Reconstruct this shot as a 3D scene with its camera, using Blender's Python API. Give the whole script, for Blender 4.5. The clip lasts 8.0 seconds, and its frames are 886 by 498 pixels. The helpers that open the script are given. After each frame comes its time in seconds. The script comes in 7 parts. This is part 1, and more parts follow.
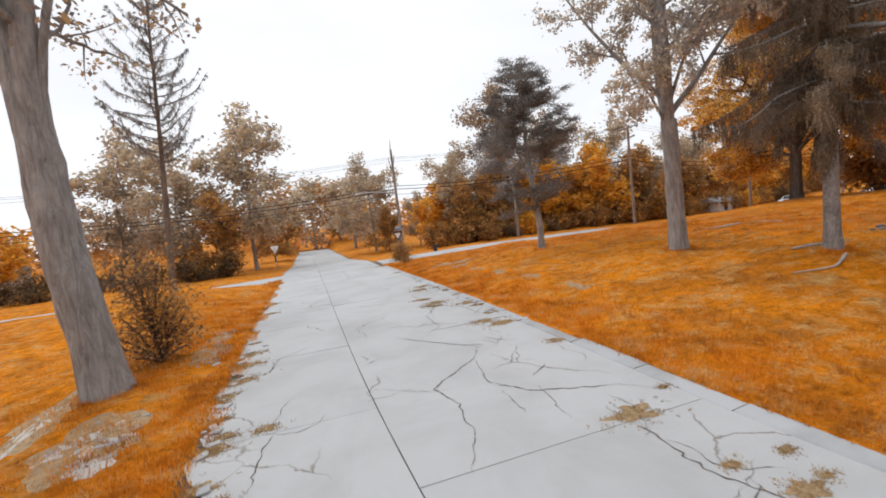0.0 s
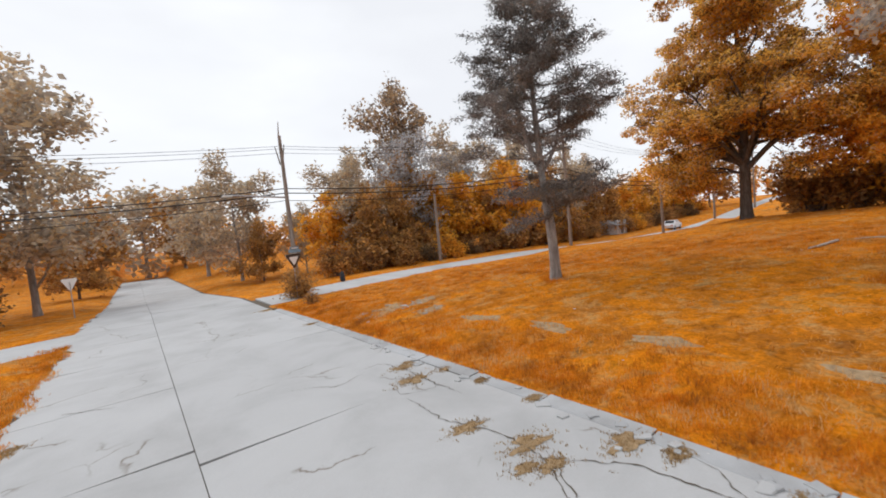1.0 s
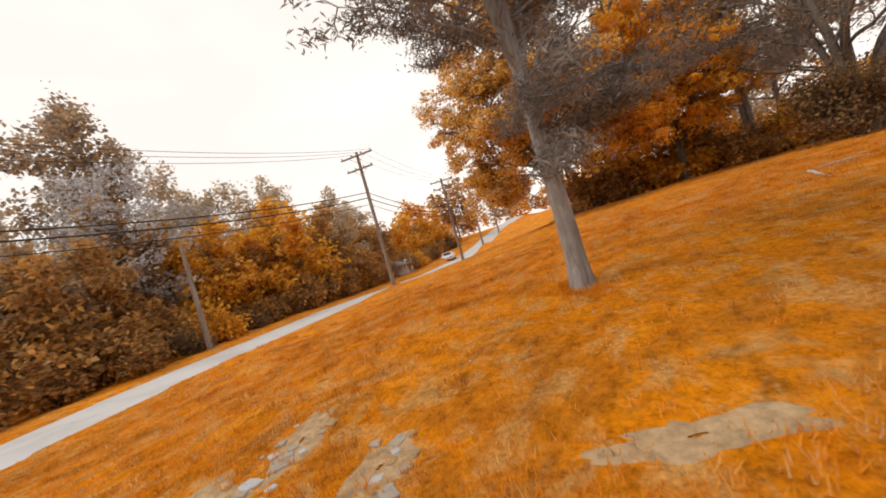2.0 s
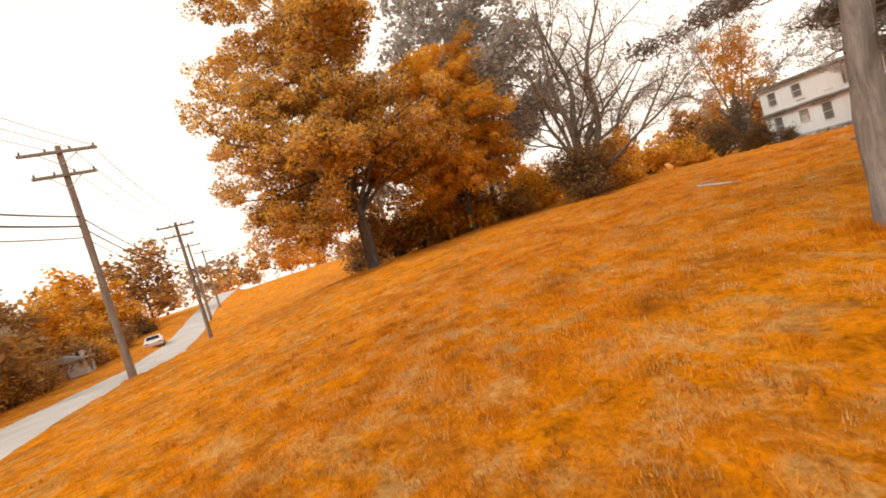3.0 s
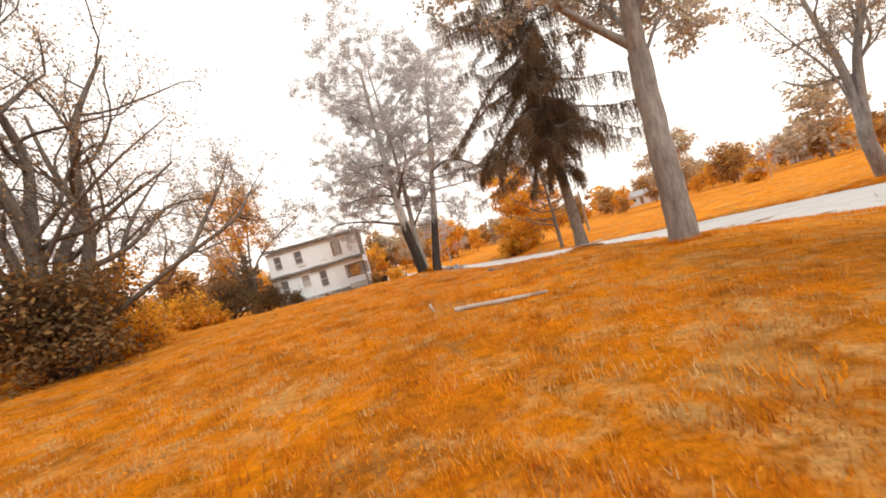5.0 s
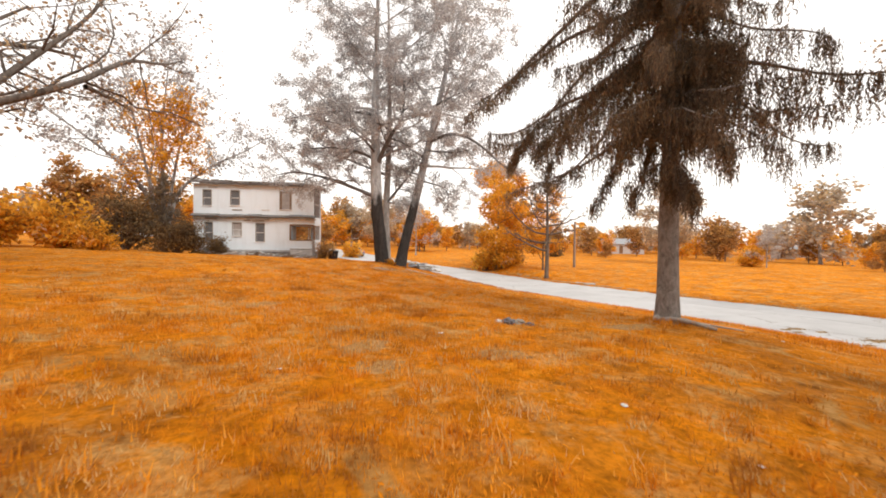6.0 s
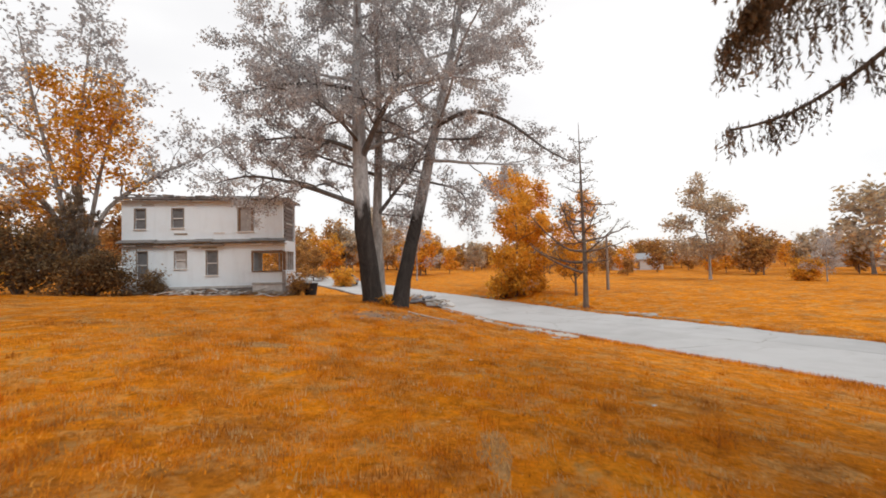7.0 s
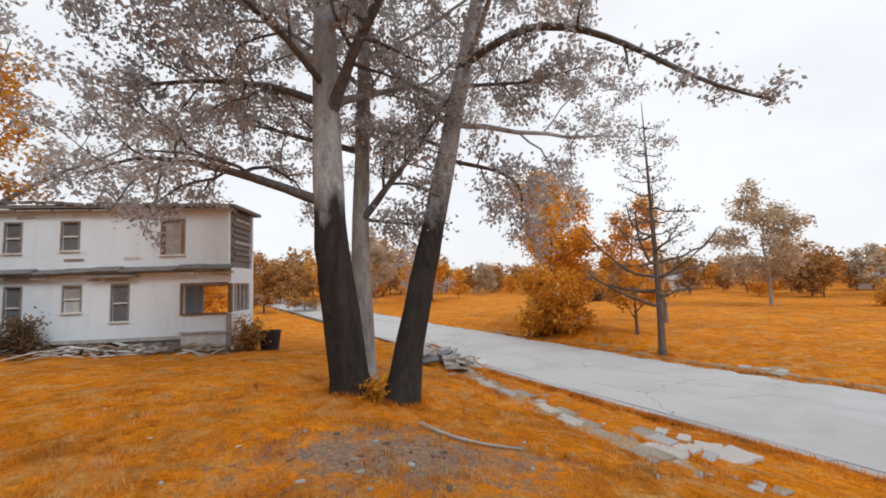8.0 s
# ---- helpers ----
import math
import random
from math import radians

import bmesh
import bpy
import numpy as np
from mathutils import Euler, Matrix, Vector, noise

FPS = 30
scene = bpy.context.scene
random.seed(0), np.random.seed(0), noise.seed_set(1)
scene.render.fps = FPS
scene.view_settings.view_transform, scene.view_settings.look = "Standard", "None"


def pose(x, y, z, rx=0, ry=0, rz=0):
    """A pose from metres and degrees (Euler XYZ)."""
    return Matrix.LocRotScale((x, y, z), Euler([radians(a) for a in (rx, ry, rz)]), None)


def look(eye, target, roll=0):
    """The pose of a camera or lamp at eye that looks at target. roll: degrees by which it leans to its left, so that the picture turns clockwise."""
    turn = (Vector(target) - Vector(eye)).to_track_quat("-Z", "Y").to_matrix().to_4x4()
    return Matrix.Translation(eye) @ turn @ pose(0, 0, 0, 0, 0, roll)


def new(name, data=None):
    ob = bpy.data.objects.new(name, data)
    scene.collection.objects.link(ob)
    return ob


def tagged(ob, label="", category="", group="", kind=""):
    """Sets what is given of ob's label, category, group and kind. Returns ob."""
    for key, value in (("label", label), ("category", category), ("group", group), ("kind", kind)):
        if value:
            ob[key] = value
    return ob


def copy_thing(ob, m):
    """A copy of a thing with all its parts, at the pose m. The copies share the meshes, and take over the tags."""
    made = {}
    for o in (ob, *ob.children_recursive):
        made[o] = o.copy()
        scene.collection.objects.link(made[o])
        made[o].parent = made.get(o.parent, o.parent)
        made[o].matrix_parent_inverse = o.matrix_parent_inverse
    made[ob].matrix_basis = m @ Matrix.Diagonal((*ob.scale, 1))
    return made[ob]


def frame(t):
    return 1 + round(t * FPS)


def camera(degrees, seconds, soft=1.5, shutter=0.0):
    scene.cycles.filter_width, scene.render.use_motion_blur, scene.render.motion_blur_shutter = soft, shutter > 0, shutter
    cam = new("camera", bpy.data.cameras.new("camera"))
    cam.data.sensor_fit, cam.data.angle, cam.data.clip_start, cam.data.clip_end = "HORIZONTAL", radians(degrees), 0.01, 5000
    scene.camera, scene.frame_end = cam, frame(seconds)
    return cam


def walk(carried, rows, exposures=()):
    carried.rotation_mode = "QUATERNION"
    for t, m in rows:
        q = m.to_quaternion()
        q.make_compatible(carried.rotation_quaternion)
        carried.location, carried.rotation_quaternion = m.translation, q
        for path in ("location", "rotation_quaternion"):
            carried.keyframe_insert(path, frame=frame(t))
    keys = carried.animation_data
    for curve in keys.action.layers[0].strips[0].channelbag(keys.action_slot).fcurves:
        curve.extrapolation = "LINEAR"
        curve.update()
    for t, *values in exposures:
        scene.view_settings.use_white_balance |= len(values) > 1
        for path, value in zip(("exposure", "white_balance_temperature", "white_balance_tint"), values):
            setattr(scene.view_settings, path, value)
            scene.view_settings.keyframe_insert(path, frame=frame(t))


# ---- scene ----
cam = camera(95.0, 8.0, 1.8, 0.06)

PATH = [
    (0, (-1.427, -0.934, 3.269), (-0.798, 0.957, 3.104), -6.4),
    (0.1, (-1.666, 0.148, 3.305), (-0.998, 2.027, 3.147), -7.4),
    (0.2, (-1.840, 1.242, 3.331), (-1.129, 3.105, 3.178), -7.8),
    (0.3, (-1.952, 2.348, 3.345), (-1.190, 4.192, 3.197), -7.8),
    (0.4, (-2.000, 3.465, 3.348), (-1.184, 5.286, 3.205), -7.3),
    (0.5, (-1.988, 4.592, 3.340), (-1.111, 6.384, 3.202), -6.5),
    (0.6, (-1.917, 5.724, 3.322), (-0.977, 7.484, 3.187), -5.5),
    (0.7, (-1.793, 6.856, 3.292), (-0.787, 8.580, 3.161), -4.6),
    (0.8, (-1.619, 7.983, 3.250), (-0.546, 9.666, 3.124), -4.2),
    (0.9, (-1.400, 9.098, 3.198), (-0.259, 10.737, 3.076), -4.4),
    (1, (-1.139, 10.196, 3.134), (0.069, 11.786, 3.018), -5.5),
    (1.1, (-0.837, 11.272, 3.059), (0.437, 12.810, 2.949), -7.2),
    (1.2, (-0.492, 12.324, 2.972), (0.851, 13.803, 2.870), -9.3),
    (1.3, (-0.102, 13.352, 2.874), (1.312, 14.764, 2.782), -11.5),
    (1.4, (0.334, 14.358, 2.768), (1.822, 15.692, 2.686), -13.3),
    (1.5, (0.813, 15.345, 2.656), (2.378, 16.588, 2.584), -14.7),
    (1.6, (1.334, 16.317, 2.542), (2.976, 17.457, 2.481), -15.6),
    (1.7, (1.891, 17.278, 2.432), (3.609, 18.301, 2.381), -16.0),
    (1.8, (2.478, 18.233, 2.328), (4.268, 19.125, 2.286), -16.1),
    (1.9, (3.090, 19.185, 2.237), (4.944, 19.934, 2.202), -15.9),
    (2, (3.718, 20.137, 2.161), (5.627, 20.732, 2.131), -15.6),
    (2.1, (4.354, 21.088, 2.104), (6.307, 21.522, 2.077), -15.2),
    (2.2, (4.992, 22.037, 2.068), (6.974, 22.304, 2.040), -15.0),
    (2.3, (5.621, 22.980, 2.054), (7.618, 23.079, 2.023), -15.0),
    (2.4, (6.237, 23.908, 2.060), (8.235, 23.840, 2.024), -15.1),
    (2.5, (6.832, 24.807, 2.083), (8.819, 24.579, 2.040), -15.4),
    (2.6, (7.407, 25.654, 2.117), (9.370, 25.275, 2.068), -15.6),
    (2.7, (7.958, 26.417, 2.157), (9.889, 25.896, 2.102), -15.8),
    (2.8, (8.492, 27.058, 2.193), (10.383, 26.410, 2.133), -15.9),
    (2.9, (9.013, 27.541, 2.219), (10.860, 26.778, 2.154), -16.1),
    (3, (9.521, 27.844, 2.231), (11.324, 26.980, 2.161), -16.4),
    (3.1, (10.019, 27.965, 2.225), (11.774, 27.010, 2.151), -16.8),
    (3.2, (10.499, 27.930, 2.203), (12.205, 26.890, 2.124), -17.2),
    (3.3, (10.956, 27.781, 2.171), (12.610, 26.659, 2.086), -17.8),
    (3.4, (11.391, 27.563, 2.134), (12.985, 26.359, 2.041), -18.4),
    (3.5, (11.814, 27.312, 2.100), (13.340, 26.024, 1.997), -19.1),
    (3.6, (12.252, 27.047, 2.071), (13.698, 25.670, 1.957), -19.7),
    (3.7, (12.732, 26.769, 2.051), (14.084, 25.300, 1.927), -20.2),
    (3.8, (13.273, 26.465, 2.041), (14.520, 24.906, 1.907), -20.6),
    (3.9, (13.882, 26.126, 2.038), (15.012, 24.481, 1.898), -20.8),
    (4, (14.544, 25.747, 2.041), (15.548, 24.023, 1.900), -20.8),
    (4.1, (15.234, 25.330, 2.050), (16.107, 23.535, 1.913), -20.7),
    (4.2, (15.923, 24.883, 2.063), (16.662, 23.028, 1.938), -20.5),
    (4.3, (16.581, 24.412, 2.081), (17.184, 22.508, 1.973), -20.3),
    (4.4, (17.189, 23.922, 2.105), (17.657, 21.980, 2.019), -20.0),
    (4.5, (17.730, 23.416, 2.135), (18.065, 21.445, 2.074), -19.8),
    (4.6, (18.197, 22.890, 2.171), (18.403, 20.901, 2.136), -19.5),
    (4.7, (18.586, 22.340, 2.212), (18.667, 20.342, 2.200), -19.1),
    (4.8, (18.898, 21.758, 2.258), (18.862, 19.759, 2.262), -18.4),
    (4.9, (19.137, 21.145, 2.306), (18.993, 19.150, 2.319), -17.4),
    (5, (19.307, 20.500, 2.355), (19.067, 18.514, 2.370), -16.1),
    (5.1, (19.415, 19.828, 2.405), (19.093, 17.854, 2.414), -14.4),
    (5.2, (19.467, 19.135, 2.453), (19.079, 17.173, 2.452), -12.5),
    (5.3, (19.472, 18.427, 2.499), (19.034, 16.475, 2.485), -10.5),
    (5.4, (19.437, 17.711, 2.542), (18.967, 15.768, 2.513), -8.3),
    (5.5, (19.371, 16.996, 2.580), (18.885, 15.056, 2.538), -6.2),
    (5.6, (19.282, 16.286, 2.613), (18.795, 14.347, 2.561), -4.3),
    (5.7, (19.176, 15.587, 2.640), (18.702, 13.645, 2.583), -2.5),
    (5.8, (19.059, 14.901, 2.661), (18.607, 12.953, 2.605), -1.1),
    (5.9, (18.936, 14.227, 2.676), (18.510, 12.273, 2.625), 0.0),
    (6, (18.810, 13.561, 2.684), (18.406, 11.602, 2.642), 0.8),
    (6.1, (18.684, 12.894, 2.688), (18.292, 10.933, 2.654), 1.3),
    (6.2, (18.563, 12.217, 2.689), (18.172, 10.255, 2.664), 1.6),
    (6.3, (18.449, 11.515, 2.691), (18.051, 9.556, 2.675), 1.6),
    (6.4, (18.347, 10.779, 2.696), (17.938, 8.822, 2.689), 1.4),
    (6.5, (18.261, 10.001, 2.708), (17.840, 8.046, 2.710), 1.1),
    (6.6, (18.190, 9.178, 2.728), (17.762, 7.224, 2.741), 0.7),
    (6.7, (18.134, 8.315, 2.755), (17.705, 6.362, 2.781), 0.2),
    (6.8, (18.088, 7.425, 2.790), (17.663, 5.471, 2.828), -0.3),
    (6.9, (18.048, 6.519, 2.830), (17.630, 4.564, 2.881), -0.8),
    (7, (18.010, 5.614, 2.873), (17.600, 3.657, 2.936), -1.3),
    (7.1, (17.969, 4.719, 2.917), (17.566, 2.762, 2.991), -1.7),
    (7.2, (17.922, 3.843, 2.963), (17.524, 1.884, 3.047), -2.1),
    (7.3, (17.866, 2.987, 3.010), (17.471, 1.028, 3.104), -2.4),
    (7.4, (17.799, 2.153, 3.060), (17.406, 0.194, 3.163), -2.6),
    (7.5, (17.721, 1.338, 3.113), (17.329, -0.620, 3.225), -2.7),
    (7.6, (17.631, 0.542, 3.171), (17.239, -1.415, 3.293), -2.7),
    (7.7, (17.529, -0.236, 3.234), (17.136, -2.193, 3.366), -2.7),
    (7.8, (17.414, -0.998, 3.303), (17.021, -2.954, 3.445), -2.5),
    (7.9, (17.287, -1.744, 3.377), (16.894, -3.699, 3.531), -2.3),
    (8, (17.147, -2.474, 3.457), (16.753, -4.428, 3.623), -2.0),
]
EXPOSURES = [(0.0, -0.19, 6300, 10), (1.2, -0.29, 6300, 10), (2.3, -0.08, 7700, 14), (3.0, 0.08, 8000, 14), (3.5, 0.48, 7050, 13), (4.0, 0.83, 6950, 12), (4.5, 0.33, 7450, 14), (5.8, 0.21, 7100, 12), (6.5, 0.11, 7050, 12), (7.0, -0.25, 6600, 10), (7.5, -0.38, 6450, 10), (8.0, -0.34, 6300, 10)]
walk(cam, [(t, look(eye, target, roll)) for t, eye, target, roll in PATH], EXPOSURES)

# ---- world, sun, exposure ----
world = bpy.data.worlds.new("overcast")
scene.world = world
world.use_nodes = True
wt = world.node_tree
wt.nodes.clear()
w_out = wt.nodes.new("ShaderNodeOutputWorld")
w_bg = wt.nodes.new("ShaderNodeBackground")
w_sky = wt.nodes.new("ShaderNodeTexSky")
w_sky.sky_type = "NISHITA"
w_sky.sun_disc = False
w_sky.sun_elevation = radians(48)
w_sky.sun_rotation = radians(200)
w_mix = wt.nodes.new("ShaderNodeMix")
w_mix.data_type = "RGBA"
w_mix.inputs["Factor"].default_value = 0.93
w_co = wt.nodes.new("ShaderNodeTexCoord")
w_map = wt.nodes.new("ShaderNodeMapping")
w_map.inputs["Scale"].default_value = (1.0, 1.0, 2.6)
w_noise = wt.nodes.new("ShaderNodeTexNoise")
w_noise.inputs["Scale"].default_value = 2.2
w_noise.inputs["Detail"].default_value = 4
w_ramp = wt.nodes.new("ShaderNodeValToRGB")
w_ramp.color_ramp.elements[0].position = 0.35
w_ramp.color_ramp.elements[0].color = (0.88, 0.88, 0.89, 1)
w_ramp.color_ramp.elements[1].position = 0.68
w_ramp.color_ramp.elements[1].color = (1.0, 1.0, 1.0, 1)
w_scale = wt.nodes.new("ShaderNodeVectorMath")
w_scale.operation = "SCALE"
w_scale.inputs["Scale"].default_value = 9.0
wt.links.new(w_co.outputs["Generated"], w_map.inputs["Vector"])
wt.links.new(w_map.outputs["Vector"], w_noise.inputs["Vector"])
wt.links.new(w_noise.outputs["Fac"], w_ramp.inputs["Fac"])
wt.links.new(w_ramp.outputs["Color"], w_scale.inputs[0])
wt.links.new(w_sky.outputs["Color"], w_mix.inputs["A"])
wt.links.new(w_scale.outputs["Vector"], w_mix.inputs["B"])
wt.links.new(w_mix.outputs["Result"], w_bg.inputs["Color"])
w_bg.inputs["Strength"].default_value = 0.145
wt.links.new(w_bg.outputs["Background"], w_out.inputs["Surface"])

sun = new("sun", bpy.data.lights.new("sun", "SUN"))
sun.data.energy = 1.5
sun.data.angle = radians(18)
sun.data.color = (1.0, 0.97, 0.93)
sun.matrix_world = look((0, 0, 60), (14, -50, 0))
scene.view_settings.exposure = 0.0


# ---- materials ----
class Mat:
    """A node material with short ways to add nodes."""

    def __init__(self, name):
        self.m = bpy.data.materials.new(name)
        self.m.use_nodes = True
        self.t = self.m.node_tree
        self.p = self.t.nodes["Principled BSDF"]
        self.out = self.t.nodes["Material Output"]
        self.co = None

    def node(self, kind, **values):
        n = self.t.nodes.new(kind)
        for key, value in values.items():
            n.inputs[key].default_value = value
        return n

    def link(self, a, b):
        self.t.links.new(a, b)

    def coord(self, scale=(1, 1, 1)):
        tc = self.t.nodes.new("ShaderNodeTexCoord")
        mp = self.t.nodes.new("ShaderNodeMapping")
        mp.inputs["Scale"].default_value = scale
        self.link(tc.outputs["Object"], mp.inputs["Vector"])
        return mp.outputs["Vector"]

    def noise(self, scale, detail=4, rough=0.55, vec=None, distortion=0.0):
        n = self.node("ShaderNodeTexNoise", Scale=scale, Detail=detail, Roughness=rough, Distortion=distortion)
        self.link(vec if vec is not None else self.coord(), n.inputs["Vector"])
        return n.outputs["Fac"]

    def ramp(self, fac, stops):
        r = self.t.nodes.new("ShaderNodeValToRGB")
        e = r.color_ramp.elements
        while len(e) < len(stops):
            e.new(0.5)
        for i, (pos, col) in enumerate(stops):
            e[i].position = pos
            e[i].color = (*col, 1)
        self.link(fac, r.inputs["Fac"])
        return r.outputs["Color"]

    def mix(self, fac, a, b, blend="MIX"):
        n = self.t.nodes.new("ShaderNodeMix")
        n.data_type = "RGBA"
        n.blend_type = blend
        for sock, v in ((n.inputs["Factor"], fac), (n.inputs["A"], a), (n.inputs["B"], b)):
            if isinstance(v, (int, float)):
                sock.default_value = v
            elif isinstance(v, tuple):
                sock.default_value = (*v, 1)
            else:
                self.link(v, sock)
        return n.outputs["Result"]

    def bump(self, height, strength=0.4, distance=0.02):
        b = self.node("ShaderNodeBump", Strength=strength, Distance=distance)
        self.link(height, b.inputs["Height"])
        self.link(b.outputs["Normal"], self.p.inputs["Normal"])

    def color(self, c, rough=0.85):
        if isinstance(c, tuple):
            self.p.inputs["Base Color"].default_value = (*c, 1)
        else:
            self.link(c, self.p.inputs["Base Color"])
        self.p.inputs["Roughness"].default_value = rough
        self.p.inputs["Specular IOR Level"].default_value = 0.25
        return self.m


def leaf_material(name, stops, through_share=0.35, clump=0.6, own=0.62, drift=1.5):
    """Leaves: a colour for every leaf, drifting from bough to bough, with light coming through."""
    k = Mat(name)
    geo = k.t.nodes.new("ShaderNodeNewGeometry")
    big = k.noise(clump, 3)
    n = k.t.nodes.new("ShaderNodeMath")
    n.operation = "MULTIPLY_ADD"
    n.inputs[1].default_value = own
    k.link(geo.outputs["Random Per Island"], n.inputs[0])
    m2 = k.t.nodes.new("ShaderNodeMath")
    m2.operation = "MULTIPLY_ADD"
    m2.inputs[1].default_value = drift
    m2.inputs[2].default_value = 0.5 - 0.5 * own - 0.5 * drift
    k.link(big, m2.inputs[0])
    k.link(m2.outputs[0], n.inputs[2])
    col = k.ramp(n.outputs[0], stops)
    dif = k.t.nodes.new("ShaderNodeBsdfDiffuse")
    tra = k.t.nodes.new("ShaderNodeBsdfTranslucent")
    ms = k.t.nodes.new("ShaderNodeMixShader")
    ms.inputs[0].default_value = through_share
    k.link(col, dif.inputs["Color"])
    k.link(col, tra.inputs["Color"])
    k.link(dif.outputs[0], ms.inputs[1])
    k.link(tra.outputs[0], ms.inputs[2])
    k.link(ms.outputs[0], k.out.inputs["Surface"])
    return k.m


ORANGE = leaf_material("leaf_orange", [(0.0, (0.26, 0.14, 0.055)), (0.22, (0.58, 0.29, 0.05)), (0.55, (0.86, 0.45, 0.055)), (0.85, (0.93, 0.56, 0.11)), (1.0, (0.68, 0.55, 0.38))], 0.54, 0.7, 0.55, 2.0)
GOLD = leaf_material("leaf_gold", [(0.0, (0.26, 0.22, 0.18)), (0.4, (0.50, 0.44, 0.36)), (0.7, (0.66, 0.48, 0.27)), (1.0, (0.72, 0.68, 0.62))], 0.52)
AMBER = leaf_material("leaf_amber", [(0.0, (0.20, 0.125, 0.06)), (0.25, (0.52, 0.31, 0.10)), (0.55, (0.88, 0.49, 0.075)), (0.85, (0.94, 0.61, 0.15)), (1.0, (0.68, 0.58, 0.44))], 0.5, 0.7, 1.0, 1.7)
MAPLE = leaf_material("leaf_maple", [(0.0, (0.28, 0.265, 0.25)), (0.45, (0.50, 0.47, 0.43)), (0.72, (0.68, 0.53, 0.33)), (1.0, (0.74, 0.71, 0.68))], 0.55)
RUST = leaf_material("leaf_rust", [(0.0, (0.17, 0.105, 0.06)), (0.4, (0.38, 0.22, 0.095)), (0.75, (0.66, 0.35, 0.095)), (1.0, (0.58, 0.43, 0.27))], 0.42)
TAN = leaf_material("leaf_tan", [(0.0, (0.16, 0.13, 0.11)), (0.4, (0.34, 0.28, 0.225)), (0.7, (0.55, 0.36, 0.17)), (1.0, (0.50, 0.46, 0.42))])
LEAF_GREY = leaf_material("leaf_grey", [(0.0, (0.27, 0.258, 0.25)), (0.4, (0.43, 0.412, 0.40)), (0.8, (0.57, 0.53, 0.48)), (1.0, (0.64, 0.52, 0.38))], 0.5)
SILVER = leaf_material("leaf_silver", [(0.0, (0.30, 0.298, 0.306)), (0.4, (0.47, 0.468, 0.475)), (0.8, (0.64, 0.635, 0.64)), (1.0, (0.60, 0.54, 0.47))], 0.45)
NEEDLE_DARK = leaf_material("needle_dark", [(0.0, (0.10, 0.087, 0.075)), (0.5, (0.22, 0.18, 0.14)), (0.85, (0.38, 0.29, 0.19)), (1.0, (0.50, 0.34, 0.17))], 0.36)
NEEDLE_GREY = leaf_material("needle_grey", [(0.0, (0.10, 0.094, 0.088)), (0.5, (0.23, 0.217, 0.205)), (0.85, (0.36, 0.335, 0.31)), (1.0, (0.42, 0.33, 0.24))], 0.32)
SHRUB_DARK = leaf_material("leaf_shrub_dark", [(0.0, (0.10, 0.075, 0.05)), (0.5, (0.21, 0.145, 0.08)), (1.0, (0.42, 0.24, 0.09))], 0.3)
GRASS_BLADE = leaf_material("grass_blade", [(0.0, (0.38, 0.153, 0.036)), (0.2, (0.54, 0.205, 0.027)), (0.42, (0.68, 0.246, 0.018)), (0.66, (0.82, 0.330, 0.032)), (0.82, (0.78, 0.391, 0.081)), (1.0, (0.68, 0.446, 0.216))], 0.35, 1.1, 0.55, 3.0)
STRAW = leaf_material("straw_blade", [(0.0, (0.46, 0.26, 0.09)), (0.5, (0.64, 0.40, 0.15)), (1.0, (0.74, 0.54, 0.28))], 0.35)
WEED = leaf_material("dry_weed", [(0.0, (0.16, 0.11, 0.06)), (0.5, (0.42, 0.27, 0.12)), (1.0, (0.60, 0.44, 0.24))], 0.3)


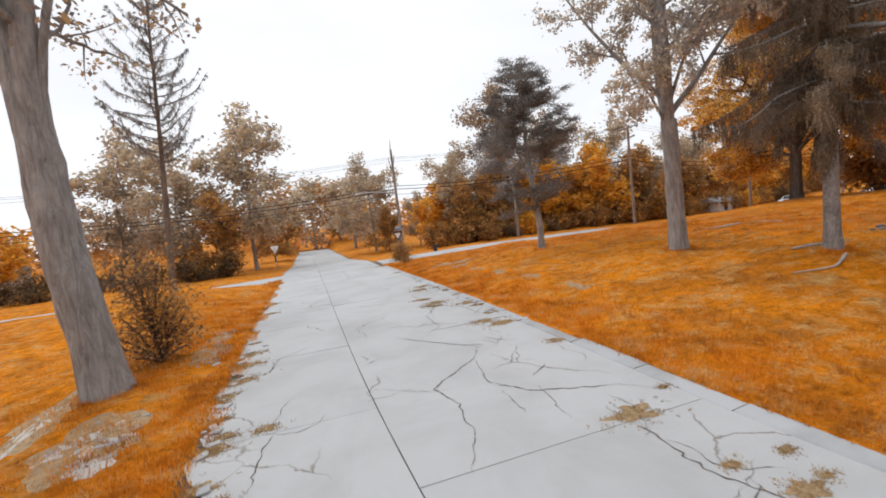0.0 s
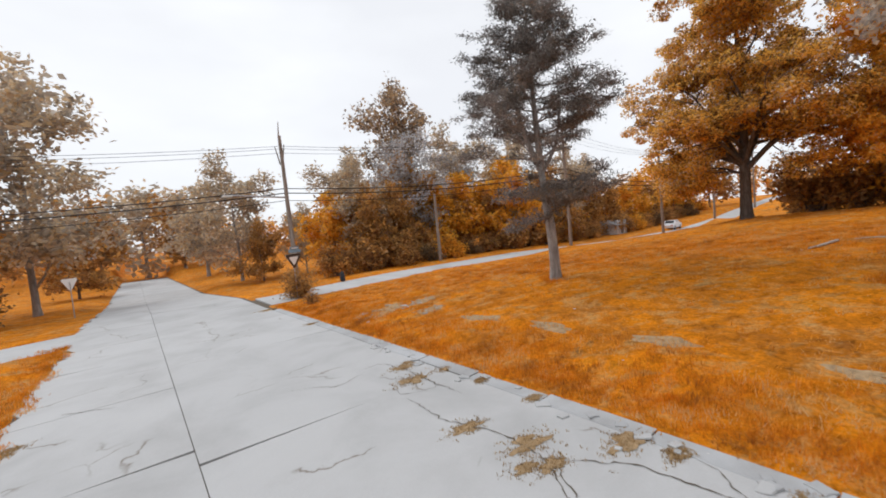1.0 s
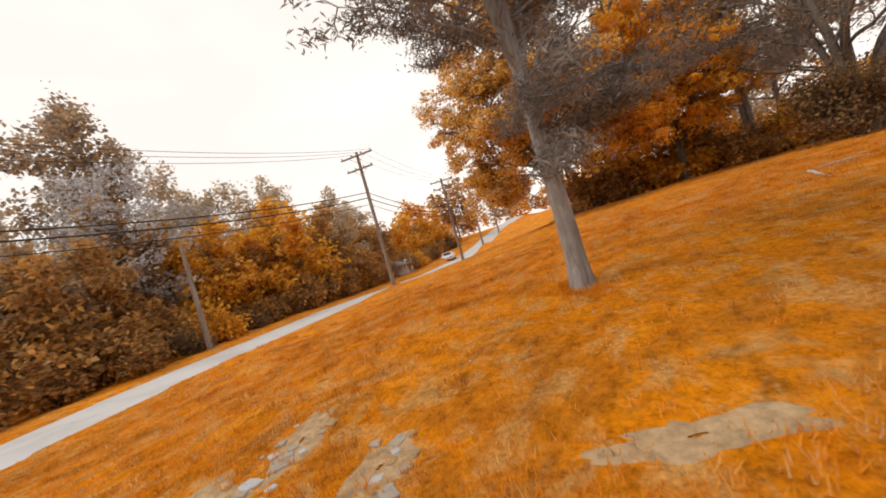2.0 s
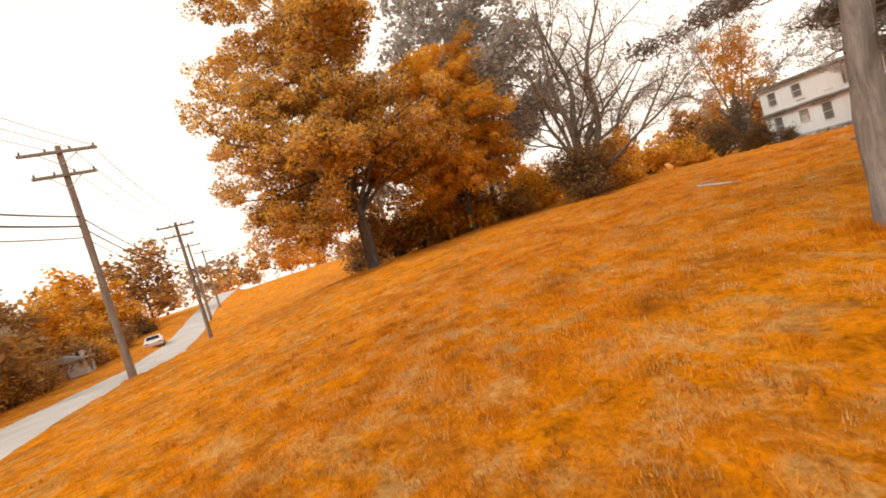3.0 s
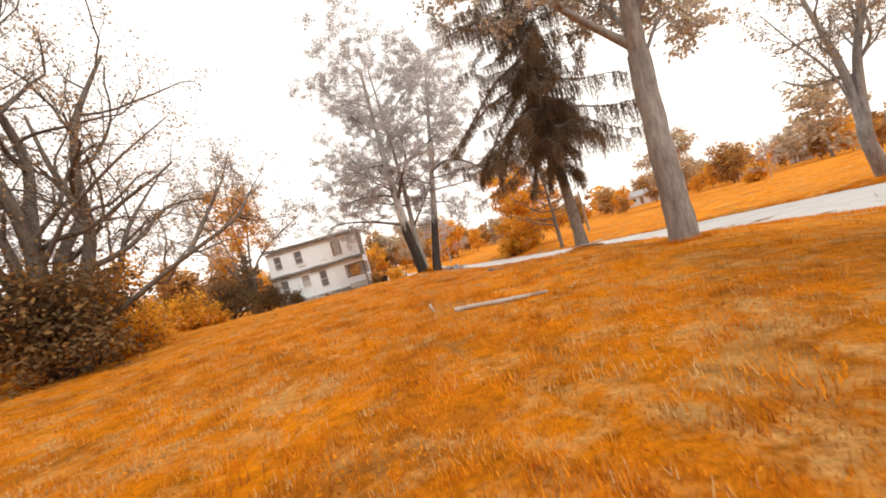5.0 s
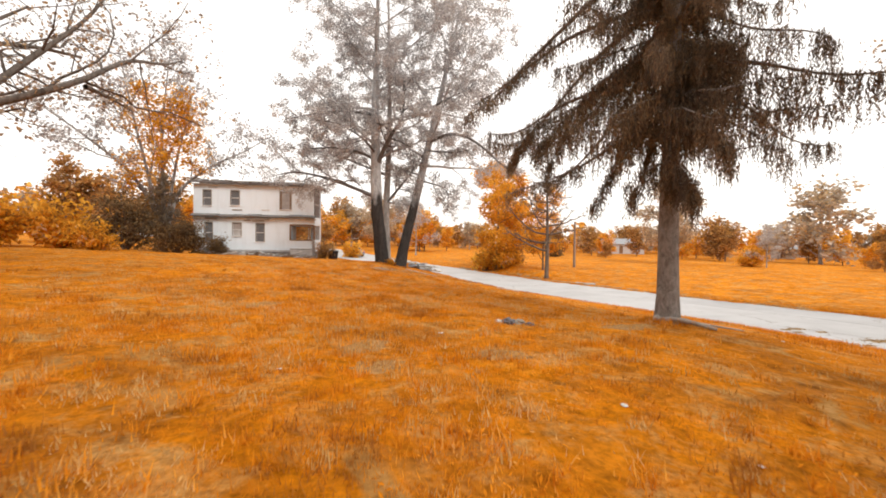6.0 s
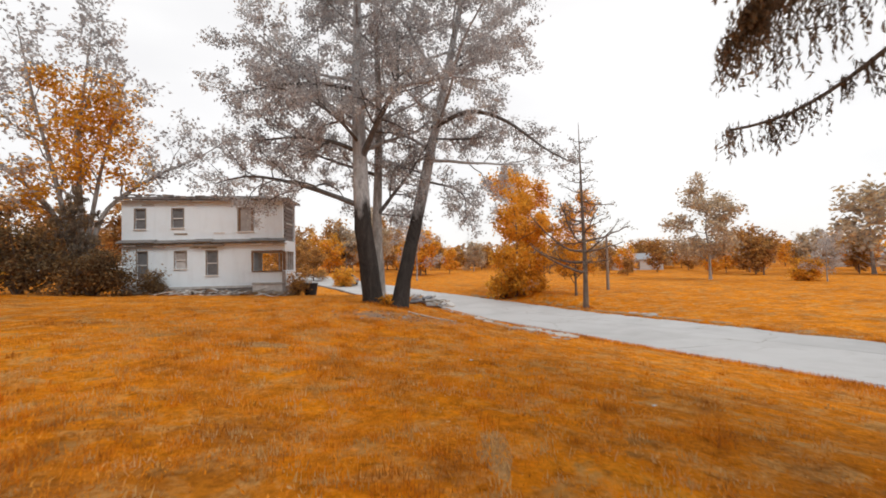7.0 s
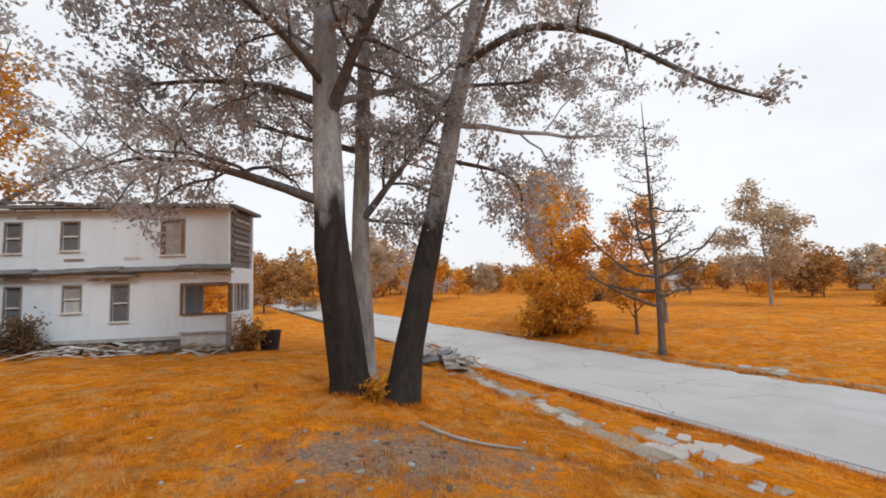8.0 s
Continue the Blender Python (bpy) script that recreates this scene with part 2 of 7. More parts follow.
def ground_material():
    k = Mat("orange_grass_ground")
    v = k.coord()
    wide = k.noise(0.07, 3, 0.6, v)
    patch = k.noise(0.55, 7, 0.68, v, 0.6)
    tuft = k.noise(3.2, 6, 0.72, v, 0.4)
    fine = k.noise(14.0, 6, 0.78, v)
    blades = k.noise(60.0, 4, 0.8, v)
    c = k.ramp(patch, [(0.28, (0.33, 0.140, 0.041)), (0.40, (0.60, 0.209, 0.020)), (0.56, (0.84, 0.274, 0.009)), (0.68, (0.83, 0.326, 0.027)), (0.8, (0.72, 0.381, 0.099))])
    c = k.mix(1.0, c, k.ramp(wide, [(0.3, (0.74, 0.70, 0.66)), (0.6, (0.92, 0.92, 0.92))]), "MULTIPLY")
    c = k.mix(0.85, c, k.ramp(tuft, [(0.30, (0.30, 0.29, 0.31)), (0.46, (0.88, 0.86, 0.86)), (0.66, (1.2, 1.22, 1.35))]), "MULTIPLY")
    c = k.mix(0.8, c, k.ramp(fine, [(0.32, (0.45, 0.42, 0.4)), (0.52, (1.0, 1.0, 1.0)), (0.72, (1.2, 1.2, 1.2))]), "MULTIPLY")
    straw = k.ramp(k.noise(1.5, 8, 0.72, v, 0.5), [(0.50, (0, 0, 0)), (0.66, (0.9, 0.9, 0.9))])
    c = k.mix(straw, c, k.ramp(fine, [(0.35, (0.36, 0.195, 0.072)), (0.65, (0.76, 0.437, 0.153))]))
    # worn and dead turf in spots of half a metre to two metres
    dead = k.ramp(k.noise(0.9, 5, 0.62, v, 0.8), [(0.56, (0, 0, 0)), (0.66, (0.75, 0.75, 0.75))])
    c = k.mix(dead, c, k.ramp(tuft, [(0.35, (0.22, 0.115, 0.04)), (0.55, (0.48, 0.27, 0.09)), (0.7, (0.62, 0.40, 0.18))]))
    # trodden bare earth below the three-trunked tree
    dist = k.t.nodes.new("ShaderNodeVectorMath")
    dist.operation = "DISTANCE"
    dist.inputs[1].default_value = (16.5 * 0.5, -8.6, 0.0)
    squash = k.t.nodes.new("ShaderNodeVectorMath")
    squash.operation = "MULTIPLY"
    squash.inputs[1].default_value = (0.5, 1.0, 0.0)
    k.link(v, squash.inputs[0])
    k.link(squash.outputs["Vector"], dist.inputs[0])
    m = k.t.nodes.new("ShaderNodeMath")
    m.operation = "MULTIPLY_ADD"
    m.inputs[1].default_value = 3.4
    k.link(tuft, m.inputs[0])
    k.link(dist.outputs["Value"], m.inputs[2])
    mr = k.t.nodes.new("ShaderNodeMapRange")
    mr.inputs["From Min"].default_value = 2.9
    mr.inputs["From Max"].default_value = 2.3
    k.link(m.outputs[0], mr.inputs["Value"])
    mr.inputs["To Max"].default_value = 0.8
    c = k.mix(mr.outputs["Result"], c, k.ramp(fine, [(0.35, (0.13, 0.105, 0.085)), (0.65, (0.38, 0.34, 0.30))]))
    k.bump(blades, 0.7, 0.04)
    k.color(c, 0.95)
    k.p.inputs["Specular IOR Level"].default_value = 0.04
    return k.m


def concrete_material(name, light, dark, crack=True):
    k = Mat(name)
    v = k.coord()
    info = k.t.nodes.new("ShaderNodeObjectInfo")
    stain = k.noise(0.45, 6, 0.6, v, 0.4)
    grit = k.noise(60.0, 3, 0.7, v)
    c = k.ramp(stain, [(0.28, dark), (0.55, light), (0.8, tuple(min(1, a * 1.06) for a in light))])
    c = k.mix(0.25, c, k.ramp(grit, [(0.3, (0.72, 0.71, 0.70)), (0.6, (1, 1, 1))]), "MULTIPLY")
    c = k.mix(0.5, c, k.ramp(info.outputs["Random"], [(0, (0.90, 0.90, 0.90)), (1, (1, 1, 1))]), "MULTIPLY")
    if crack:
        vo = k.t.nodes.new("ShaderNodeTexVoronoi")
        vo.feature = "DISTANCE_TO_EDGE"
        vo.inputs["Scale"].default_value = 0.24
        wob = k.t.nodes.new("ShaderNodeVectorMath")
        wob.operation = "ADD"
        nn = k.node("ShaderNodeTexNoise", Scale=1.3, Detail=5)
        k.link(v, nn.inputs["Vector"])
        sc = k.t.nodes.new("ShaderNodeVectorMath")
        sc.operation = "SCALE"
        sc.inputs["Scale"].default_value = 0.9
        k.link(nn.outputs["Color"], sc.inputs[0])
        k.link(v, wob.inputs[0])
        k.link(sc.outputs["Vector"], wob.inputs[1])
        k.link(wob.outputs["Vector"], vo.inputs["Vector"])
        line = k.ramp(vo.outputs["Distance"], [(0.0, (1, 1, 1)), (0.006, (0, 0, 0))])
        keep = k.ramp(k.noise(0.5, 2, 0.5, v), [(0.5, (0, 0, 0)), (0.58, (1, 1, 1))])
        lk = k.mix(1.0, line, keep, "MULTIPLY")
        c = k.mix(lk, c, (0.20, 0.17, 0.14))
    k.bump(grit, 0.25, 0.008)
    return k.color(c, 0.9)


def bark_material(name, light, dark, scale=7.0, stretch=0.16, char=0.0):
    k = Mat(name)
    v = k.coord((1, 1, stretch))
    ridge = k.noise(scale, 8, 0.78, v, 0.8)
    blot = k.noise(1.3, 4, 0.6)
    c = k.ramp(ridge, [(0.34, dark), (0.6, light)])
    c = k.mix(0.6, c, k.ramp(blot, [(0.3, (0.62, 0.6, 0.58)), (0.62, (1, 1, 1))]), "MULTIPLY")
    if char:  # burnt up to a ragged line
        sep = k.t.nodes.new("ShaderNodeSeparateXYZ")
        k.link(k.coord(), sep.inputs[0])
        m = k.t.nodes.new("ShaderNodeMath")
        m.operation = "MULTIPLY_ADD"
        m.inputs[1].default_value = 4.0
        k.link(k.noise(1.6, 5, 0.7, k.coord((1, 1, 0.35))), m.inputs[0])
        k.link(sep.outputs["Z"], m.inputs[2])
        mr = k.t.nodes.new("ShaderNodeMapRange")
        mr.inputs["From Min"].default_value = char + 1.4
        mr.inputs["From Max"].default_value = char + 2.6
        k.link(m.outputs[0], mr.inputs["Value"])
        c = k.mix(mr.outputs["Result"], k.ramp(ridge, [(0.34, (0.02, 0.018, 0.017)), (0.65, (0.06, 0.053, 0.05))]), c)
    k.bump(ridge, 1.0, 0.06)
    return k.color(c, 0.95)


def plain_material(name, col, rough=0.7, metallic=0.0, vary=0.18, scale=3.0, bump=0.15):
    k = Mat(name)
    n = k.noise(scale, 6, 0.65)
    c = k.mix(vary * 2, col, k.ramp(n, [(0.3, tuple(a * 0.55 for a in col)), (0.65, tuple(min(1, a * 1.15) for a in col))]))
    k.p.inputs["Metallic"].default_value = metallic
    k.bump(k.noise(scale * 12, 4), bump, 0.01)
    return k.color(c, rough)


def siding_material(name, col, pitch, dirt):
    """Painted boards: a shadow line at each lap, dirt and worn paint."""
    k = Mat(name)
    tc = k.coord()
    sep = k.t.nodes.new("ShaderNodeSeparateXYZ")
    k.link(tc, sep.inputs[0])
    m = k.t.nodes.new("ShaderNodeMath")
    m.operation = "DIVIDE"
    m.inputs[1].default_value = pitch
    k.link(sep.outputs["Z"], m.inputs[0])
    fr = k.t.nodes.new("ShaderNodeMath")
    fr.operation = "FRACT"
    k.link(m.outputs[0], fr.inputs[0])
    lap = k.ramp(fr.outputs[0], [(0.0, (0, 0, 0)), (0.1, (0.8, 0.8, 0.8)), (1.0, (1, 1, 1))])
    wear = k.noise(1.1, 7, 0.7)
    streak = k.noise(2.6, 5, 0.6, k.coord((1, 1, 0.12)))
    c = k.mix(0.5, col, k.ramp(wear, [(0.30, dirt), (0.48, col)]))
    c = k.mix(0.3, c, k.ramp(streak, [(0.33, (0.82, 0.82, 0.82)), (0.5, (1, 1, 1))]), "MULTIPLY")
    k.bump(lap, 0.4, 0.014)
    return k.color(c, 0.7)


GROUND = ground_material()
CONCRETE = concrete_material("old_concrete", (0.50, 0.502, 0.505), (0.42, 0.42, 0.42))
KERB = concrete_material("kerb_concrete", (0.46, 0.47, 0.485), (0.30, 0.295, 0.29), False)
RUBBLE = concrete_material("rubble_concrete", (0.40, 0.36, 0.31), (0.20, 0.16, 0.115), False)
BARE_EARTH = plain_material("bare_earth", (0.40, 0.275, 0.155), 0.95, vary=0.5, scale=7)
PALE_SLAB = concrete_material("pale_slab", (0.56, 0.535, 0.50), (0.40, 0.37, 0.33), False)
THATCH = plain_material("dead_thatch", (0.38, 0.20, 0.07), 0.95, vary=0.65, scale=16)
DIRT = plain_material("road_dirt", (0.36, 0.25, 0.14), 0.95, vary=0.45, scale=9)
ROADBED = plain_material("road_bed", (0.13, 0.108, 0.085), 0.95, scale=6)
BARK_GREY = bark_material("bark_grey", (0.44, 0.43, 0.42), (0.19, 0.175, 0.165))
BARK_LIMB = bark_material("bark_limb", (0.22, 0.215, 0.215), (0.085, 0.08, 0.078), 6.0, 0.4)
PANE_GREY = plain_material("dusty_pane", (0.17, 0.175, 0.185), 0.45, vary=0.3)
FRAME_WOOD = plain_material("bare_frame_wood", (0.30, 0.265, 0.235), 0.85, vary=0.4)
BARK_BROWN = bark_material("bark_brown", (0.23, 0.18, 0.145), (0.085, 0.062, 0.05))
BARK_BARE = bark_material("bark_bare", (0.25, 0.222, 0.198), (0.095, 0.08, 0.07), 6.0, 0.4)
BARK_DARK = bark_material("bark_dark", (0.17, 0.148, 0.132), (0.06, 0.05, 0.044))
BARK_CHAR = bark_material("bark_char", (0.60, 0.62, 0.64), (0.29, 0.29, 0.295), 5.0, 0.3, 4.3)
BARK_PALE = bark_material("bark_pale", (0.44, 0.42, 0.405), (0.22, 0.205, 0.195), 5.0, 0.3)
BARK_SPRUCE = bark_material("bark_spruce", (0.42, 0.40, 0.38), (0.17, 0.155, 0.145), 9.0, 0.5)
DEADWOOD = bark_material("dead_wood", (0.62, 0.58, 0.54), (0.36, 0.32, 0.29), 6.0, 0.5)
POLE_WOOD = bark_material("pole_wood", (0.36, 0.31, 0.27), (0.17, 0.14, 0.12), 9.0, 0.06)
SIDING = siding_material("white_siding", (0.80, 0.905, 0.99), 0.115, (0.72, 0.79, 0.86))
SHINGLE = siding_material("grey_shingle", (0.22, 0.20, 0.195), 0.14, (0.10, 0.09, 0.085))
TRIM = plain_material("weathered_trim", (0.50, 0.50, 0.50), 0.8, vary=0.4)
TRIM_WHITE = plain_material("white_trim", (0.74, 0.73, 0.72), 0.7, vary=0.3)
BOARD = plain_material("grey_board", (0.40, 0.38, 0.37), 0.85, vary=0.3)
BROWN_WOOD = plain_material("brown_wood", (0.25, 0.15, 0.09), 0.85, vary=0.4)
FOUNDATION = plain_material("foundation_block", (0.30, 0.28, 0.27), 0.95, vary=0.4)
ROOFING = plain_material("roofing_felt", (0.20, 0.19, 0.185), 0.95, vary=0.4)
STEEL = plain_material("galvanised_steel", (0.45, 0.45, 0.46), 0.5, 0.7)
TAIL_RED = plain_material("tail_light_red", (0.42, 0.045, 0.02), 0.5, vary=0.1)
SIGN_DARK = plain_material("sign_dark_border", (0.07, 0.05, 0.04), 0.5, vary=0.15)
SIGN_WHITE = plain_material("sign_white", (0.80, 0.79, 0.77), 0.5, vary=0.05)
SIGN_BLUE = plain_material("sign_slate", (0.20, 0.27, 0.33), 0.5, vary=0.1)
CABLE = plain_material("cable_black", (0.035, 0.033, 0.033), 0.7)
INSULATOR = plain_material("insulator", (0.10, 0.09, 0.09), 0.3)
BIN_DARK = plain_material("dark_plastic", (0.035, 0.037, 0.045), 0.5)
BAG = plain_material("crumpled_bag", (0.16, 0.16, 0.18), 0.45, vary=0.5, scale=8)
PAPER = plain_material("litter_paper", (0.62, 0.61, 0.59), 0.8, vary=0.1)
TYRE = plain_material("tyre_rubber", (0.025, 0.025, 0.025), 0.85)
CAR_WHITE = plain_material("car_paint_white", (0.72, 0.72, 0.74), 0.25, vary=0.05, bump=0.0)
CAR_GREY = plain_material("car_paint_grey", (0.26, 0.28, 0.31), 0.25, vary=0.05, bump=0.0)
CAR_GLASS = plain_material("car_glass", (0.03, 0.035, 0.04), 0.08, vary=0.05, bump=0.0)
PALE_WALL = plain_material("pale_wall", (0.52, 0.53, 0.55), 0.8)
GREY_ROOF = plain_material("grey_roof", (0.33, 0.34, 0.36), 0.85)
LAMP_GLASS = plain_material("lamp_glass", (0.6, 0.6, 0.58), 0.3)


def glass_material():
    k = Mat("window_glass")
    k.p.inputs["Base Color"].default_value = (0.07, 0.075, 0.08, 1)
    k.p.inputs["Roughness"].default_value = 0.12
    k.p.inputs["Specular IOR Level"].default_value = 0.5
    return k.m


GLASS = glass_material()


# ---- building helpers ----
def mesh_arrays(name, verts, faces, mat, smooth=False):
    """A mesh from an array of points and an array of faces with 3 or 4 corners each."""
    verts, faces = np.asarray(verts, np.float32), np.asarray(faces, np.int32)
    me = bpy.data.meshes.new(name)
    k = faces.shape[1]
    me.vertices.add(len(verts))
    me.vertices.foreach_set("co", verts.ravel())
    me.loops.add(faces.size)
    me.loops.foreach_set("vertex_index", faces.ravel())
    me.polygons.add(len(faces))
    me.polygons.foreach_set("loop_start", np.arange(0, faces.size, k, dtype=np.int32))
    me.polygons.foreach_set("loop_total", np.full(len(faces), k, np.int32))
    me.polygons.foreach_set("use_smooth", np.full(len(faces), smooth))
    me.materials.append(mat)
    me.update(calc_edges=True)
    return me


def child(ob, parent):
    if parent is not None:
        ob.parent = parent
    return ob


def part(name, bm, mat, parent, label="", smooth=False):
    """One mesh object from a bmesh, under a thing or a part."""
    me = bpy.data.meshes.new(name)
    bm.to_mesh(me)
    bm.free()
    me.materials.append(mat)
    if smooth:
        me.polygons.foreach_set("use_smooth", np.ones(len(me.polygons), bool))
    ob = child(new(name, me), parent)
    return tagged(ob, label) if label else ob


def part_arrays(name, verts, faces, mat, parent, label="", smooth=False):
    ob = child(new(name, mesh_arrays(name, verts, faces, mat, smooth)), parent)
    return tagged(ob, label) if label else ob


def box(bm, x0, y0, z0, x1, y1, z1, bevel=0.0):
    """Adds a box with slightly rounded edges."""
    made = bmesh.ops.create_cube(bm, size=1.0)["verts"]
    bmesh.ops.scale(bm, vec=(x1 - x0, y1 - y0, z1 - z0), verts=made)
    bmesh.ops.translate(bm, vec=((x0 + x1) / 2, (y0 + y1) / 2, (z0 + z1) / 2), verts=made)
    if bevel:
        edges = list({e for v in made for e in v.link_edges})
        bmesh.ops.bevel(bm, geom=edges, offset=bevel, segments=1, affect="EDGES")
    return bm


def boxes(rows, bevel=0.0):
    bm = bmesh.new()
    for r in rows:
        box(bm, *r, bevel=bevel)
    return bm


def rod(bm, a, b, r0, r1=None, sides=8):
    """Adds a tapered rod from a to b."""
    a, b = Vector(a), Vector(b)
    d = b - a
    m = Matrix.Translation((a + b) / 2) @ d.to_track_quat("Z", "Y").to_matrix().to_4x4()
    bmesh.ops.create_cone(bm, cap_ends=True, segments=sides, radius1=r0, radius2=r0 if r1 is None else r1, depth=d.length, matrix=m)
    return bm


def empty(name, place, rz=0.0, label="", category="", group="", kind=""):
    ob = new(name)
    ob.matrix_basis = pose(*place, 0, 0, rz)
    return tagged(ob, label, category, group, kind)


# ---- the lie of the land ----
ROAD_Y = np.array([-400, -120, -70, -40, -20, -8, 0, 7, 14, 33, 40, 60, 150, 500.0])
ROAD_Z = np.array([3.0, 2.2, 0.6, -0.5, -0.85, -0.65, -0.38, -0.12, -0.1, -0.36, -0.42, -1.6, -3.0, -3.0])
ROAD_HALF = 4.2
MIDDLE_Y = np.array([-400, -120, -60, -45, -30, -25, -20, -15, -10, -5, 0, 5, 12, 500.0])
MIDDLE_X = np.array([165, 49, 22.3, 15.9, 9.9, 8.0, 6.2, 4.7, 3.3, 2.0, 1.0, 0.5, 0.4, 0.4])
STREET_X = np.array([-300, -40, -14, -3, 5, 15, 30, 47, 66, 80, 95, 120, 300.0])
STREET_Y = np.array([30, 31.0, 31.6, 34.6, 36.0, 37.0, 37.2, 35.6, 36.2, 36.6, 36.0, 33.0, 33.0])
STREET_Z = np.array([-0.3, -0.35, -0.37, -0.38, -0.36, -0.25, -0.35, -0.8, -0.95, -0.3, 1.2, 3.6, 4.0])
STREET_HALF = 2.0
SPOTS = np.array([
    (11.8, 20.15, 0.65), (12.2, 11.05, 0.97), (12.65, 6.4, 1.04), (16.5, 13.7, 1.15), (16.8, -11.5, 1.1), (22, -20.3, 1.05), (31, -22.3, 1.35),
    (14, -21, 0.62), (36, 21.3, 1.4), (35.6, 11, 1.8), (31, 4.5, 1.74), (50, -2, 2.3), (30, 33.5, 0.0), (47, 33, -0.55),
    (66, 34, 0.4), (90, 22, 3.0), (-9, 25.7, 0.5), (-6, 10, 0.0), (-20, 12, -0.1), (-30, -20, -0.4), (3, -28, 0.0), (16, 33, 0.0),
    (45, -30, 2.0), (20, -60, 0.6), (-40, 60, -0.3), (30, 60, -0.2), (80, -40, 4.0), (-90, 0, -0.5), (60, 90, 0.5), (-25, -80, -0.2)])


def road_x(y):
    """The middle of the road at y: straight, and bending away to the east in the south."""
    y = np.asarray(y, float)
    return sum(np.interp(y + d, MIDDLE_Y, MIDDLE_X) for d in (-3, -1.5, 0, 1.5, 3)) / 5


def road_z(y):
    return np.interp(y, ROAD_Y, ROAD_Z)


def spline_weights():
    p = SPOTS[:, :2]
    extra = []
    for y in (-60, -30, -20, -10, 0, 8, 16, 24, 31, 55, 90):
        for side in (-1, 1):
            extra.append((float(road_x(y)) + side * (ROAD_HALF + 0.5), y, float(road_z(y)) + 0.10))
    for x in (-30, 14, 24, 40, 55, 70):
        for side in (-1, 1):
            extra.append((x, float(np.interp(x, STREET_X, STREET_Y)) + side * (STREET_HALF + 0.5), float(np.interp(x, STREET_X, STREET_Z)) + 0.08))
    q = np.concatenate([SPOTS, np.array(extra)])
    d = np.linalg.norm(q[:, None, :2] - q[None, :, :2], axis=-1)
    return q[:, :2], np.linalg.solve(d + 0.6 * np.eye(len(q)), q[:, 2] - 0.3)


CENTRES, WEIGHTS = spline_weights()


def land(x, y):
    """The height of the grass, before the roads are cut in."""
    x, y = np.atleast_1d(np.asarray(x, float)), np.atleast_1d(np.asarray(y, float))
    out = np.empty(len(x))
    for i in range(0, len(x), 20000):
        d = np.hypot(x[i : i + 20000, None] - CENTRES[:, 0], y[i : i + 20000, None] - CENTRES[:, 1])
        out[i : i + 20000] = d @ WEIGHTS + 0.3
    far = np.clip((np.hypot(x - 10, y) - 90) / 120, 0, 1)
    far = far * far * (3 - 2 * far)
    rough = 0.05 * np.sin(x * 0.9 + 1.3 * np.sin(y * 0.37)) * np.sin(y * 0.8 + np.sin(x * 0.45)) + 0.025 * np.sin(2.3 * x + y) * np.sin(1.9 * y - 0.7 * x)
    return out * (1 - far) + 1.0 * far + rough


def road_depth(x, y):
    """How far inside the paving a place lies, in metres; negative outside."""
    a = ROAD_HALF - np.abs(x - road_x(y)) * np.where(np.asarray(y) < -12, 0.87, 1.0)
    sy = np.interp(x, STREET_X, STREET_Y)
    b = STREET_HALF - np.abs(y - sy)
    return np.maximum(a, b)


def paving_z(x, y):
    sy = np.interp(x, STREET_X, STREET_Y)
    a = ROAD_HALF - np.abs(x - road_x(y))
    return np.where(a > STREET_HALF - np.abs(y - sy), road_z(y), np.interp(x, STREET_X, STREET_Z))


def ground_z(x, y):
    """The height of the sheet of ground, sunk under the paving."""
    x, y = np.atleast_1d(np.asarray(x, float)), np.atleast_1d(np.asarray(y, float))
    z, deep, top = land(x, y), road_depth(x, y), paving_z(x, y)
    edge = np.clip((deep + 1.6) / 1.6, 0, 1)
    edge = edge * edge * (3 - 2 * edge)
    z = z * (1 - edge) + (top + 0.03) * edge
    return np.where(deep > 0.12, top - 0.16, z)


def gz(x, y):
    return float(ground_z(x, y)[0])


# ---- ground ----
def build_ground():
    near_x = np.arange(-24, 60.01, 0.42)
    near_y = np.arange(-46, 50.01, 0.42)
    out = np.cumsum(0.6 * 1.16 ** np.arange(43))
    xs = np.concatenate([near_x[0] - out[::-1], near_x, near_x[-1] + out])
    ys = np.concatenate([near_y[0] - out[::-1], near_y, near_y[-1] + out])
    gx, gy = np.meshgrid(xs, ys)
    v = np.stack([gx.ravel(), gy.ravel(), ground_z(gx.ravel(), gy.ravel())], 1)
    n = len(xs)
    i = (np.arange(len(ys) - 1)[:, None] * n + np.arange(n - 1)[None]).ravel()
    ob = part_arrays("ground", v, np.stack([i, i + 1, i + n + 1, i + n], 1), GROUND, None, smooth=True)
    return tagged(ob, "rough unmown lawn with orange autumn grass", "ground", kind="structure")


build_ground()


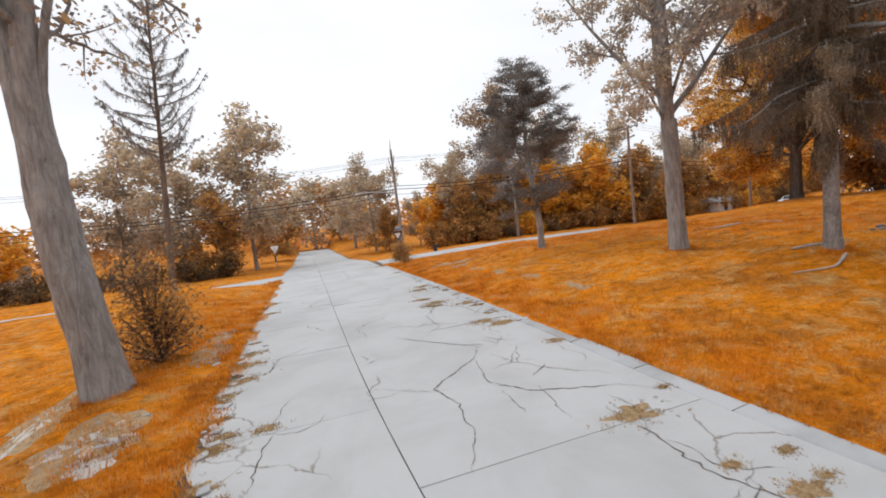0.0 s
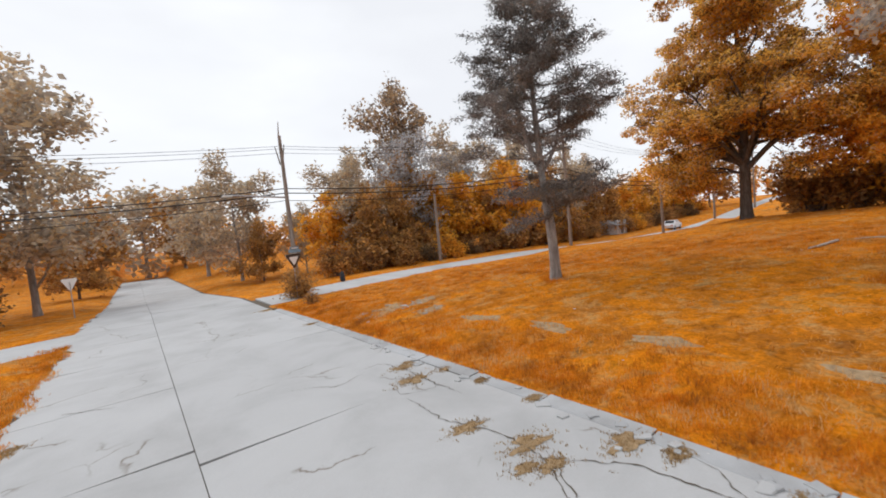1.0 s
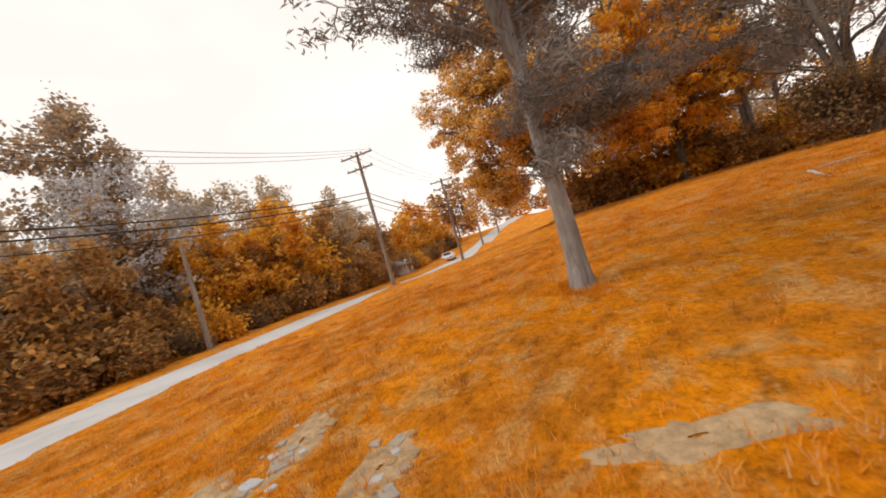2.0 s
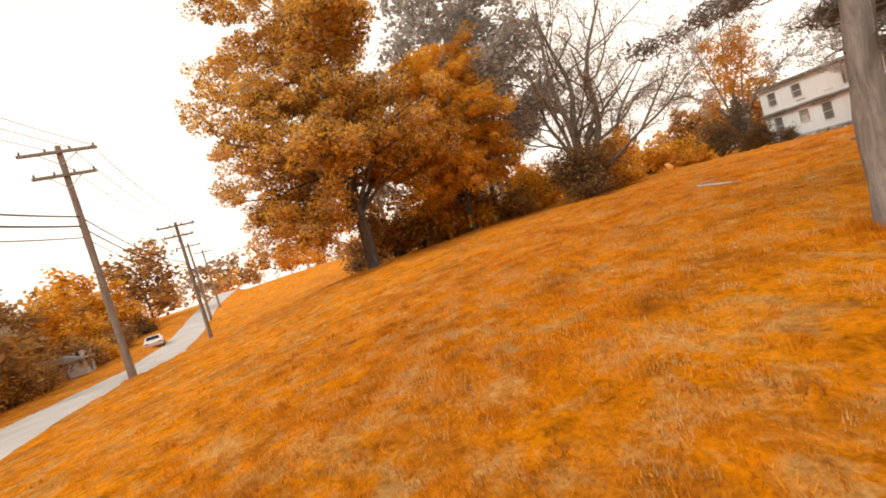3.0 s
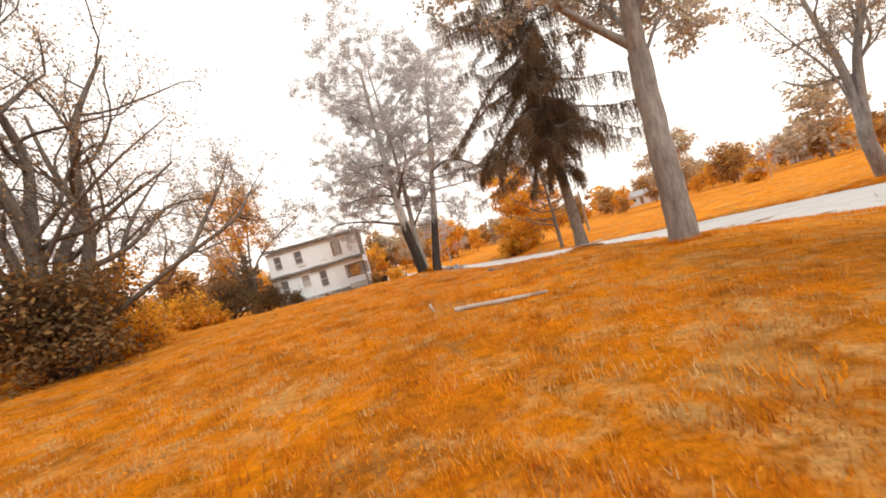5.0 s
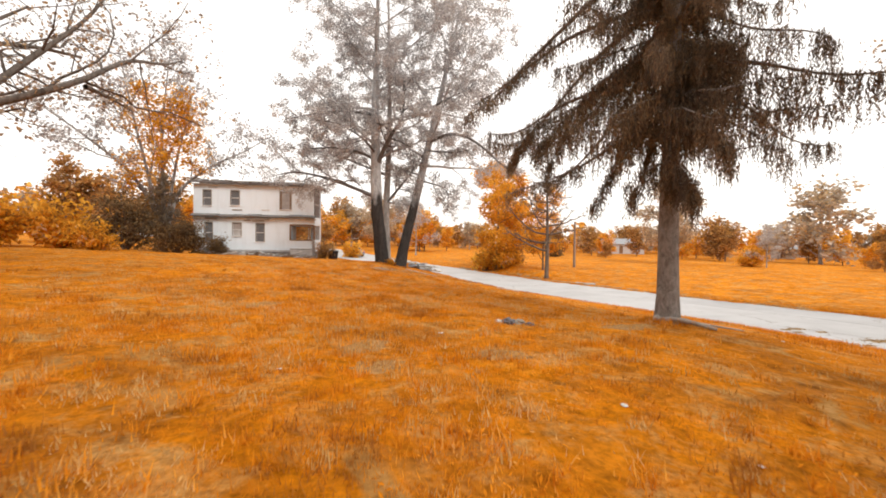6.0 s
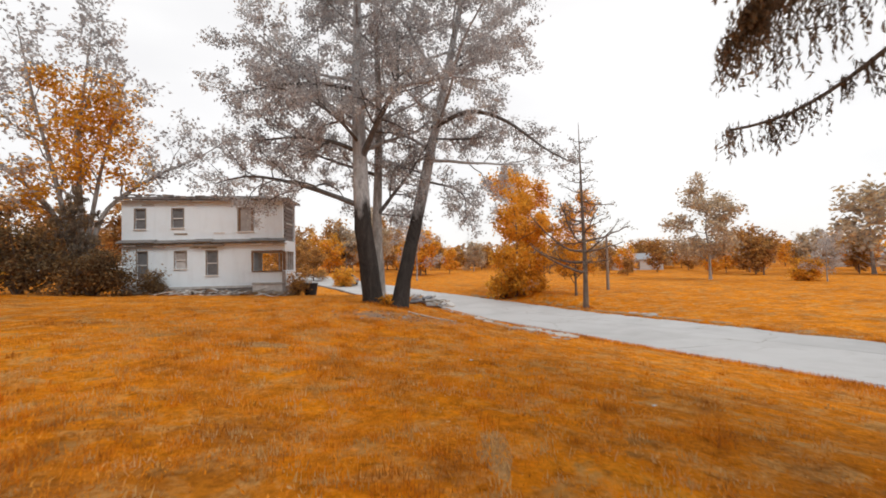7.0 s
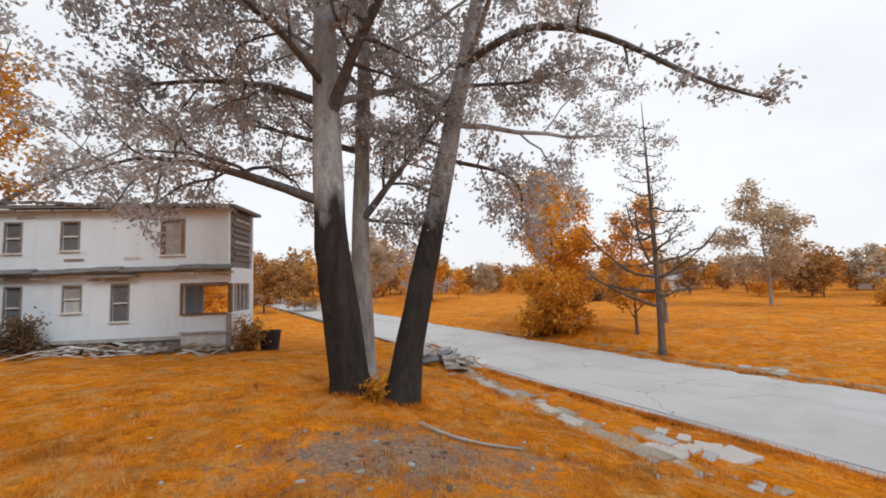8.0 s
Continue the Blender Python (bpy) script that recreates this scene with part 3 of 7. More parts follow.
# ---- trees ----
class Wood:
    """Collects tapered tubes for trunk and limbs, and the twigs that carry leaves."""

    def __init__(self, seed):
        self.r = np.random.default_rng(seed)
        self.v, self.f, self.n, self.twigs = [], [], 0, []

    def tube(self, pts, radii, sides):
        pts, radii = np.asarray(pts, float), np.asarray(radii, float)
        d = np.gradient(pts, axis=0)
        d /= np.linalg.norm(d, axis=1, keepdims=True) + 1e-9
        ref = np.where(np.abs(d[:, 2:3]) > 0.9, np.array([[1.0, 0, 0]]), np.array([[0, 0, 1.0]]))
        a = np.cross(d, ref)
        a /= np.linalg.norm(a, axis=1, keepdims=True) + 1e-9
        for i in range(1, len(a)):
            a[i] = a[i - 1] - d[i] * (a[i - 1] @ d[i])
            a[i] /= np.linalg.norm(a[i]) + 1e-9
        b = np.cross(d, a)
        ang = np.arange(sides) * 2 * np.pi / sides
        wob = 1 + (0.05 * self.r.standard_normal((len(pts), sides)) if sides > 6 else 0)
        ring = pts[:, None] + (radii[:, None] * wob)[..., None] * (np.cos(ang)[None, :, None] * a[:, None] + np.sin(ang)[None, :, None] * b[:, None])
        i = np.arange(len(pts) - 1)[:, None] * sides
        j = np.arange(sides)[None]
        k = (j + 1) % sides
        self.f.append((np.stack([i + j, i + k, i + k + sides, i + j + sides], -1) + self.n).reshape(-1, 4))
        self.v.append(ring.reshape(-1, 3))
        self.n += len(pts) * sides

    def path(self, start, way, length, wander, lift, step):
        n = max(3, int(length / step) + 1)
        p, d, out = np.array(start, float), np.array(way, float), []
        for _ in range(n):
            out.append(p.copy())
            d = d + self.r.standard_normal(3) * wander + np.array([0, 0, lift])
            d /= np.linalg.norm(d)
            p = p + d * length / (n - 1)
        return np.array(out)

    def grow(self, start, way, length, radius, level, spec):
        s = spec[level]
        pts = self.path(start, way, length, s.get("wander", 0.12), s.get("lift", 0.02), s.get("step", max(0.35, length / 7)))
        radii = radius * np.linspace(1, s.get("tip", 0.35), len(pts))
        self.limb(pts, radii, level, spec)

    def limb(self, pts, radii, level, spec):
        s = spec[level]
        if s.get("sides", 5):
            self.tube(pts, radii, s.get("sides", 5))
        length = np.linalg.norm(np.diff(pts, axis=0), axis=1).sum()
        if level + 1 >= len(spec):
            self.twigs.append(pts)
            return
        turn = self.r.uniform(0, 6.28)
        for c in range(s["n"]):
            f = s.get("start", 0.3) + (1 - s.get("start", 0.3)) * (c + self.r.uniform(0.1, 0.9)) / s["n"]
            i = min(int(f * (len(pts) - 1)), len(pts) - 2)
            p = pts[i] + (pts[i + 1] - pts[i]) * (f * (len(pts) - 1) - i)
            d = pts[i + 1] - pts[i]
            d = d / np.linalg.norm(d)
            side = np.cross(d, self.r.standard_normal(3))
            turn += 2.4
            u = np.cross(d, (0.3, 0.2, 0.93))
            u /= np.linalg.norm(u) + 1e-9
            w = np.cross(d, u)
            side = np.cos(turn) * u + np.sin(turn) * w
            a = radians(s.get("angle", 50)) * self.r.uniform(0.75, 1.25)
            way = d * np.cos(a) + side * np.sin(a)
            self.grow(p, way, length * s.get("ratio", 0.5) * self.r.uniform(0.7, 1.2) * (1 - s.get("fall", 0.35) * f), radii[i] * s.get("thin", 0.5), level + 1, spec)

    def leaves(self, total, size, spread, flat=0.5, droop=0.0, narrow=0.6):
        """Diamond leaves round the twigs, about so many in all."""
        cs = []
        per_metre = total / sum(np.linalg.norm(np.diff(t, axis=0), axis=1).sum() for t in self.twigs)
        for t in self.twigs:
            length = np.linalg.norm(np.diff(t, axis=0), axis=1).sum()
            k = self.r.poisson(per_metre * length)
            if not k:
                continue
            u = self.r.uniform(0.15, 1.08, k).clip(0, 1) * (len(t) - 1)
            i = np.minimum(u.astype(int), len(t) - 2)
            cs.append(t[i] + (t[i + 1] - t[i]) * (u - i)[:, None])
        c = np.concatenate(cs)
        c = c + self.r.standard_normal(c.shape) * spread * np.array([1, 1, 0.7])
        return leaf_quads(self.r, c, size, flat, droop, narrow)

    def clumps(self, count, per, size, radius, flat=0.5, low=0.0):
        """Leaves bunched in lumps at the twigs, with gaps between the lumps."""
        ends = np.array([t[self.r.integers(len(t) // 2, len(t))] for t in self.twigs])
        ends = ends[ends[:, 2] > low]
        c = ends[self.r.permutation(len(ends))[:count]]
        rad = radius * self.r.uniform(0.55, 1.35, len(c))
        u = self.r.standard_normal((len(c), per, 3))
        u *= (self.r.uniform(0.2, 1, (len(c), per)) ** 0.5 / np.linalg.norm(u, axis=2))[..., None]
        c = (c[:, None] + u * rad[:, None, None] * np.array([1, 1, 0.62])).reshape(-1, 3)
        return leaf_quads(self.r, c, size, flat)

    def arrays(self):
        return np.concatenate(self.v), np.concatenate(self.f)


def leaf_quads(r, c, size, flat=0.5, droop=0.0, narrow=0.55):
    n = len(c)
    nor = r.standard_normal((n, 3))
    nor[:, 2] = np.abs(nor[:, 2]) + flat
    nor /= np.linalg.norm(nor, axis=1, keepdims=True)
    a = np.cross(nor, r.standard_normal((n, 3)))
    a[:, 2] -= droop
    a /= np.linalg.norm(a, axis=1, keepdims=True)
    b = np.cross(nor, a)
    b /= np.linalg.norm(b, axis=1, keepdims=True) + 1e-9
    s = size * r.uniform(0.6, 1.35, n)[:, None]
    mid = c + nor * s * 0.10
    v = np.stack([c - a * s * 0.5, mid + b * s * narrow * 0.5, c + a * s * 0.5, mid - b * s * narrow * 0.5], 1).reshape(-1, 3)
    return v, np.arange(4 * n).reshape(-1, 4)


def tree(name, place, wood, leaf, bark, leafmat, label, category="tree", group="", extra=()):
    """A tree with its trunk and its crown."""
    top = empty(name, place, 0, label, category, group)
    v, f = wood.arrays()
    part_arrays("trunk", v, f, bark, top, smooth=True)
    if leaf is not None:
        part_arrays("crown", *leaf, leafmat, top)
    for nm, arr, mat in extra:
        part_arrays(nm, *arr, mat, top)
    return top


def flare(pts, radii, base=1.5):
    """Trunk radii with a spread foot."""
    pts, radii = np.asarray(pts, float), np.asarray(radii, float).copy()
    h = pts[:, 2] - pts[0, 2]
    return radii * (1 + (base - 1) * np.exp(-h / 0.35))


def bend(points, n=24):
    """A smooth line of n points through a few given ones."""
    p = np.asarray(points, float)
    t = np.r_[0, np.cumsum(np.linalg.norm(np.diff(p, axis=0), axis=1))]
    q = np.linspace(0, t[-1], n)
    out = np.stack([np.interp(q, t, p[:, k]) for k in range(3)], 1)
    for _ in range(3):
        out[1:-1] = 0.25 * out[:-2] + 0.5 * out[1:-1] + 0.25 * out[2:]
    return out


BROAD = [
    {"n": 9, "start": 0.35, "angle": 52, "ratio": 0.62, "sides": 10, "thin": 0.55, "fall": 0.3},
    {"n": 6, "start": 0.3, "angle": 46, "ratio": 0.52, "sides": 6, "wander": 0.16, "lift": 0.05, "thin": 0.5, "tip": 0.3},
    {"n": 6, "start": 0.2, "angle": 50, "ratio": 0.5, "sides": 4, "wander": 0.2, "lift": 0.02, "thin": 0.5},
    {"sides": 3, "wander": 0.25, "lift": 0.0, "step": 0.4},
]


def mid_tree(name, seed, height, trunk, radius, spec, total, leaf, spread, bark, leafmat, label, base=0.22):
    w = Wood(seed)
    r = w.r
    pts = bend([(0, 0, -0.3), (r.uniform(-.2, .2), r.uniform(-.2, .2), height * 0.3), (r.uniform(-.5, .5), r.uniform(-.5, .5), height * 0.62), (r.uniform(-.6, .6), r.uniform(-.6, .6), height * 0.9)], 16)
    radii = flare(pts, trunk * np.linspace(1, 0.16, 16), 1.4)
    s0 = dict(spec[0])
    s0["start"] = base
    s0["ratio"] = 1.05 * radius / (height * 0.9)
    w.limb(pts, radii, 0, [s0, *spec[1:]])
    return tree(name, (0, 0, 0), w, w.leaves(total, leaf, spread, 0.4), bark, leafmat, label)


# --- the leaning pine on the lawn
def pine(place):
    w = Wood(11)
    r = w.r
    main = bend([(0, 0, -0.3), (0.02, 0, 1.6), (-0.25, 0.1, 4.0), (-0.35, 0.1, 6.4), (-0.5, 0.0, 8.6), (-0.55, 0, 10.9)], 26)
    rad = flare(main, 0.21 * np.linspace(1, 0.1, 26), 1.35)
    w.tube(main, rad, 10)
    second = bend([(-0.27, 0.1, 4.2), (-0.75, 0.3, 5.4), (-1.2, 0.35, 7.2), (-1.3, 0.2, 8.6)], 14)
    w.tube(second, 0.12 * np.linspace(1, 0.2, 14), 7)
    third = bend([(-0.26, 0.1, 4.0), (0.35, -0.2, 5.0), (0.7, -0.3, 6.4), (0.75, -0.2, 8.2)], 14)
    w.tube(third, 0.085 * np.linspace(1, 0.2, 14), 7)
    tufts = []

    def limb(p, az, length, rise, rad0, inner=0.5):
        way = np.array([np.cos(az), np.sin(az), rise])
        pts = w.path(p, way / np.linalg.norm(way), length, 0.10, 0.035, 0.3)
        w.tube(pts, rad0 * np.linspace(1, 0.25, len(pts)), 4)
        for i in range(1, len(pts)):
            f = i / (len(pts) - 1)
            for _ in range(2 if f > inner else (1 if f > inner * 0.6 else 0)):
                q = w.path(pts[i], np.array([r.normal(), r.normal(), r.uniform(0.0, 0.5)]) / 1.2, length * 0.2 * r.uniform(0.6, 1.3), 0.2, 0.05, 0.2)
                w.tube(q, 0.012 * np.linspace(1, 0.5, len(q)), 3)
                tufts.append(q[-1])
                tufts.append(q[len(q) // 2])

    for k in range(8):
        limb(main[7 + k % 2] + (0, 0, r.uniform(-.5, .35)), (r.uniform(-2.0, 0.0) if k % 3 else r.uniform(2.6, 3.8)), r.uniform(1.8, 3.3), r.uniform(-.06, .10), 0.03, 0.2)
    for k in range(84):
        z = 4.5 + 6.0 * (k / 83) ** 0.9
        axis = second if (k % 4 == 0 and z < 8.4) else main
        i = int(np.argmin(np.abs(axis[:, 2] - z)))
        span = 3.3 * np.clip((11.3 - z) / 5.9, 0.08, 1) ** 0.74
        limb(axis[i], k * 2.4 + r.uniform(-.4, .4), span * r.uniform(0.7, 1.1), r.uniform(0.02, 0.35), 0.035)
    c = np.array(tufts)
    c = c[:, None] + r.standard_normal((len(c), 40, 3)) * np.array([0.16, 0.16, 0.065])
    leaf = leaf_quads(r, c.reshape(-1, 3), 0.14, 0.75, -0.3, 0.22)
    return tree("pine_tree", place, w, leaf, BARK_GREY, NEEDLE_GREY, "pine with a layered grey crown and bare leaning trunk")


# --- the drooping spruce
def spruce(name, place, height, low, reach, seed, density, bark, mat, label, hang=0.55, trunk=0.27, strand=3, needle=0.12, gaps=0.15, sweep=-0.075, dip=0.0, extra=()):
    """A spruce: limbs that dip and turn up at the ends, hung with needled twigs."""
    w = Wood(seed)
    r = w.r
    pts = bend([(0, 0, -0.3), (0.05, 0.02, height * 0.4), (0.0, 0.05, height)], 22)
    w.tube(pts, flare(pts, trunk * np.linspace(1, 0.08, 22), 1.4), 11)
    limbs = [(bend(line, 30), 0.5, 0.5) for line in extra]
    n = int((height - low) * density)
    for k in range(n):
        z = low + (height * 0.98 - low) * min(1, max(0, (k + r.uniform(-0.4, 0.4)) / n))
        share = min(1.0, max(0.05, 1 - (z - low) / (height - low)))
        length = reach * share ** 0.75 * r.uniform(0.25 if dip else 0.42, 1.1) * (0.7 + 0.3 * min(1, (z - low) / 1.0))
        az = k * 2.4 + r.uniform(-0.7, 0.7)
        if dip:  # the boughs reach further out on the open side
            length *= 0.62 + 0.38 * (0.5 + 0.5 * np.cos(az + 0.95))
        rise = (r.uniform(0.05, 0.3) if z < height * 0.6 else r.uniform(0.3, 0.6))
        if dip:  # sagging boughs that lift again at the tip
            g = np.linspace(0, 1, max(8, int(length / 0.2)))
            fall = dip * (r.uniform(0.35, 0.75) if z > low + 2.5 else r.uniform(0.6, 1.25))
            turn = az + r.normal(0, 0.22) * g + 0.07 * np.sin(g * 7 + r.uniform(0, 6))
            limb = np.stack([np.cos(turn) * g * length, np.sin(turn) * g * length, z + length * (0.16 * g - fall * 1.25 * g ** 1.7 + fall * r.uniform(0.25, 0.6) * g ** 4) + 0.05 * np.sin(g * 9 + k)], 1)
        else:
            way = np.array([np.cos(az), np.sin(az), rise])
            limb = w.path((0, 0, z), way / np.linalg.norm(way), length, 0.07, sweep, 0.22)
            m = int(len(limb) * 0.72)
            limb[m:, 2] += np.linspace(0, 0.10 * length * r.uniform(0.2, 1), len(limb) - m)
        limbs.append((limb, r.uniform(0.35, 1.25), 1.0))
    for k in range(30 if dip else 0):  # short boughs close about the trunk
        z, az, length = low + r.uniform(-0.9, 3.4), r.uniform(0, 6.283), r.uniform(0.4, 1.5)
        limbs.append((bend([(0, 0, z), (np.cos(az) * length * 0.5, np.sin(az) * length * 0.5, z - 0.1 * length), (np.cos(az) * length, np.sin(az) * length, z - length * r.uniform(0.4, 1.0))], 9), 0.8, 1.0))
    heads, drops = [], []
    for limb, thick, wide in limbs:
        length = np.linalg.norm(np.diff(limb, axis=0), axis=1).sum()
        w.tube(limb, max(0.018, 0.013 * length) * np.linspace(1, 0.25, len(limb)), 4)
        for i in range(1, len(limb)):
            f = i / (len(limb) - 1)
            if f < (0.03 if dip else 0.12) or r.uniform() < gaps + 0.1 * (wide < 1):
                continue
            way = limb[i] - limb[i - 1]
            way = np.array([way[0], way[1], 0]) / (np.hypot(way[0], way[1]) + 1e-6)
            for side in (-1, 1):
                across = np.array([-way[1], way[0], 0]) * side
                tw = w.path(limb[i], across * 0.7 + way * 0.6 - (0, 0, 0.1), (0.11 * length + 0.12) * wide * r.uniform(0.3, 1.3) * (1.2 - f), 0.14, -0.1, 0.17)
                w.tube(tw, 0.008 * np.linspace(1, 0.6, len(tw)), 3)
                for q in tw:
                    heads.append(q)
                    drops.append(thick * hang)
            for _ in range(2):
                heads.append(limb[i] + (limb[i - 1] - limb[i]) * r.uniform(0, 1))
                drops.append(thick * hang * 1.15)
    a, d = np.repeat(np.array(heads), strand, 0), np.repeat(np.array(drops), strand)
    a = a + r.standard_normal(a.shape) * (0.05, 0.05, 0.025)
    d = d * r.uniform(0.25, 1.25, len(d))
    sway = r.standard_normal((len(a), 2)) * 0.10
    step = needle * 0.6
    cs = []
    for j in range(int(max(d) / step) + 1):  # needled pieces down each hanging twig
        ok = d > j * step
        c = a[ok] + np.c_[sway[ok] * (j * step), np.full(ok.sum(), -j * step)]
        cs.append(c + r.standard_normal(c.shape) * 0.012)
    leaf = leaf_quads(r, np.concatenate(cs), needle, -0.8, 2.2, 0.25)
    return tree(name, place, w, leaf, bark, mat, label)


# --- the open tree beside the house: grey limbs, orange at its heart
def open_tree(place):
    w = Wood(57)
    spec = [{"n": 9, "start": 0.3, "angle": 46, "ratio": 0.34, "sides": 7, "thin": 0.5},
            {"n": 6, "start": 0.2, "angle": 46, "ratio": 0.45, "sides": 4, "wander": 0.18, "lift": 0.04, "thin": 0.5},
            {"n": 4, "start": 0.2, "angle": 46, "ratio": 0.5, "sides": 3, "wander": 0.22, "lift": 0.02, "step": 0.5},
            {"sides": 3, "wander": 0.25, "lift": 0.0, "step": 0.5}]
    stems = (
        ([(0, 0, -0.3), (0.4, 0.2, 3.0), (1.5, 0.8, 5.5), (2.6, 1.4, 6.8), (4.5, 2.6, 8.6), (6.2, 3.6, 10.0)], 0.2),
        ([(0, 0, -0.3), (0.0, 0.2, 5.0), (0.1, 0.3, 9.0), (-0.4, 0.0, 15.5)], 0.2),
        ([(0.2, 0.1, 1.0), (0.9, 0.5, 6.0), (1.7, 0.9, 10.0), (2.6, 1.0, 15.0)], 0.17),
        ([(-0.1, 0.0, 1.5), (-0.8, -0.5, 5.0), (-3.2, -1.2, 7.2), (-5.4, -1.8, 8.4), (-7.0, -2.2, 9.8)], 0.16),
        ([(-0.1, 0.0, 2.0), (-0.7, -0.3, 7.0), (-1.8, -0.8, 13.0)], 0.15))
    for line, rad in stems:
        w.limb(bend(line, 20), rad * np.linspace(1, 0.15, 20), 0, spec)
    lv, lf = w.leaves(19000, 0.24, 0.25, 0.3)
    c = lv.reshape(-1, 4, 3)[:, 0]
    inner = (np.hypot(c[:, 0] * 1.1 + 0.1, c[:, 1]) + w.r.normal(0, 0.6, len(c)) < 3.5 - 0.08 * c[:, 2]) & (c[:, 2] < 12.5)
    rare = w.r.uniform(0, 1, len(c)) < 0.55
    q = lv.reshape(-1, 12)
    a, b = q[inner].reshape(-1, 3), q[~inner & rare].reshape(-1, 3)
    return tree("open_tree", place, w, (a, np.arange(len(a)).reshape(-1, 4)), BARK_GREY, ORANGE, "open many-limbed tree with orange leaves at its heart", extra=(("outer_crown", (b, np.arange(len(b)).reshape(-1, 4)), SILVER),))


# --- the forked maple on the lawn
def forked_tree(place):
    w = Wood(23)
    trunk = bend([(0, 0, -0.3), (-0.05, 0.0, 1.6), (-0.2, -0.1, 3.6), (-0.32, -0.15, 4.9)], 18)
    w.tube(trunk, flare(trunk, np.linspace(0.32, 0.27, 18), 1.4), 14)
    spec = BROAD[1:]
    arms = (
        ([(-0.32, -0.15, 4.7), (-0.75, -0.6, 6.4), (-1.5, -1.2, 9.0), (-2.0, -1.6, 12.5)], 0.21),
        ([(-0.30, -0.15, 4.7), (-0.25, 0.2, 7.0), (0.1, 0.5, 10.0), (0.2, 0.8, 14.5)], 0.23),
        ([(-0.28, -0.1, 5.0), (0.9, -0.5, 6.4), (2.1, -0.9, 8.0), (3.0, -1.6, 9.6)], 0.12),
        ([(-0.3, -0.1, 5.6), (-1.1, 0.9, 7.2), (-1.9, 1.8, 9.0), (-2.6, 2.4, 10.6)], 0.11))
    arms += (([(-0.3, -0.1, 4.6), (-1.2, -0.3, 5.7), (-2.1, -0.6, 6.2), (-2.8, -0.9, 5.8)], 0.06), ([(-0.3, -0.2, 5.4), (-0.7, -1.3, 6.8), (-1.2, -2.4, 7.6), (-1.8, -3.3, 7.4)], 0.07))
    s1 = dict(spec[0], n=9, ratio=0.42, sides=9, angle=55)
    for line, rad in arms:
        p = bend(line, 18)
        w.limb(p, rad * np.linspace(1, 0.25, 18), 0, [s1, spec[1], spec[2]])
    leaf = w.leaves(21000, 0.135, 0.14, 0.3, 0.4)
    return tree("maple_tree", place, w, leaf, BARK_GREY, MAPLE, "tall maple with a smooth grey forked trunk on the lawn")


def orange_tree(name, place, seed, height, reach, trunk, count, label, arms, mat=None, skirt=2.2):
    """A broad tree: a short bole that forks into bent boughs, leaves in lumps down to the grass."""
    w = Wood(seed)
    r = w.r
    fork = 0.19 * height
    bole = bend([(0, 0, -0.3), (0.06, 0.02, fork * 0.5), (0.0, 0.0, fork), (0.1, -0.1, height * 0.42), (-0.1, 0.1, height * 0.66), (0.1, 0, height * 0.9)], 22)
    w.limb(bole, flare(bole, trunk * np.r_[np.linspace(1, 0.8, 7), np.linspace(0.62, 0.08, 15)], 1.3), 0, [dict(BROAD[0], n=24, start=0.26, ratio=reach / height * 0.86, angle=66, fall=0.1, sides=12), dict(BROAD[1], n=6), BROAD[2], BROAD[3]])
    for az, rise, length, rad in arms:
        d = np.array([math.cos(radians(az)), math.sin(radians(az)), 0.0])
        p = bend([(0, 0, fork * r.uniform(0.8, 1.15)), d * length * 0.3 + (0, 0, fork + rise * 0.45), d * length * 0.65 + (r.normal(0, 0.3), r.normal(0, 0.3), fork + rise * 0.85), d * length + (0, 0, fork + rise)], 16)
        w.limb(p, rad * np.linspace(1, 0.2, 16), 0, [dict(BROAD[1], n=9, ratio=0.45, start=0.25), BROAD[2], BROAD[3]])
    crown = w.clumps(count, 128, 0.215, 0.78, 0.35, skirt)
    return tree(name, place, w, crown, BARK_DARK, mat or ORANGE, label)


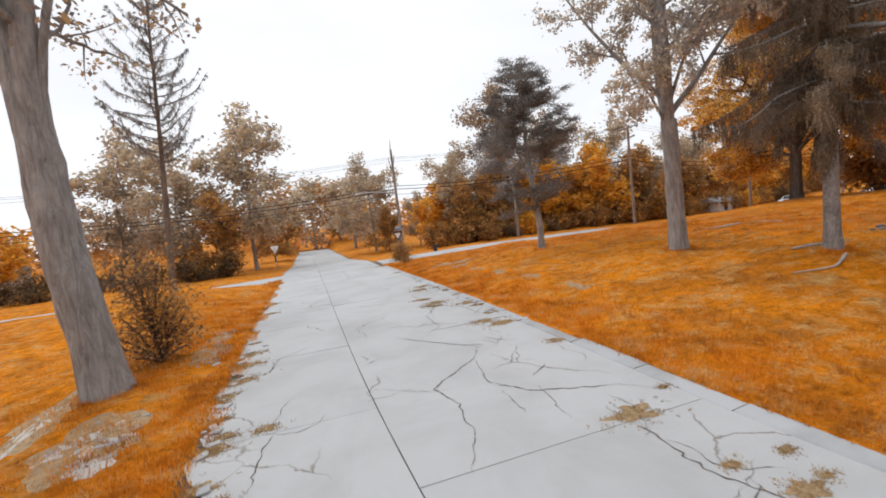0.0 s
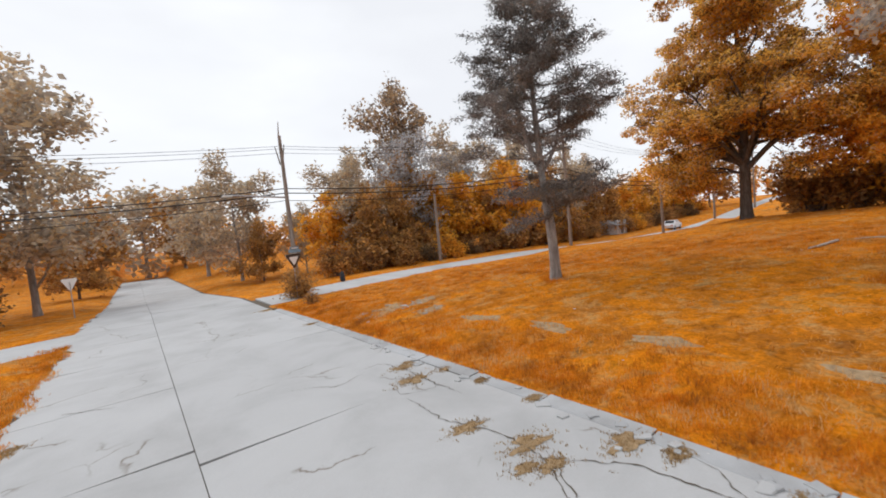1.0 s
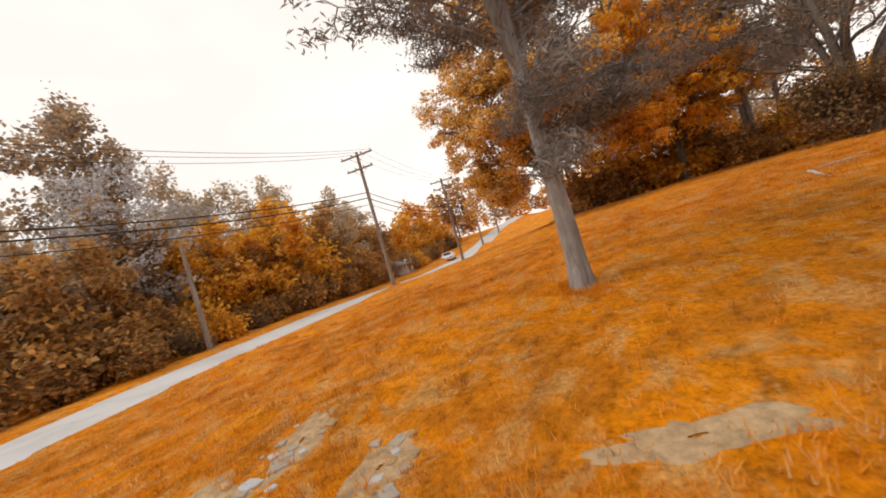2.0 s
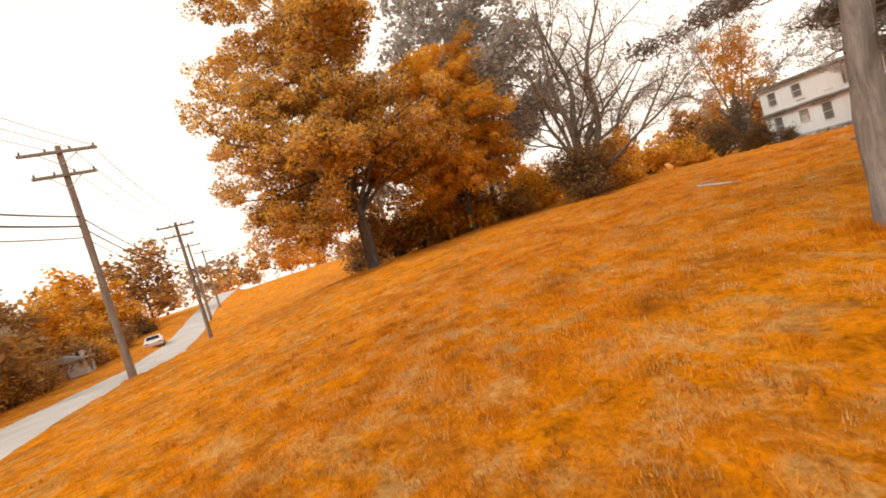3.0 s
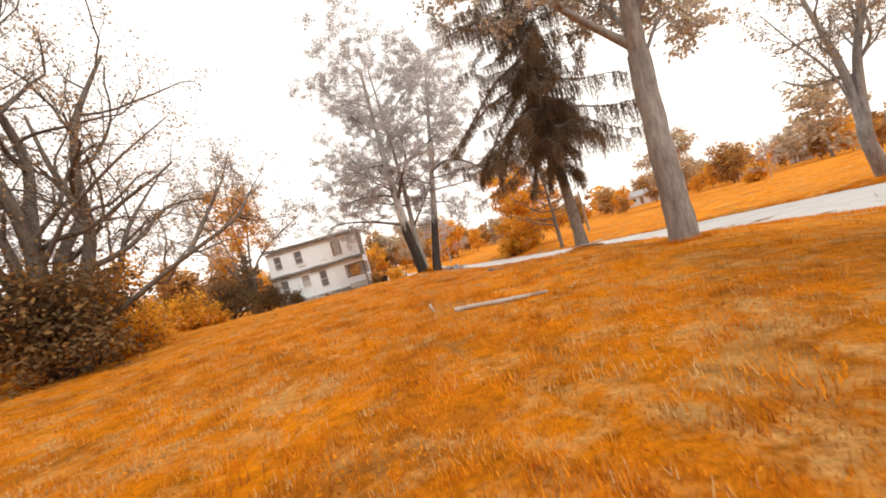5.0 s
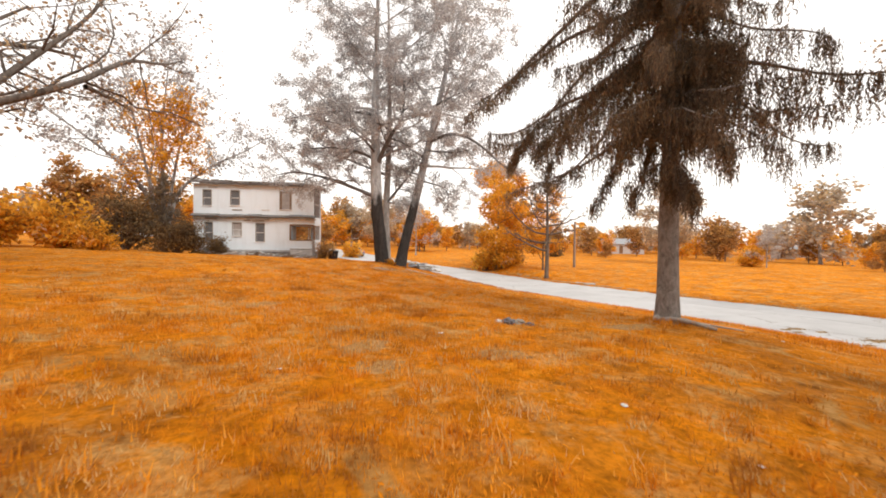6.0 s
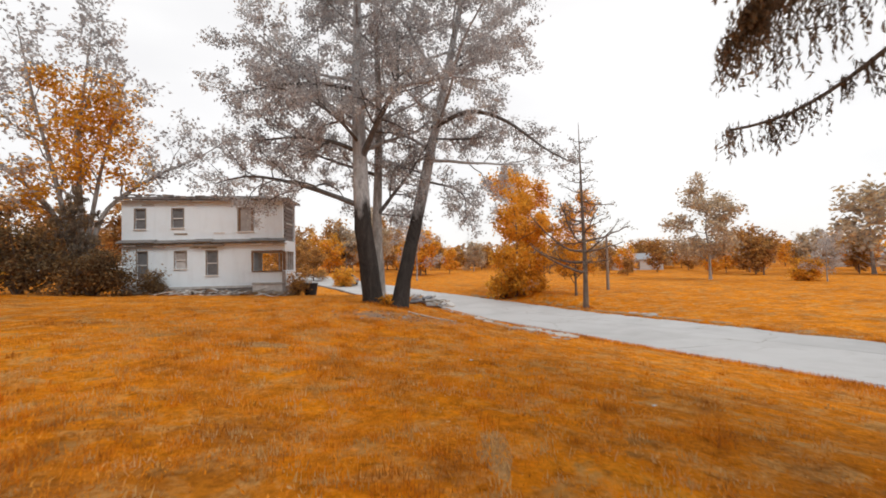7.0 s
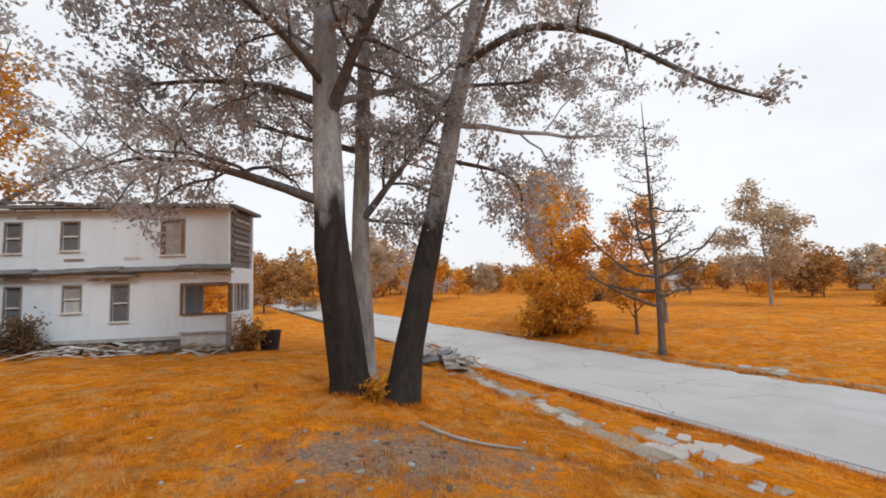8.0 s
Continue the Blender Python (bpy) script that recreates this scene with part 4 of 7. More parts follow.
# --- the clump of three dark trunks
def triple_tree(place):
    w = Wood(37)
    spec = [
        {"n": 13, "start": 0.36, "angle": 66, "ratio": 0.40, "sides": 11, "thin": 0.36, "fall": 0.15},
        {"n": 7, "start": 0.2, "angle": 48, "ratio": 0.42, "sides": 5, "wander": 0.12, "lift": 0.03, "thin": 0.5, "tip": 0.25},
        {"n": 4, "start": 0.15, "angle": 50, "ratio": 0.5, "sides": 4, "wander": 0.2, "lift": 0.0, "thin": 0.5},
        {"sides": 3, "wander": 0.25, "lift": -0.01, "step": 0.35}]
    lines = (
        ([(0.54, -0.05, -0.3), (0.8, 0.0, 1.8), (1.02, 0.05, 4.0), (1.05, -0.2, 6.3), (1.1, -0.5, 9.5), (1.0, -0.8, 17.0)], 0.43),
        ([(0.25, -0.75, -0.3), (0.38, -0.9, 3.0), (0.3, -1.0, 5.0), (0.2, -1.13, 7.0), (0.15, -1.3, 9.0), (0.3, -1.8, 17.5)], 0.25),
        ([(-0.4, 0.3, -0.3), (-0.85, 0.0, 1.8), (-1.45, -0.4, 4.0), (-1.95, -0.6, 6.2), (-2.5, -0.6, 8.5), (-4.3, -0.9, 16.5)], 0.33))
    limbs = (
        (0, [(1.05, 0.05, 4.1), (2.6, -0.6, 4.8), (4.5, -1.7, 5.5), (6.2, -2.8, 5.9), (7.6, -3.4, 5.6)], 0.12),
        (0, [(1.06, -0.25, 6.4), (2.0, -0.5, 6.9), (3.6, -0.8, 7.15), (5.7, -0.9, 6.9)], 0.10),
        (0, [(1.1, -0.5, 9.2), (2.6, 0.0, 9.2), (4.2, 0.0, 9.0), (6.3, 0.0, 8.4)], 0.10),
        (0, [(1.03, -0.15, 6.0), (0.3, 0.6, 7.6), (-0.5, 1.2, 8.8), (-0.45, 1.3, 11.0)], 0.15),
        (0, [(1.06, -0.2, 6.8), (1.9, 1.2, 7.4), (3.2, 2.4, 7.8), (4.4, 3.2, 7.6)], 0.08),
        (2, [(-2.15, -0.6, 7.7), (-3.5, 0.8, 8.2), (-4.78, 1.72, 7.45), (-5.6, 2.5, 6.35), (-6.2, 3.05, 5.6), (-6.75, 3.5, 5.25)], 0.115),
        (2, [(-1.75, -0.5, 5.3), (-2.9, -0.2, 5.0), (-3.5, 0.0, 4.6), (-3.4, 0.0, 3.4)], 0.06),
        (2, [(-1.8, -0.5, 5.6), (-0.9, -0.6, 5.9), (0.1, -0.7, 6.1)], 0.06),
        (2, [(-2.1, -0.5, 7.2), (-3.7, 0.3, 7.0), (-4.8, 0.8, 7.2)], 0.06),
        (2, [(-2.5, -0.6, 10.0), (-3.9, -0.2, 10.8), (-5.0, 0.0, 11.2)], 0.08),
        (1, [(0.34, -0.9, 3.8), (-0.35, -0.6, 4.7), (-1.0, -0.45, 5.5), (-1.9, -0.4, 6.9)], 0.1),
        (1, [(0.25, -0.9, 3.9), (-0.4, -0.8, 3.8), (-1.4, -0.6, 3.7)], 0.05),
        (1, [(0.25, -1.0, 5.6), (1.8, -2.4, 6.4), (3.4, -3.6, 7.2), (5.0, -4.4, 7.6)], 0.09))
    s1 = dict(spec[1], n=13, ratio=0.36, sides=7, angle=54)
    top = empty("triple_trunk_tree", place, 0, "three-trunked tree with charred bark low down and silver leaves", "tree")
    twigs = []
    for k, (line, rad) in enumerate(lines):
        w = Wood(37 + k)
        p = bend(line, 26)
        w.limb(p, flare(p, rad * np.linspace(1, 0.22, 26), 1.35), 0, spec)
        for owner, way, thick in limbs:
            if owner != k:
                continue
            b = Wood(137 + len(twigs))
            p = bend(way, 16)
            b.limb(p, thick * np.linspace(1, 0.22, 16), 0, [dict(s1, n=8, ratio=0.13) if thick == 0.115 else s1, spec[2], spec[3]])
            part_arrays("limb", *b.arrays(), BARK_LIMB, top, smooth=True)
            twigs += b.twigs
        v, f = w.arrays()
        if k == 1:
            part_arrays("trunk", v, f, BARK_PALE, top, "slender grey trunk behind the charred ones", True)
        else:
            part_arrays("trunk", v, f, BARK_CHAR, top, "trunk with blackened bark to twice a man's height", True)
        twigs += w.twigs
    w.twigs = twigs
    part_arrays("crown", *w.leaves(130000, 0.115, 0.15, 0.2, 0.3), SILVER, top)
    return top


# --- the bare many-stemmed tree in its bush
def bare_tree(place):
    w = Wood(41)
    r = w.r
    spec = [{"n": 8, "start": 0.28, "angle": 50, "ratio": 0.46, "sides": 7, "thin": 0.5, "wander": 0.17, "tip": 0.2},
            {"n": 6, "start": 0.2, "angle": 48, "ratio": 0.45, "sides": 4, "wander": 0.2, "lift": 0.04, "thin": 0.5},
            {"n": 4, "start": 0.2, "angle": 45, "ratio": 0.45, "sides": 3, "wander": 0.25, "lift": 0.03},
            {"sides": 3, "wander": 0.25, "lift": 0.02, "step": 0.4}]
    stems = ((-0.3, 1.4, 14), (0.6, -1.2, 15.5), (-2.2, -2.6, 13.5), (1.8, -5.8, 12.5), (0.2, 3.4, 11.5), (2.6, 0.2, 12), (-0.8, -8.2, 9.5))
    for k, (sx, sy, h) in enumerate(stems):
        p = [(sx * 0.12, sy * 0.08, -0.2), (sx * 0.25, sy * 0.2, h * 0.2)]
        for f in (0.38, 0.55, 0.72, 1.0):
            p.append((sx * f + 0.4 * r.normal(), sy * f + 0.65 * r.normal(), h * f))
        w.limb(bend(p, 20), (0.33 if k < 4 else 0.22) * np.linspace(1, 0.18, 20), 0, spec)
    # long limbs reaching out over the lawn
    for line, rad in (([(-0.3, -0.3, 1.0), (-2.4, -0.4, 2.0), (-5.0, -0.4, 3.3), (-7.0, -0.7, 4.1), (-7.1, -1.3, 4.5), (-7.1, -2.2, 5.3), (-7.1, -3.0, 5.8), (-7.0, -4.0, 6.0), (-7.0, -5.0, 6.3), (-7.0, -6.4, 7.1)], 0.13),
                      ([(-7.0, -1.2, 4.3), (-7.0, -2.1, 4.35), (-7.0, -3.3, 4.35)], 0.06),
                      ([(-5.0, -0.5, 3.3), (-5.6, -1.6, 4.9), (-6.2, -2.6, 6.4), (-6.6, -3.4, 8.0)], 0.10),
                      ([(-0.3, 0.2, 4.0), (-2.0, 0.8, 5.6), (-4.2, 1.0, 7.0), (-6.0, 0.4, 8.4)], 0.10)):
        w.limb(bend(line, 20), rad * np.linspace(1, 0.18, 20), 0, [dict(spec[0], n=12, start=0.2, ratio=0.26, wander=0.2), *spec[2:]])
    leaf = w.leaves(17000, 0.12, 0.22, 0.3)
    return tree("bare_tree", place, w, leaf, BARK_BARE, TAN, "many-stemmed tree, nearly bare, growing out of a bush")


def shrub(name, place, seed, size, count, leaf, mat, label, category="bush", stems=14):
    """A bush: many stems from one root, leaves in clumps with gaps."""
    w = Wood(seed)
    r = w.r
    sx, sy, sz = size
    for k in range(stems):
        az, up = r.uniform(0, 6.28), r.uniform(0.15, 1.0)
        end = np.array([np.cos(az) * sx * 0.8 * (1.1 - up * 0.6), np.sin(az) * sy * 0.8 * (1.1 - up * 0.6), sz * up * 0.9])
        p = bend([(0.1 * r.normal(), 0.1 * r.normal(), -0.1), end * (0.45, 0.45, 0.6), end], 8)
        w.limb(p, 0.035 * sz ** 0.5 * np.linspace(1, 0.3, 8), 0, [{"n": 6, "start": 0.25, "angle": 45, "ratio": 0.45, "sides": 4}, {"sides": 3, "wander": 0.2, "step": 0.3}])
    lf = w.leaves(count, leaf, 0.11 * (sx + sy + sz) / 3 + 0.05, 0.3)
    return tree(name, place, w, lf, BARK_BROWN, mat, label, category)


# ---- planting ----
pine((11.8, 20.15, gz(11.8, 20.15)))
forked_tree((12.2, 11.05, gz(12.2, 11.05)))
spruce("spruce_tree", (12.66, 6.42, gz(12.66, 6.42)), 17.5, 3.9, 5.0, 5, 11.0, BARK_SPRUCE, NEEDLE_DARK, "tall spruce with drooping dark needles beside the road", hang=0.64, trunk=0.21, strand=3, needle=0.085, dip=0.55, gaps=0.17,
       extra=([(0, 0, 6.6), (0.7, -1.4, 6.0), (1.3, -2.6, 5.0), (1.75, -3.3, 4.35), (2.2, -3.45, 4.15), (2.7, -3.5, 4.3)], [(1.6, -3.1, 4.5), (1.85, -3.5, 4.2), (1.96, -3.9, 3.7)],
              [(0, -0.1, 6.0), (-0.5, -2.0, 5.3), (-0.6, -3.6, 4.4), (-0.2, -4.5, 3.7), (0.3, -4.8, 3.4), (0.75, -5.0, 3.35)], [(0, 0, 7.4), (1.2, -0.9, 6.9), (2.4, -1.8, 5.7), (3.1, -2.4, 4.9), (3.6, -2.6, 4.65)],
              [(0, 0, 5.2), (0.35, -0.7, 4.3), (0.45, -1.37, 3.1), (0.73, -1.72, 2.3)], [(0, 0, 4.6), (0.0, -0.6, 3.6), (0.1, -1.04, 2.55)], [(0, 0, 5.8), (0.8, -1.3, 5.2), (1.3, -2.2, 4.0), (1.5, -2.5, 3.4)],
              [(0, 0, 6.6), (1.5, -1.6, 6.3), (2.8, -3.0, 5.4), (3.2, -3.4, 5.2)], [(0, 0, 5.6), (1.2, -0.6, 5.0), (2.0, -1.2, 4.0), (2.3, -1.5, 3.6)]))
west_spruce = spruce("spruce_tree", (-9.8, 29.0, gz(-9.8, 29.0)), 22.5, 8.2, 4.4, 8, 5.8, BARK_BROWN, NEEDLE_GREY, "tall thin spruce with sparse grey branches", hang=0.2, trunk=0.2, strand=2, needle=0.14, gaps=0.2, sweep=0.05)
west_spruce.matrix_basis = west_spruce.matrix_basis @ pose(0, 0, 0, 0, 3.5, 0)
spruce("conifer", (-12.6, 30.5, gz(-12.6, 30.5)), 6.6, 1.2, 3.0, 9, 6, BARK_BROWN, NEEDLE_DARK, "low brown conifer spreading beside a tall spruce", hang=0.35, trunk=0.14, strand=2, needle=0.2)
orange_tree("orange_tree", (35.4, 20.5, gz(35.4, 20.5)), 51, 21.0, 7.2, 0.40, 1250, "broad tree in full orange leaf at the lawn's edge",
            ((75, 2.2, 6.6, 0.17), (110, 4.5, 6.8, 0.2), (20, 4.0, 6.0, 0.18), (160, 3.0, 5.6, 0.16), (215, 4.6, 6.2, 0.18), (-70, 4.2, 7.0, 0.2), (-110, 2.6, 6.4, 0.16), (-30, 6.5, 5.5, 0.17), (95, 7.5, 5.6, 0.16), (80, 0.2, 5.4, 0.1), (120, -0.6, 4.6, 0.08)), AMBER, 1.3)
orange_tree("orange_tree", (37.5, 11.2, gz(37.5, 11.2)), 52, 13.4, 6.0, 0.33, 620, "lower orange-leaved tree with a dark trunk",
            ((95, 3.0, 6.2, 0.15), (150, 2.0, 5.6, 0.14), (60, 4.6, 5.4, 0.14), (-100, 3.4, 5.0, 0.14), (-160, 4.2, 5.0, 0.14), (120, 0.6, 5.4, 0.1), (10, 2.0, 5.2, 0.12)), None, 1.2)
triple_tree((16.82, -11.5, gz(16.82, -11.5)))
open_tree((33.6, -21.6, gz(33.6, -21.6)))
bare_tree((32.0, 3.9, gz(32.0, 3.9)))
shrub("bush", (31.3, 4.6, gz(31.3, 4.6)), 61, (3.2, 3.2, 4.4), 7800, 0.20, SHRUB_DARK, "dense dark bush round the foot of a bare tree")
shrub("bush", (32.6, 1.6, gz(32.6, 1.6)), 62, (3.2, 3.0, 4.6), 7400, 0.20, ORANGE, "orange-leaved bush beside a bare tree")


# ---- the drives, kinds of tree for the distance ----
LITE = [
    {"n": 12, "start": 0.25, "angle": 58, "ratio": 0.5, "sides": 7, "thin": 0.5, "fall": 0.35},
    {"n": 6, "start": 0.25, "angle": 48, "ratio": 0.5, "sides": 4, "wander": 0.16, "lift": 0.05, "thin": 0.5},
    {"n": 4, "start": 0.2, "angle": 48, "ratio": 0.55, "sides": 3, "wander": 0.2, "lift": 0.03, "thin": 0.5, "step": 0.7},
    {"sides": 0, "wander": 0.25, "lift": 0.0, "step": 0.7}]
GROUPS = "trees and bushes round the lawn"
KINDS = {
    "rust": mid_tree("deciduous_tree", 71, 11.0, 0.22, 5.0, LITE, 4700, 0.57, 0.55, BARK_BROWN, RUST, "rust-brown tree at the edge of the woods", 0.08),
    "orange": mid_tree("deciduous_tree", 72, 10.0, 0.22, 4.9, LITE, 4700, 0.57, 0.55, BARK_BROWN, ORANGE, "bright orange tree at the edge of the woods", 0.1),
    "tan": mid_tree("deciduous_tree", 73, 18.0, 0.30, 7.6, LITE, 7400, 0.6, 0.7, BARK_GREY, GOLD, "large gold-brown tree with an open crown", 0.12),
    "tall": mid_tree("deciduous_tree", 74, 21.0, 0.26, 5.6, LITE, 5200, 0.45, 0.5, BARK_GREY, TAN, "tall thin-crowned tree with grey-brown leaves"),
    "silver": mid_tree("deciduous_tree", 75, 17.0, 0.24, 5.8, LITE, 3800, 0.36, 0.40, BARK_GREY, SILVER, "slender tree with sparse silver-grey leaves"),
    "grey": mid_tree("deciduous_tree", 80, 18.0, 0.26, 6.2, LITE, 6800, 0.40, 0.40, BARK_GREY, LEAF_GREY, "tall tree with grey-brown leaves beyond the hedge"),
    "young": mid_tree("deciduous_tree", 76, 12.5, 0.17, 3.3, LITE, 7000, 0.32, 0.36, BARK_BROWN, ORANGE, "upright young tree in orange leaf", 0.1),
    "bush": shrub("shrub", (0, 0, 0), 77, (2.4, 2.4, 3.0), 2000, 0.32, RUST, "rust-brown shrub at the edge of the woods"),
    "glow": shrub("shrub", (0, 0, 0), 78, (2.2, 2.2, 2.8), 2000, 0.32, ORANGE, "bright orange shrub in the hedge"),
    "dark": shrub("shrub", (0, 0, 0), 79, (2.6, 2.6, 3.2), 2000, 0.32, SHRUB_DARK, "dark shrub in the hedge"),
}
SPARE = [dict(LITE[0], sides=5), dict(LITE[1], n=5, sides=3), {"sides": 0, "wander": 0.2, "lift": 0.03, "step": 0.9}]
KINDS.update({
    "far_rust": mid_tree("distant_tree", 171, 11.0, 0.22, 5.0, SPARE, 1800, 0.82, 0.75, BARK_BROWN, RUST, "distant rust-brown tree at the field's end", 0.08),
    "far_orange": mid_tree("distant_tree", 172, 10.0, 0.22, 4.9, SPARE, 1800, 0.82, 0.75, BARK_BROWN, ORANGE, "distant bright orange tree at the field's end", 0.1),
    "far_tan": mid_tree("distant_tree", 173, 12.0, 0.25, 5.0, SPARE, 1800, 0.82, 0.75, BARK_GREY, GOLD, "distant gold-brown tree at the field's end", 0.12),
})
for ob in KINDS.values():
    tagged(ob, group=GROUPS)
plant_rng = np.random.default_rng(5)
FIRST = set()


def plant(kind, x, y, scale=1.0, rz=None):
    """Plants one of the kinds: the kind itself the first time, then copies of it."""
    rz = plant_rng.uniform(0, 360) if rz is None else rz
    if kind in ("rust", "orange", "tan") and math.hypot(x - 14, y - 8) > 82:
        kind, scale = "far_" + kind, scale * (1.4 if kind == "tan" else 1.0)
    s = scale * plant_rng.uniform(0.92, 1.08)
    m = Matrix.LocRotScale((x, y, gz(x, y) - 0.05), Euler((0, 0, radians(rz))), (s, s, s * plant_rng.uniform(0.92, 1.08)))
    if kind not in FIRST:
        FIRST.add(kind)
        KINDS[kind].matrix_basis = m
        return KINDS[kind]
    return copy_thing(KINDS[kind], m)


# north, beyond the crossing
for row in (("tan", -8, 58, 0.95), ("tan", -15, 54, 0.8), ("rust", -10.5, 50, 0.8), ("tan", 9.0, 64, 0.72), ("rust", 10, 58, 0.62), ("tan", -22, 60, 0.9),
            ("rust", -7, 78, 1.1), ("tan", 9, 92, 0.9), ("rust", -6, 105, 1.2), ("tan", 1.5, 135, 1.0), ("rust", 8, 120, 1.2), ("orange", -30, 48, 0.8)):
    plant(*row)
for x in np.arange(-31, -8.5, 3.0):
    plant(("dark", "bush", "dark")[int(plant_rng.integers(0, 3))], x, 46.5 + plant_rng.uniform(-1, 1.8), plant_rng.uniform(0.7, 1.15))
# the woods north of the side street
for x, y, k, s in ((15, 50, "orange", 0.85), (20, 47, "rust", 0.85), (19, 55, "orange", 0.95), (25, 52, "rust", 1.0), (28, 58, "tall", 0.85), (31, 60, "tall", 0.82), (30, 48, "orange", 0.85), (24, 50, "silver", 0.72), (27.5, 53, "silver", 0.8), (37, 55, "silver", 0.75), (48, 54, "silver", 0.75), (18, 49, "tan", 0.5),
                   (34, 51, "orange", 0.9), (38, 47, "orange", 1.0), (42, 52, "rust", 1.05), (46, 47, "rust", 0.95), (51, 50, "orange", 1.0), (56, 48, "rust", 0.9), (61, 53, "tan", 0.6),
                   (66, 50, "rust", 0.95), (72, 48, "orange", 0.9), (78, 50, "rust", 0.9), (84, 46, "orange", 0.95), (40, 60, "tan", 0.7), (52, 60, "tan", 0.72), (64, 64, "silver", 0.8),
                   (74, 60, "tan", 0.7), (90, 52, "orange", 1.0), (96, 44, "rust", 0.9), (23, 64, "tan", 0.6), (13, 44.5, "bush", 0.9)):
    plant(k, x, y, s * (1.22 if 20 < x < 62 else 1.0))
for x in np.arange(16, 92, 3.1):
    plant(("bush", "dark", "glow", "bush")[int(plant_rng.integers(0, 4))], x, 43.3 + plant_rng.uniform(-0.8, 1.6) + max(0, x - 60) * 0.05, plant_rng.uniform(0.7, 1.15))
for k in range(44):
    x, y = plant_rng.uniform(14, 90), plant_rng.uniform(45, 58)
    plant(("bush", "rust", "glow", "rust", "tan", "orange")[k % 6], x, y, (1.5, 0.75, 1.4, 0.85, 0.42, 0.8)[k % 6] * plant_rng.uniform(0.85, 1.15))
# the hedge and trees east of the lawn
for x, y, k, s in ((38.2, 6.2, "grey", 1.05), (40.5, 8.8, "grey", 1.15), (43.0, 4.6, "grey", 1.15), (48, 0, "grey", 1.1), (38.6, 4.6, "glow", 1.2), (40.6, 2.6, "glow", 1.3), (42.0, 0.8, "glow", 1.35), (36.6, 7.0, "bush", 1.0), (50, 14, "tall", 0.9), (41, -7, "silver", 0.75), 
                   (46, -18, "orange", 0.7), (37.5, -17.0, "glow", 1.2), (40, -14.5, "glow", 1.3), (35.3, -15.6, "glow", 0.8), (43, -11.5, "bush", 1.2), (55, 4, "orange", 0.8), (54, -8, "orange", 0.75), (58, 14, "rust", 1.0), (96, 20, "orange", 0.6),
                   (44, -28, "rust", 0.9), (30, -36, "orange", 0.8), (62, -4, "tan", 0.7)):
    plant(k, x, y, s)
for y in np.arange(-10, 19, 2.8):
    plant(("bush", "dark", "glow", "bush")[int(plant_rng.integers(0, 4))], 44.5 + plant_rng.uniform(-1.2, 1.5) - 0.08 * abs(y - 12), y, plant_rng.uniform(0.85, 1.35))
for y in np.arange(9, 20, 2.2):
    plant(("glow", "bush", "glow")[int(plant_rng.integers(0, 3))], 39.4 + plant_rng.uniform(-0.8, 0.8), y - 0.5, plant_rng.uniform(1.1, 1.6))
# south, beyond the house and the bend
plant("young", 3.9, -29.5, 0.98)
plant("young", 0.8, -33.5, 0.95)
plant("young", -0.5, -38.5, 1.05)
plant("young", 0.0, -25.8, 0.66)
plant("silver", 9.0, -58, 0.75)
plant("glow", 3.3, -29.0, 1.15)
plant("glow", 4.9, -30.2, 1.0)
plant("glow", 1.6, -32.6, 1.1)
plant("bush", 0.2, -36.5, 1.3)
for k in range(84):
    a = -1.1 + 1.7 * k / 83
    d = plant_rng.uniform(70, 118)
    plant(("far_orange", "far_rust", "far_tan", "far_rust", "far_orange")[k % 5], 14 + d * math.sin(a) * 1.15, -6 - d * math.cos(a), plant_rng.uniform(0.5, 0.85) * (0.9 if k % 5 == 2 else 1.0) * (0.62 if a < -0.12 else 1.0))
plant("glow", 20.0, -50.5, 1.0)
for x, y, k, s in ((25, -62, "rust", 0.6), (29, -56, "rust", 0.7), (15, -70, "tan", 0.5), (6, -74, "orange", 0.8), (-29, -41.3, "tan", 0.62), (-58, -41, "tan", 0.6), (-36, -32, "silver", 0.4), (-30, -60, "rust", 0.42), (-20, -62, "dark", 1.2),
                   (-52, -30, "orange", 0.45), (-66, -20, "rust", 0.6), (-62, -2, "tan", 0.45), (-36, -34, "glow", 1.0), (-46, -48, "rust", 0.4), (-72, -52, "rust", 0.5), (-80, 10, "orange", 1.0), (-44, -24, "rust", 0.4),
                   (-48, -10, "rust", 0.9), (-40, 20, "rust", 0.9), (-50, 34, "tan", 0.7), (-34, 30, "orange", 0.7)):
    plant(k, x, y, s)


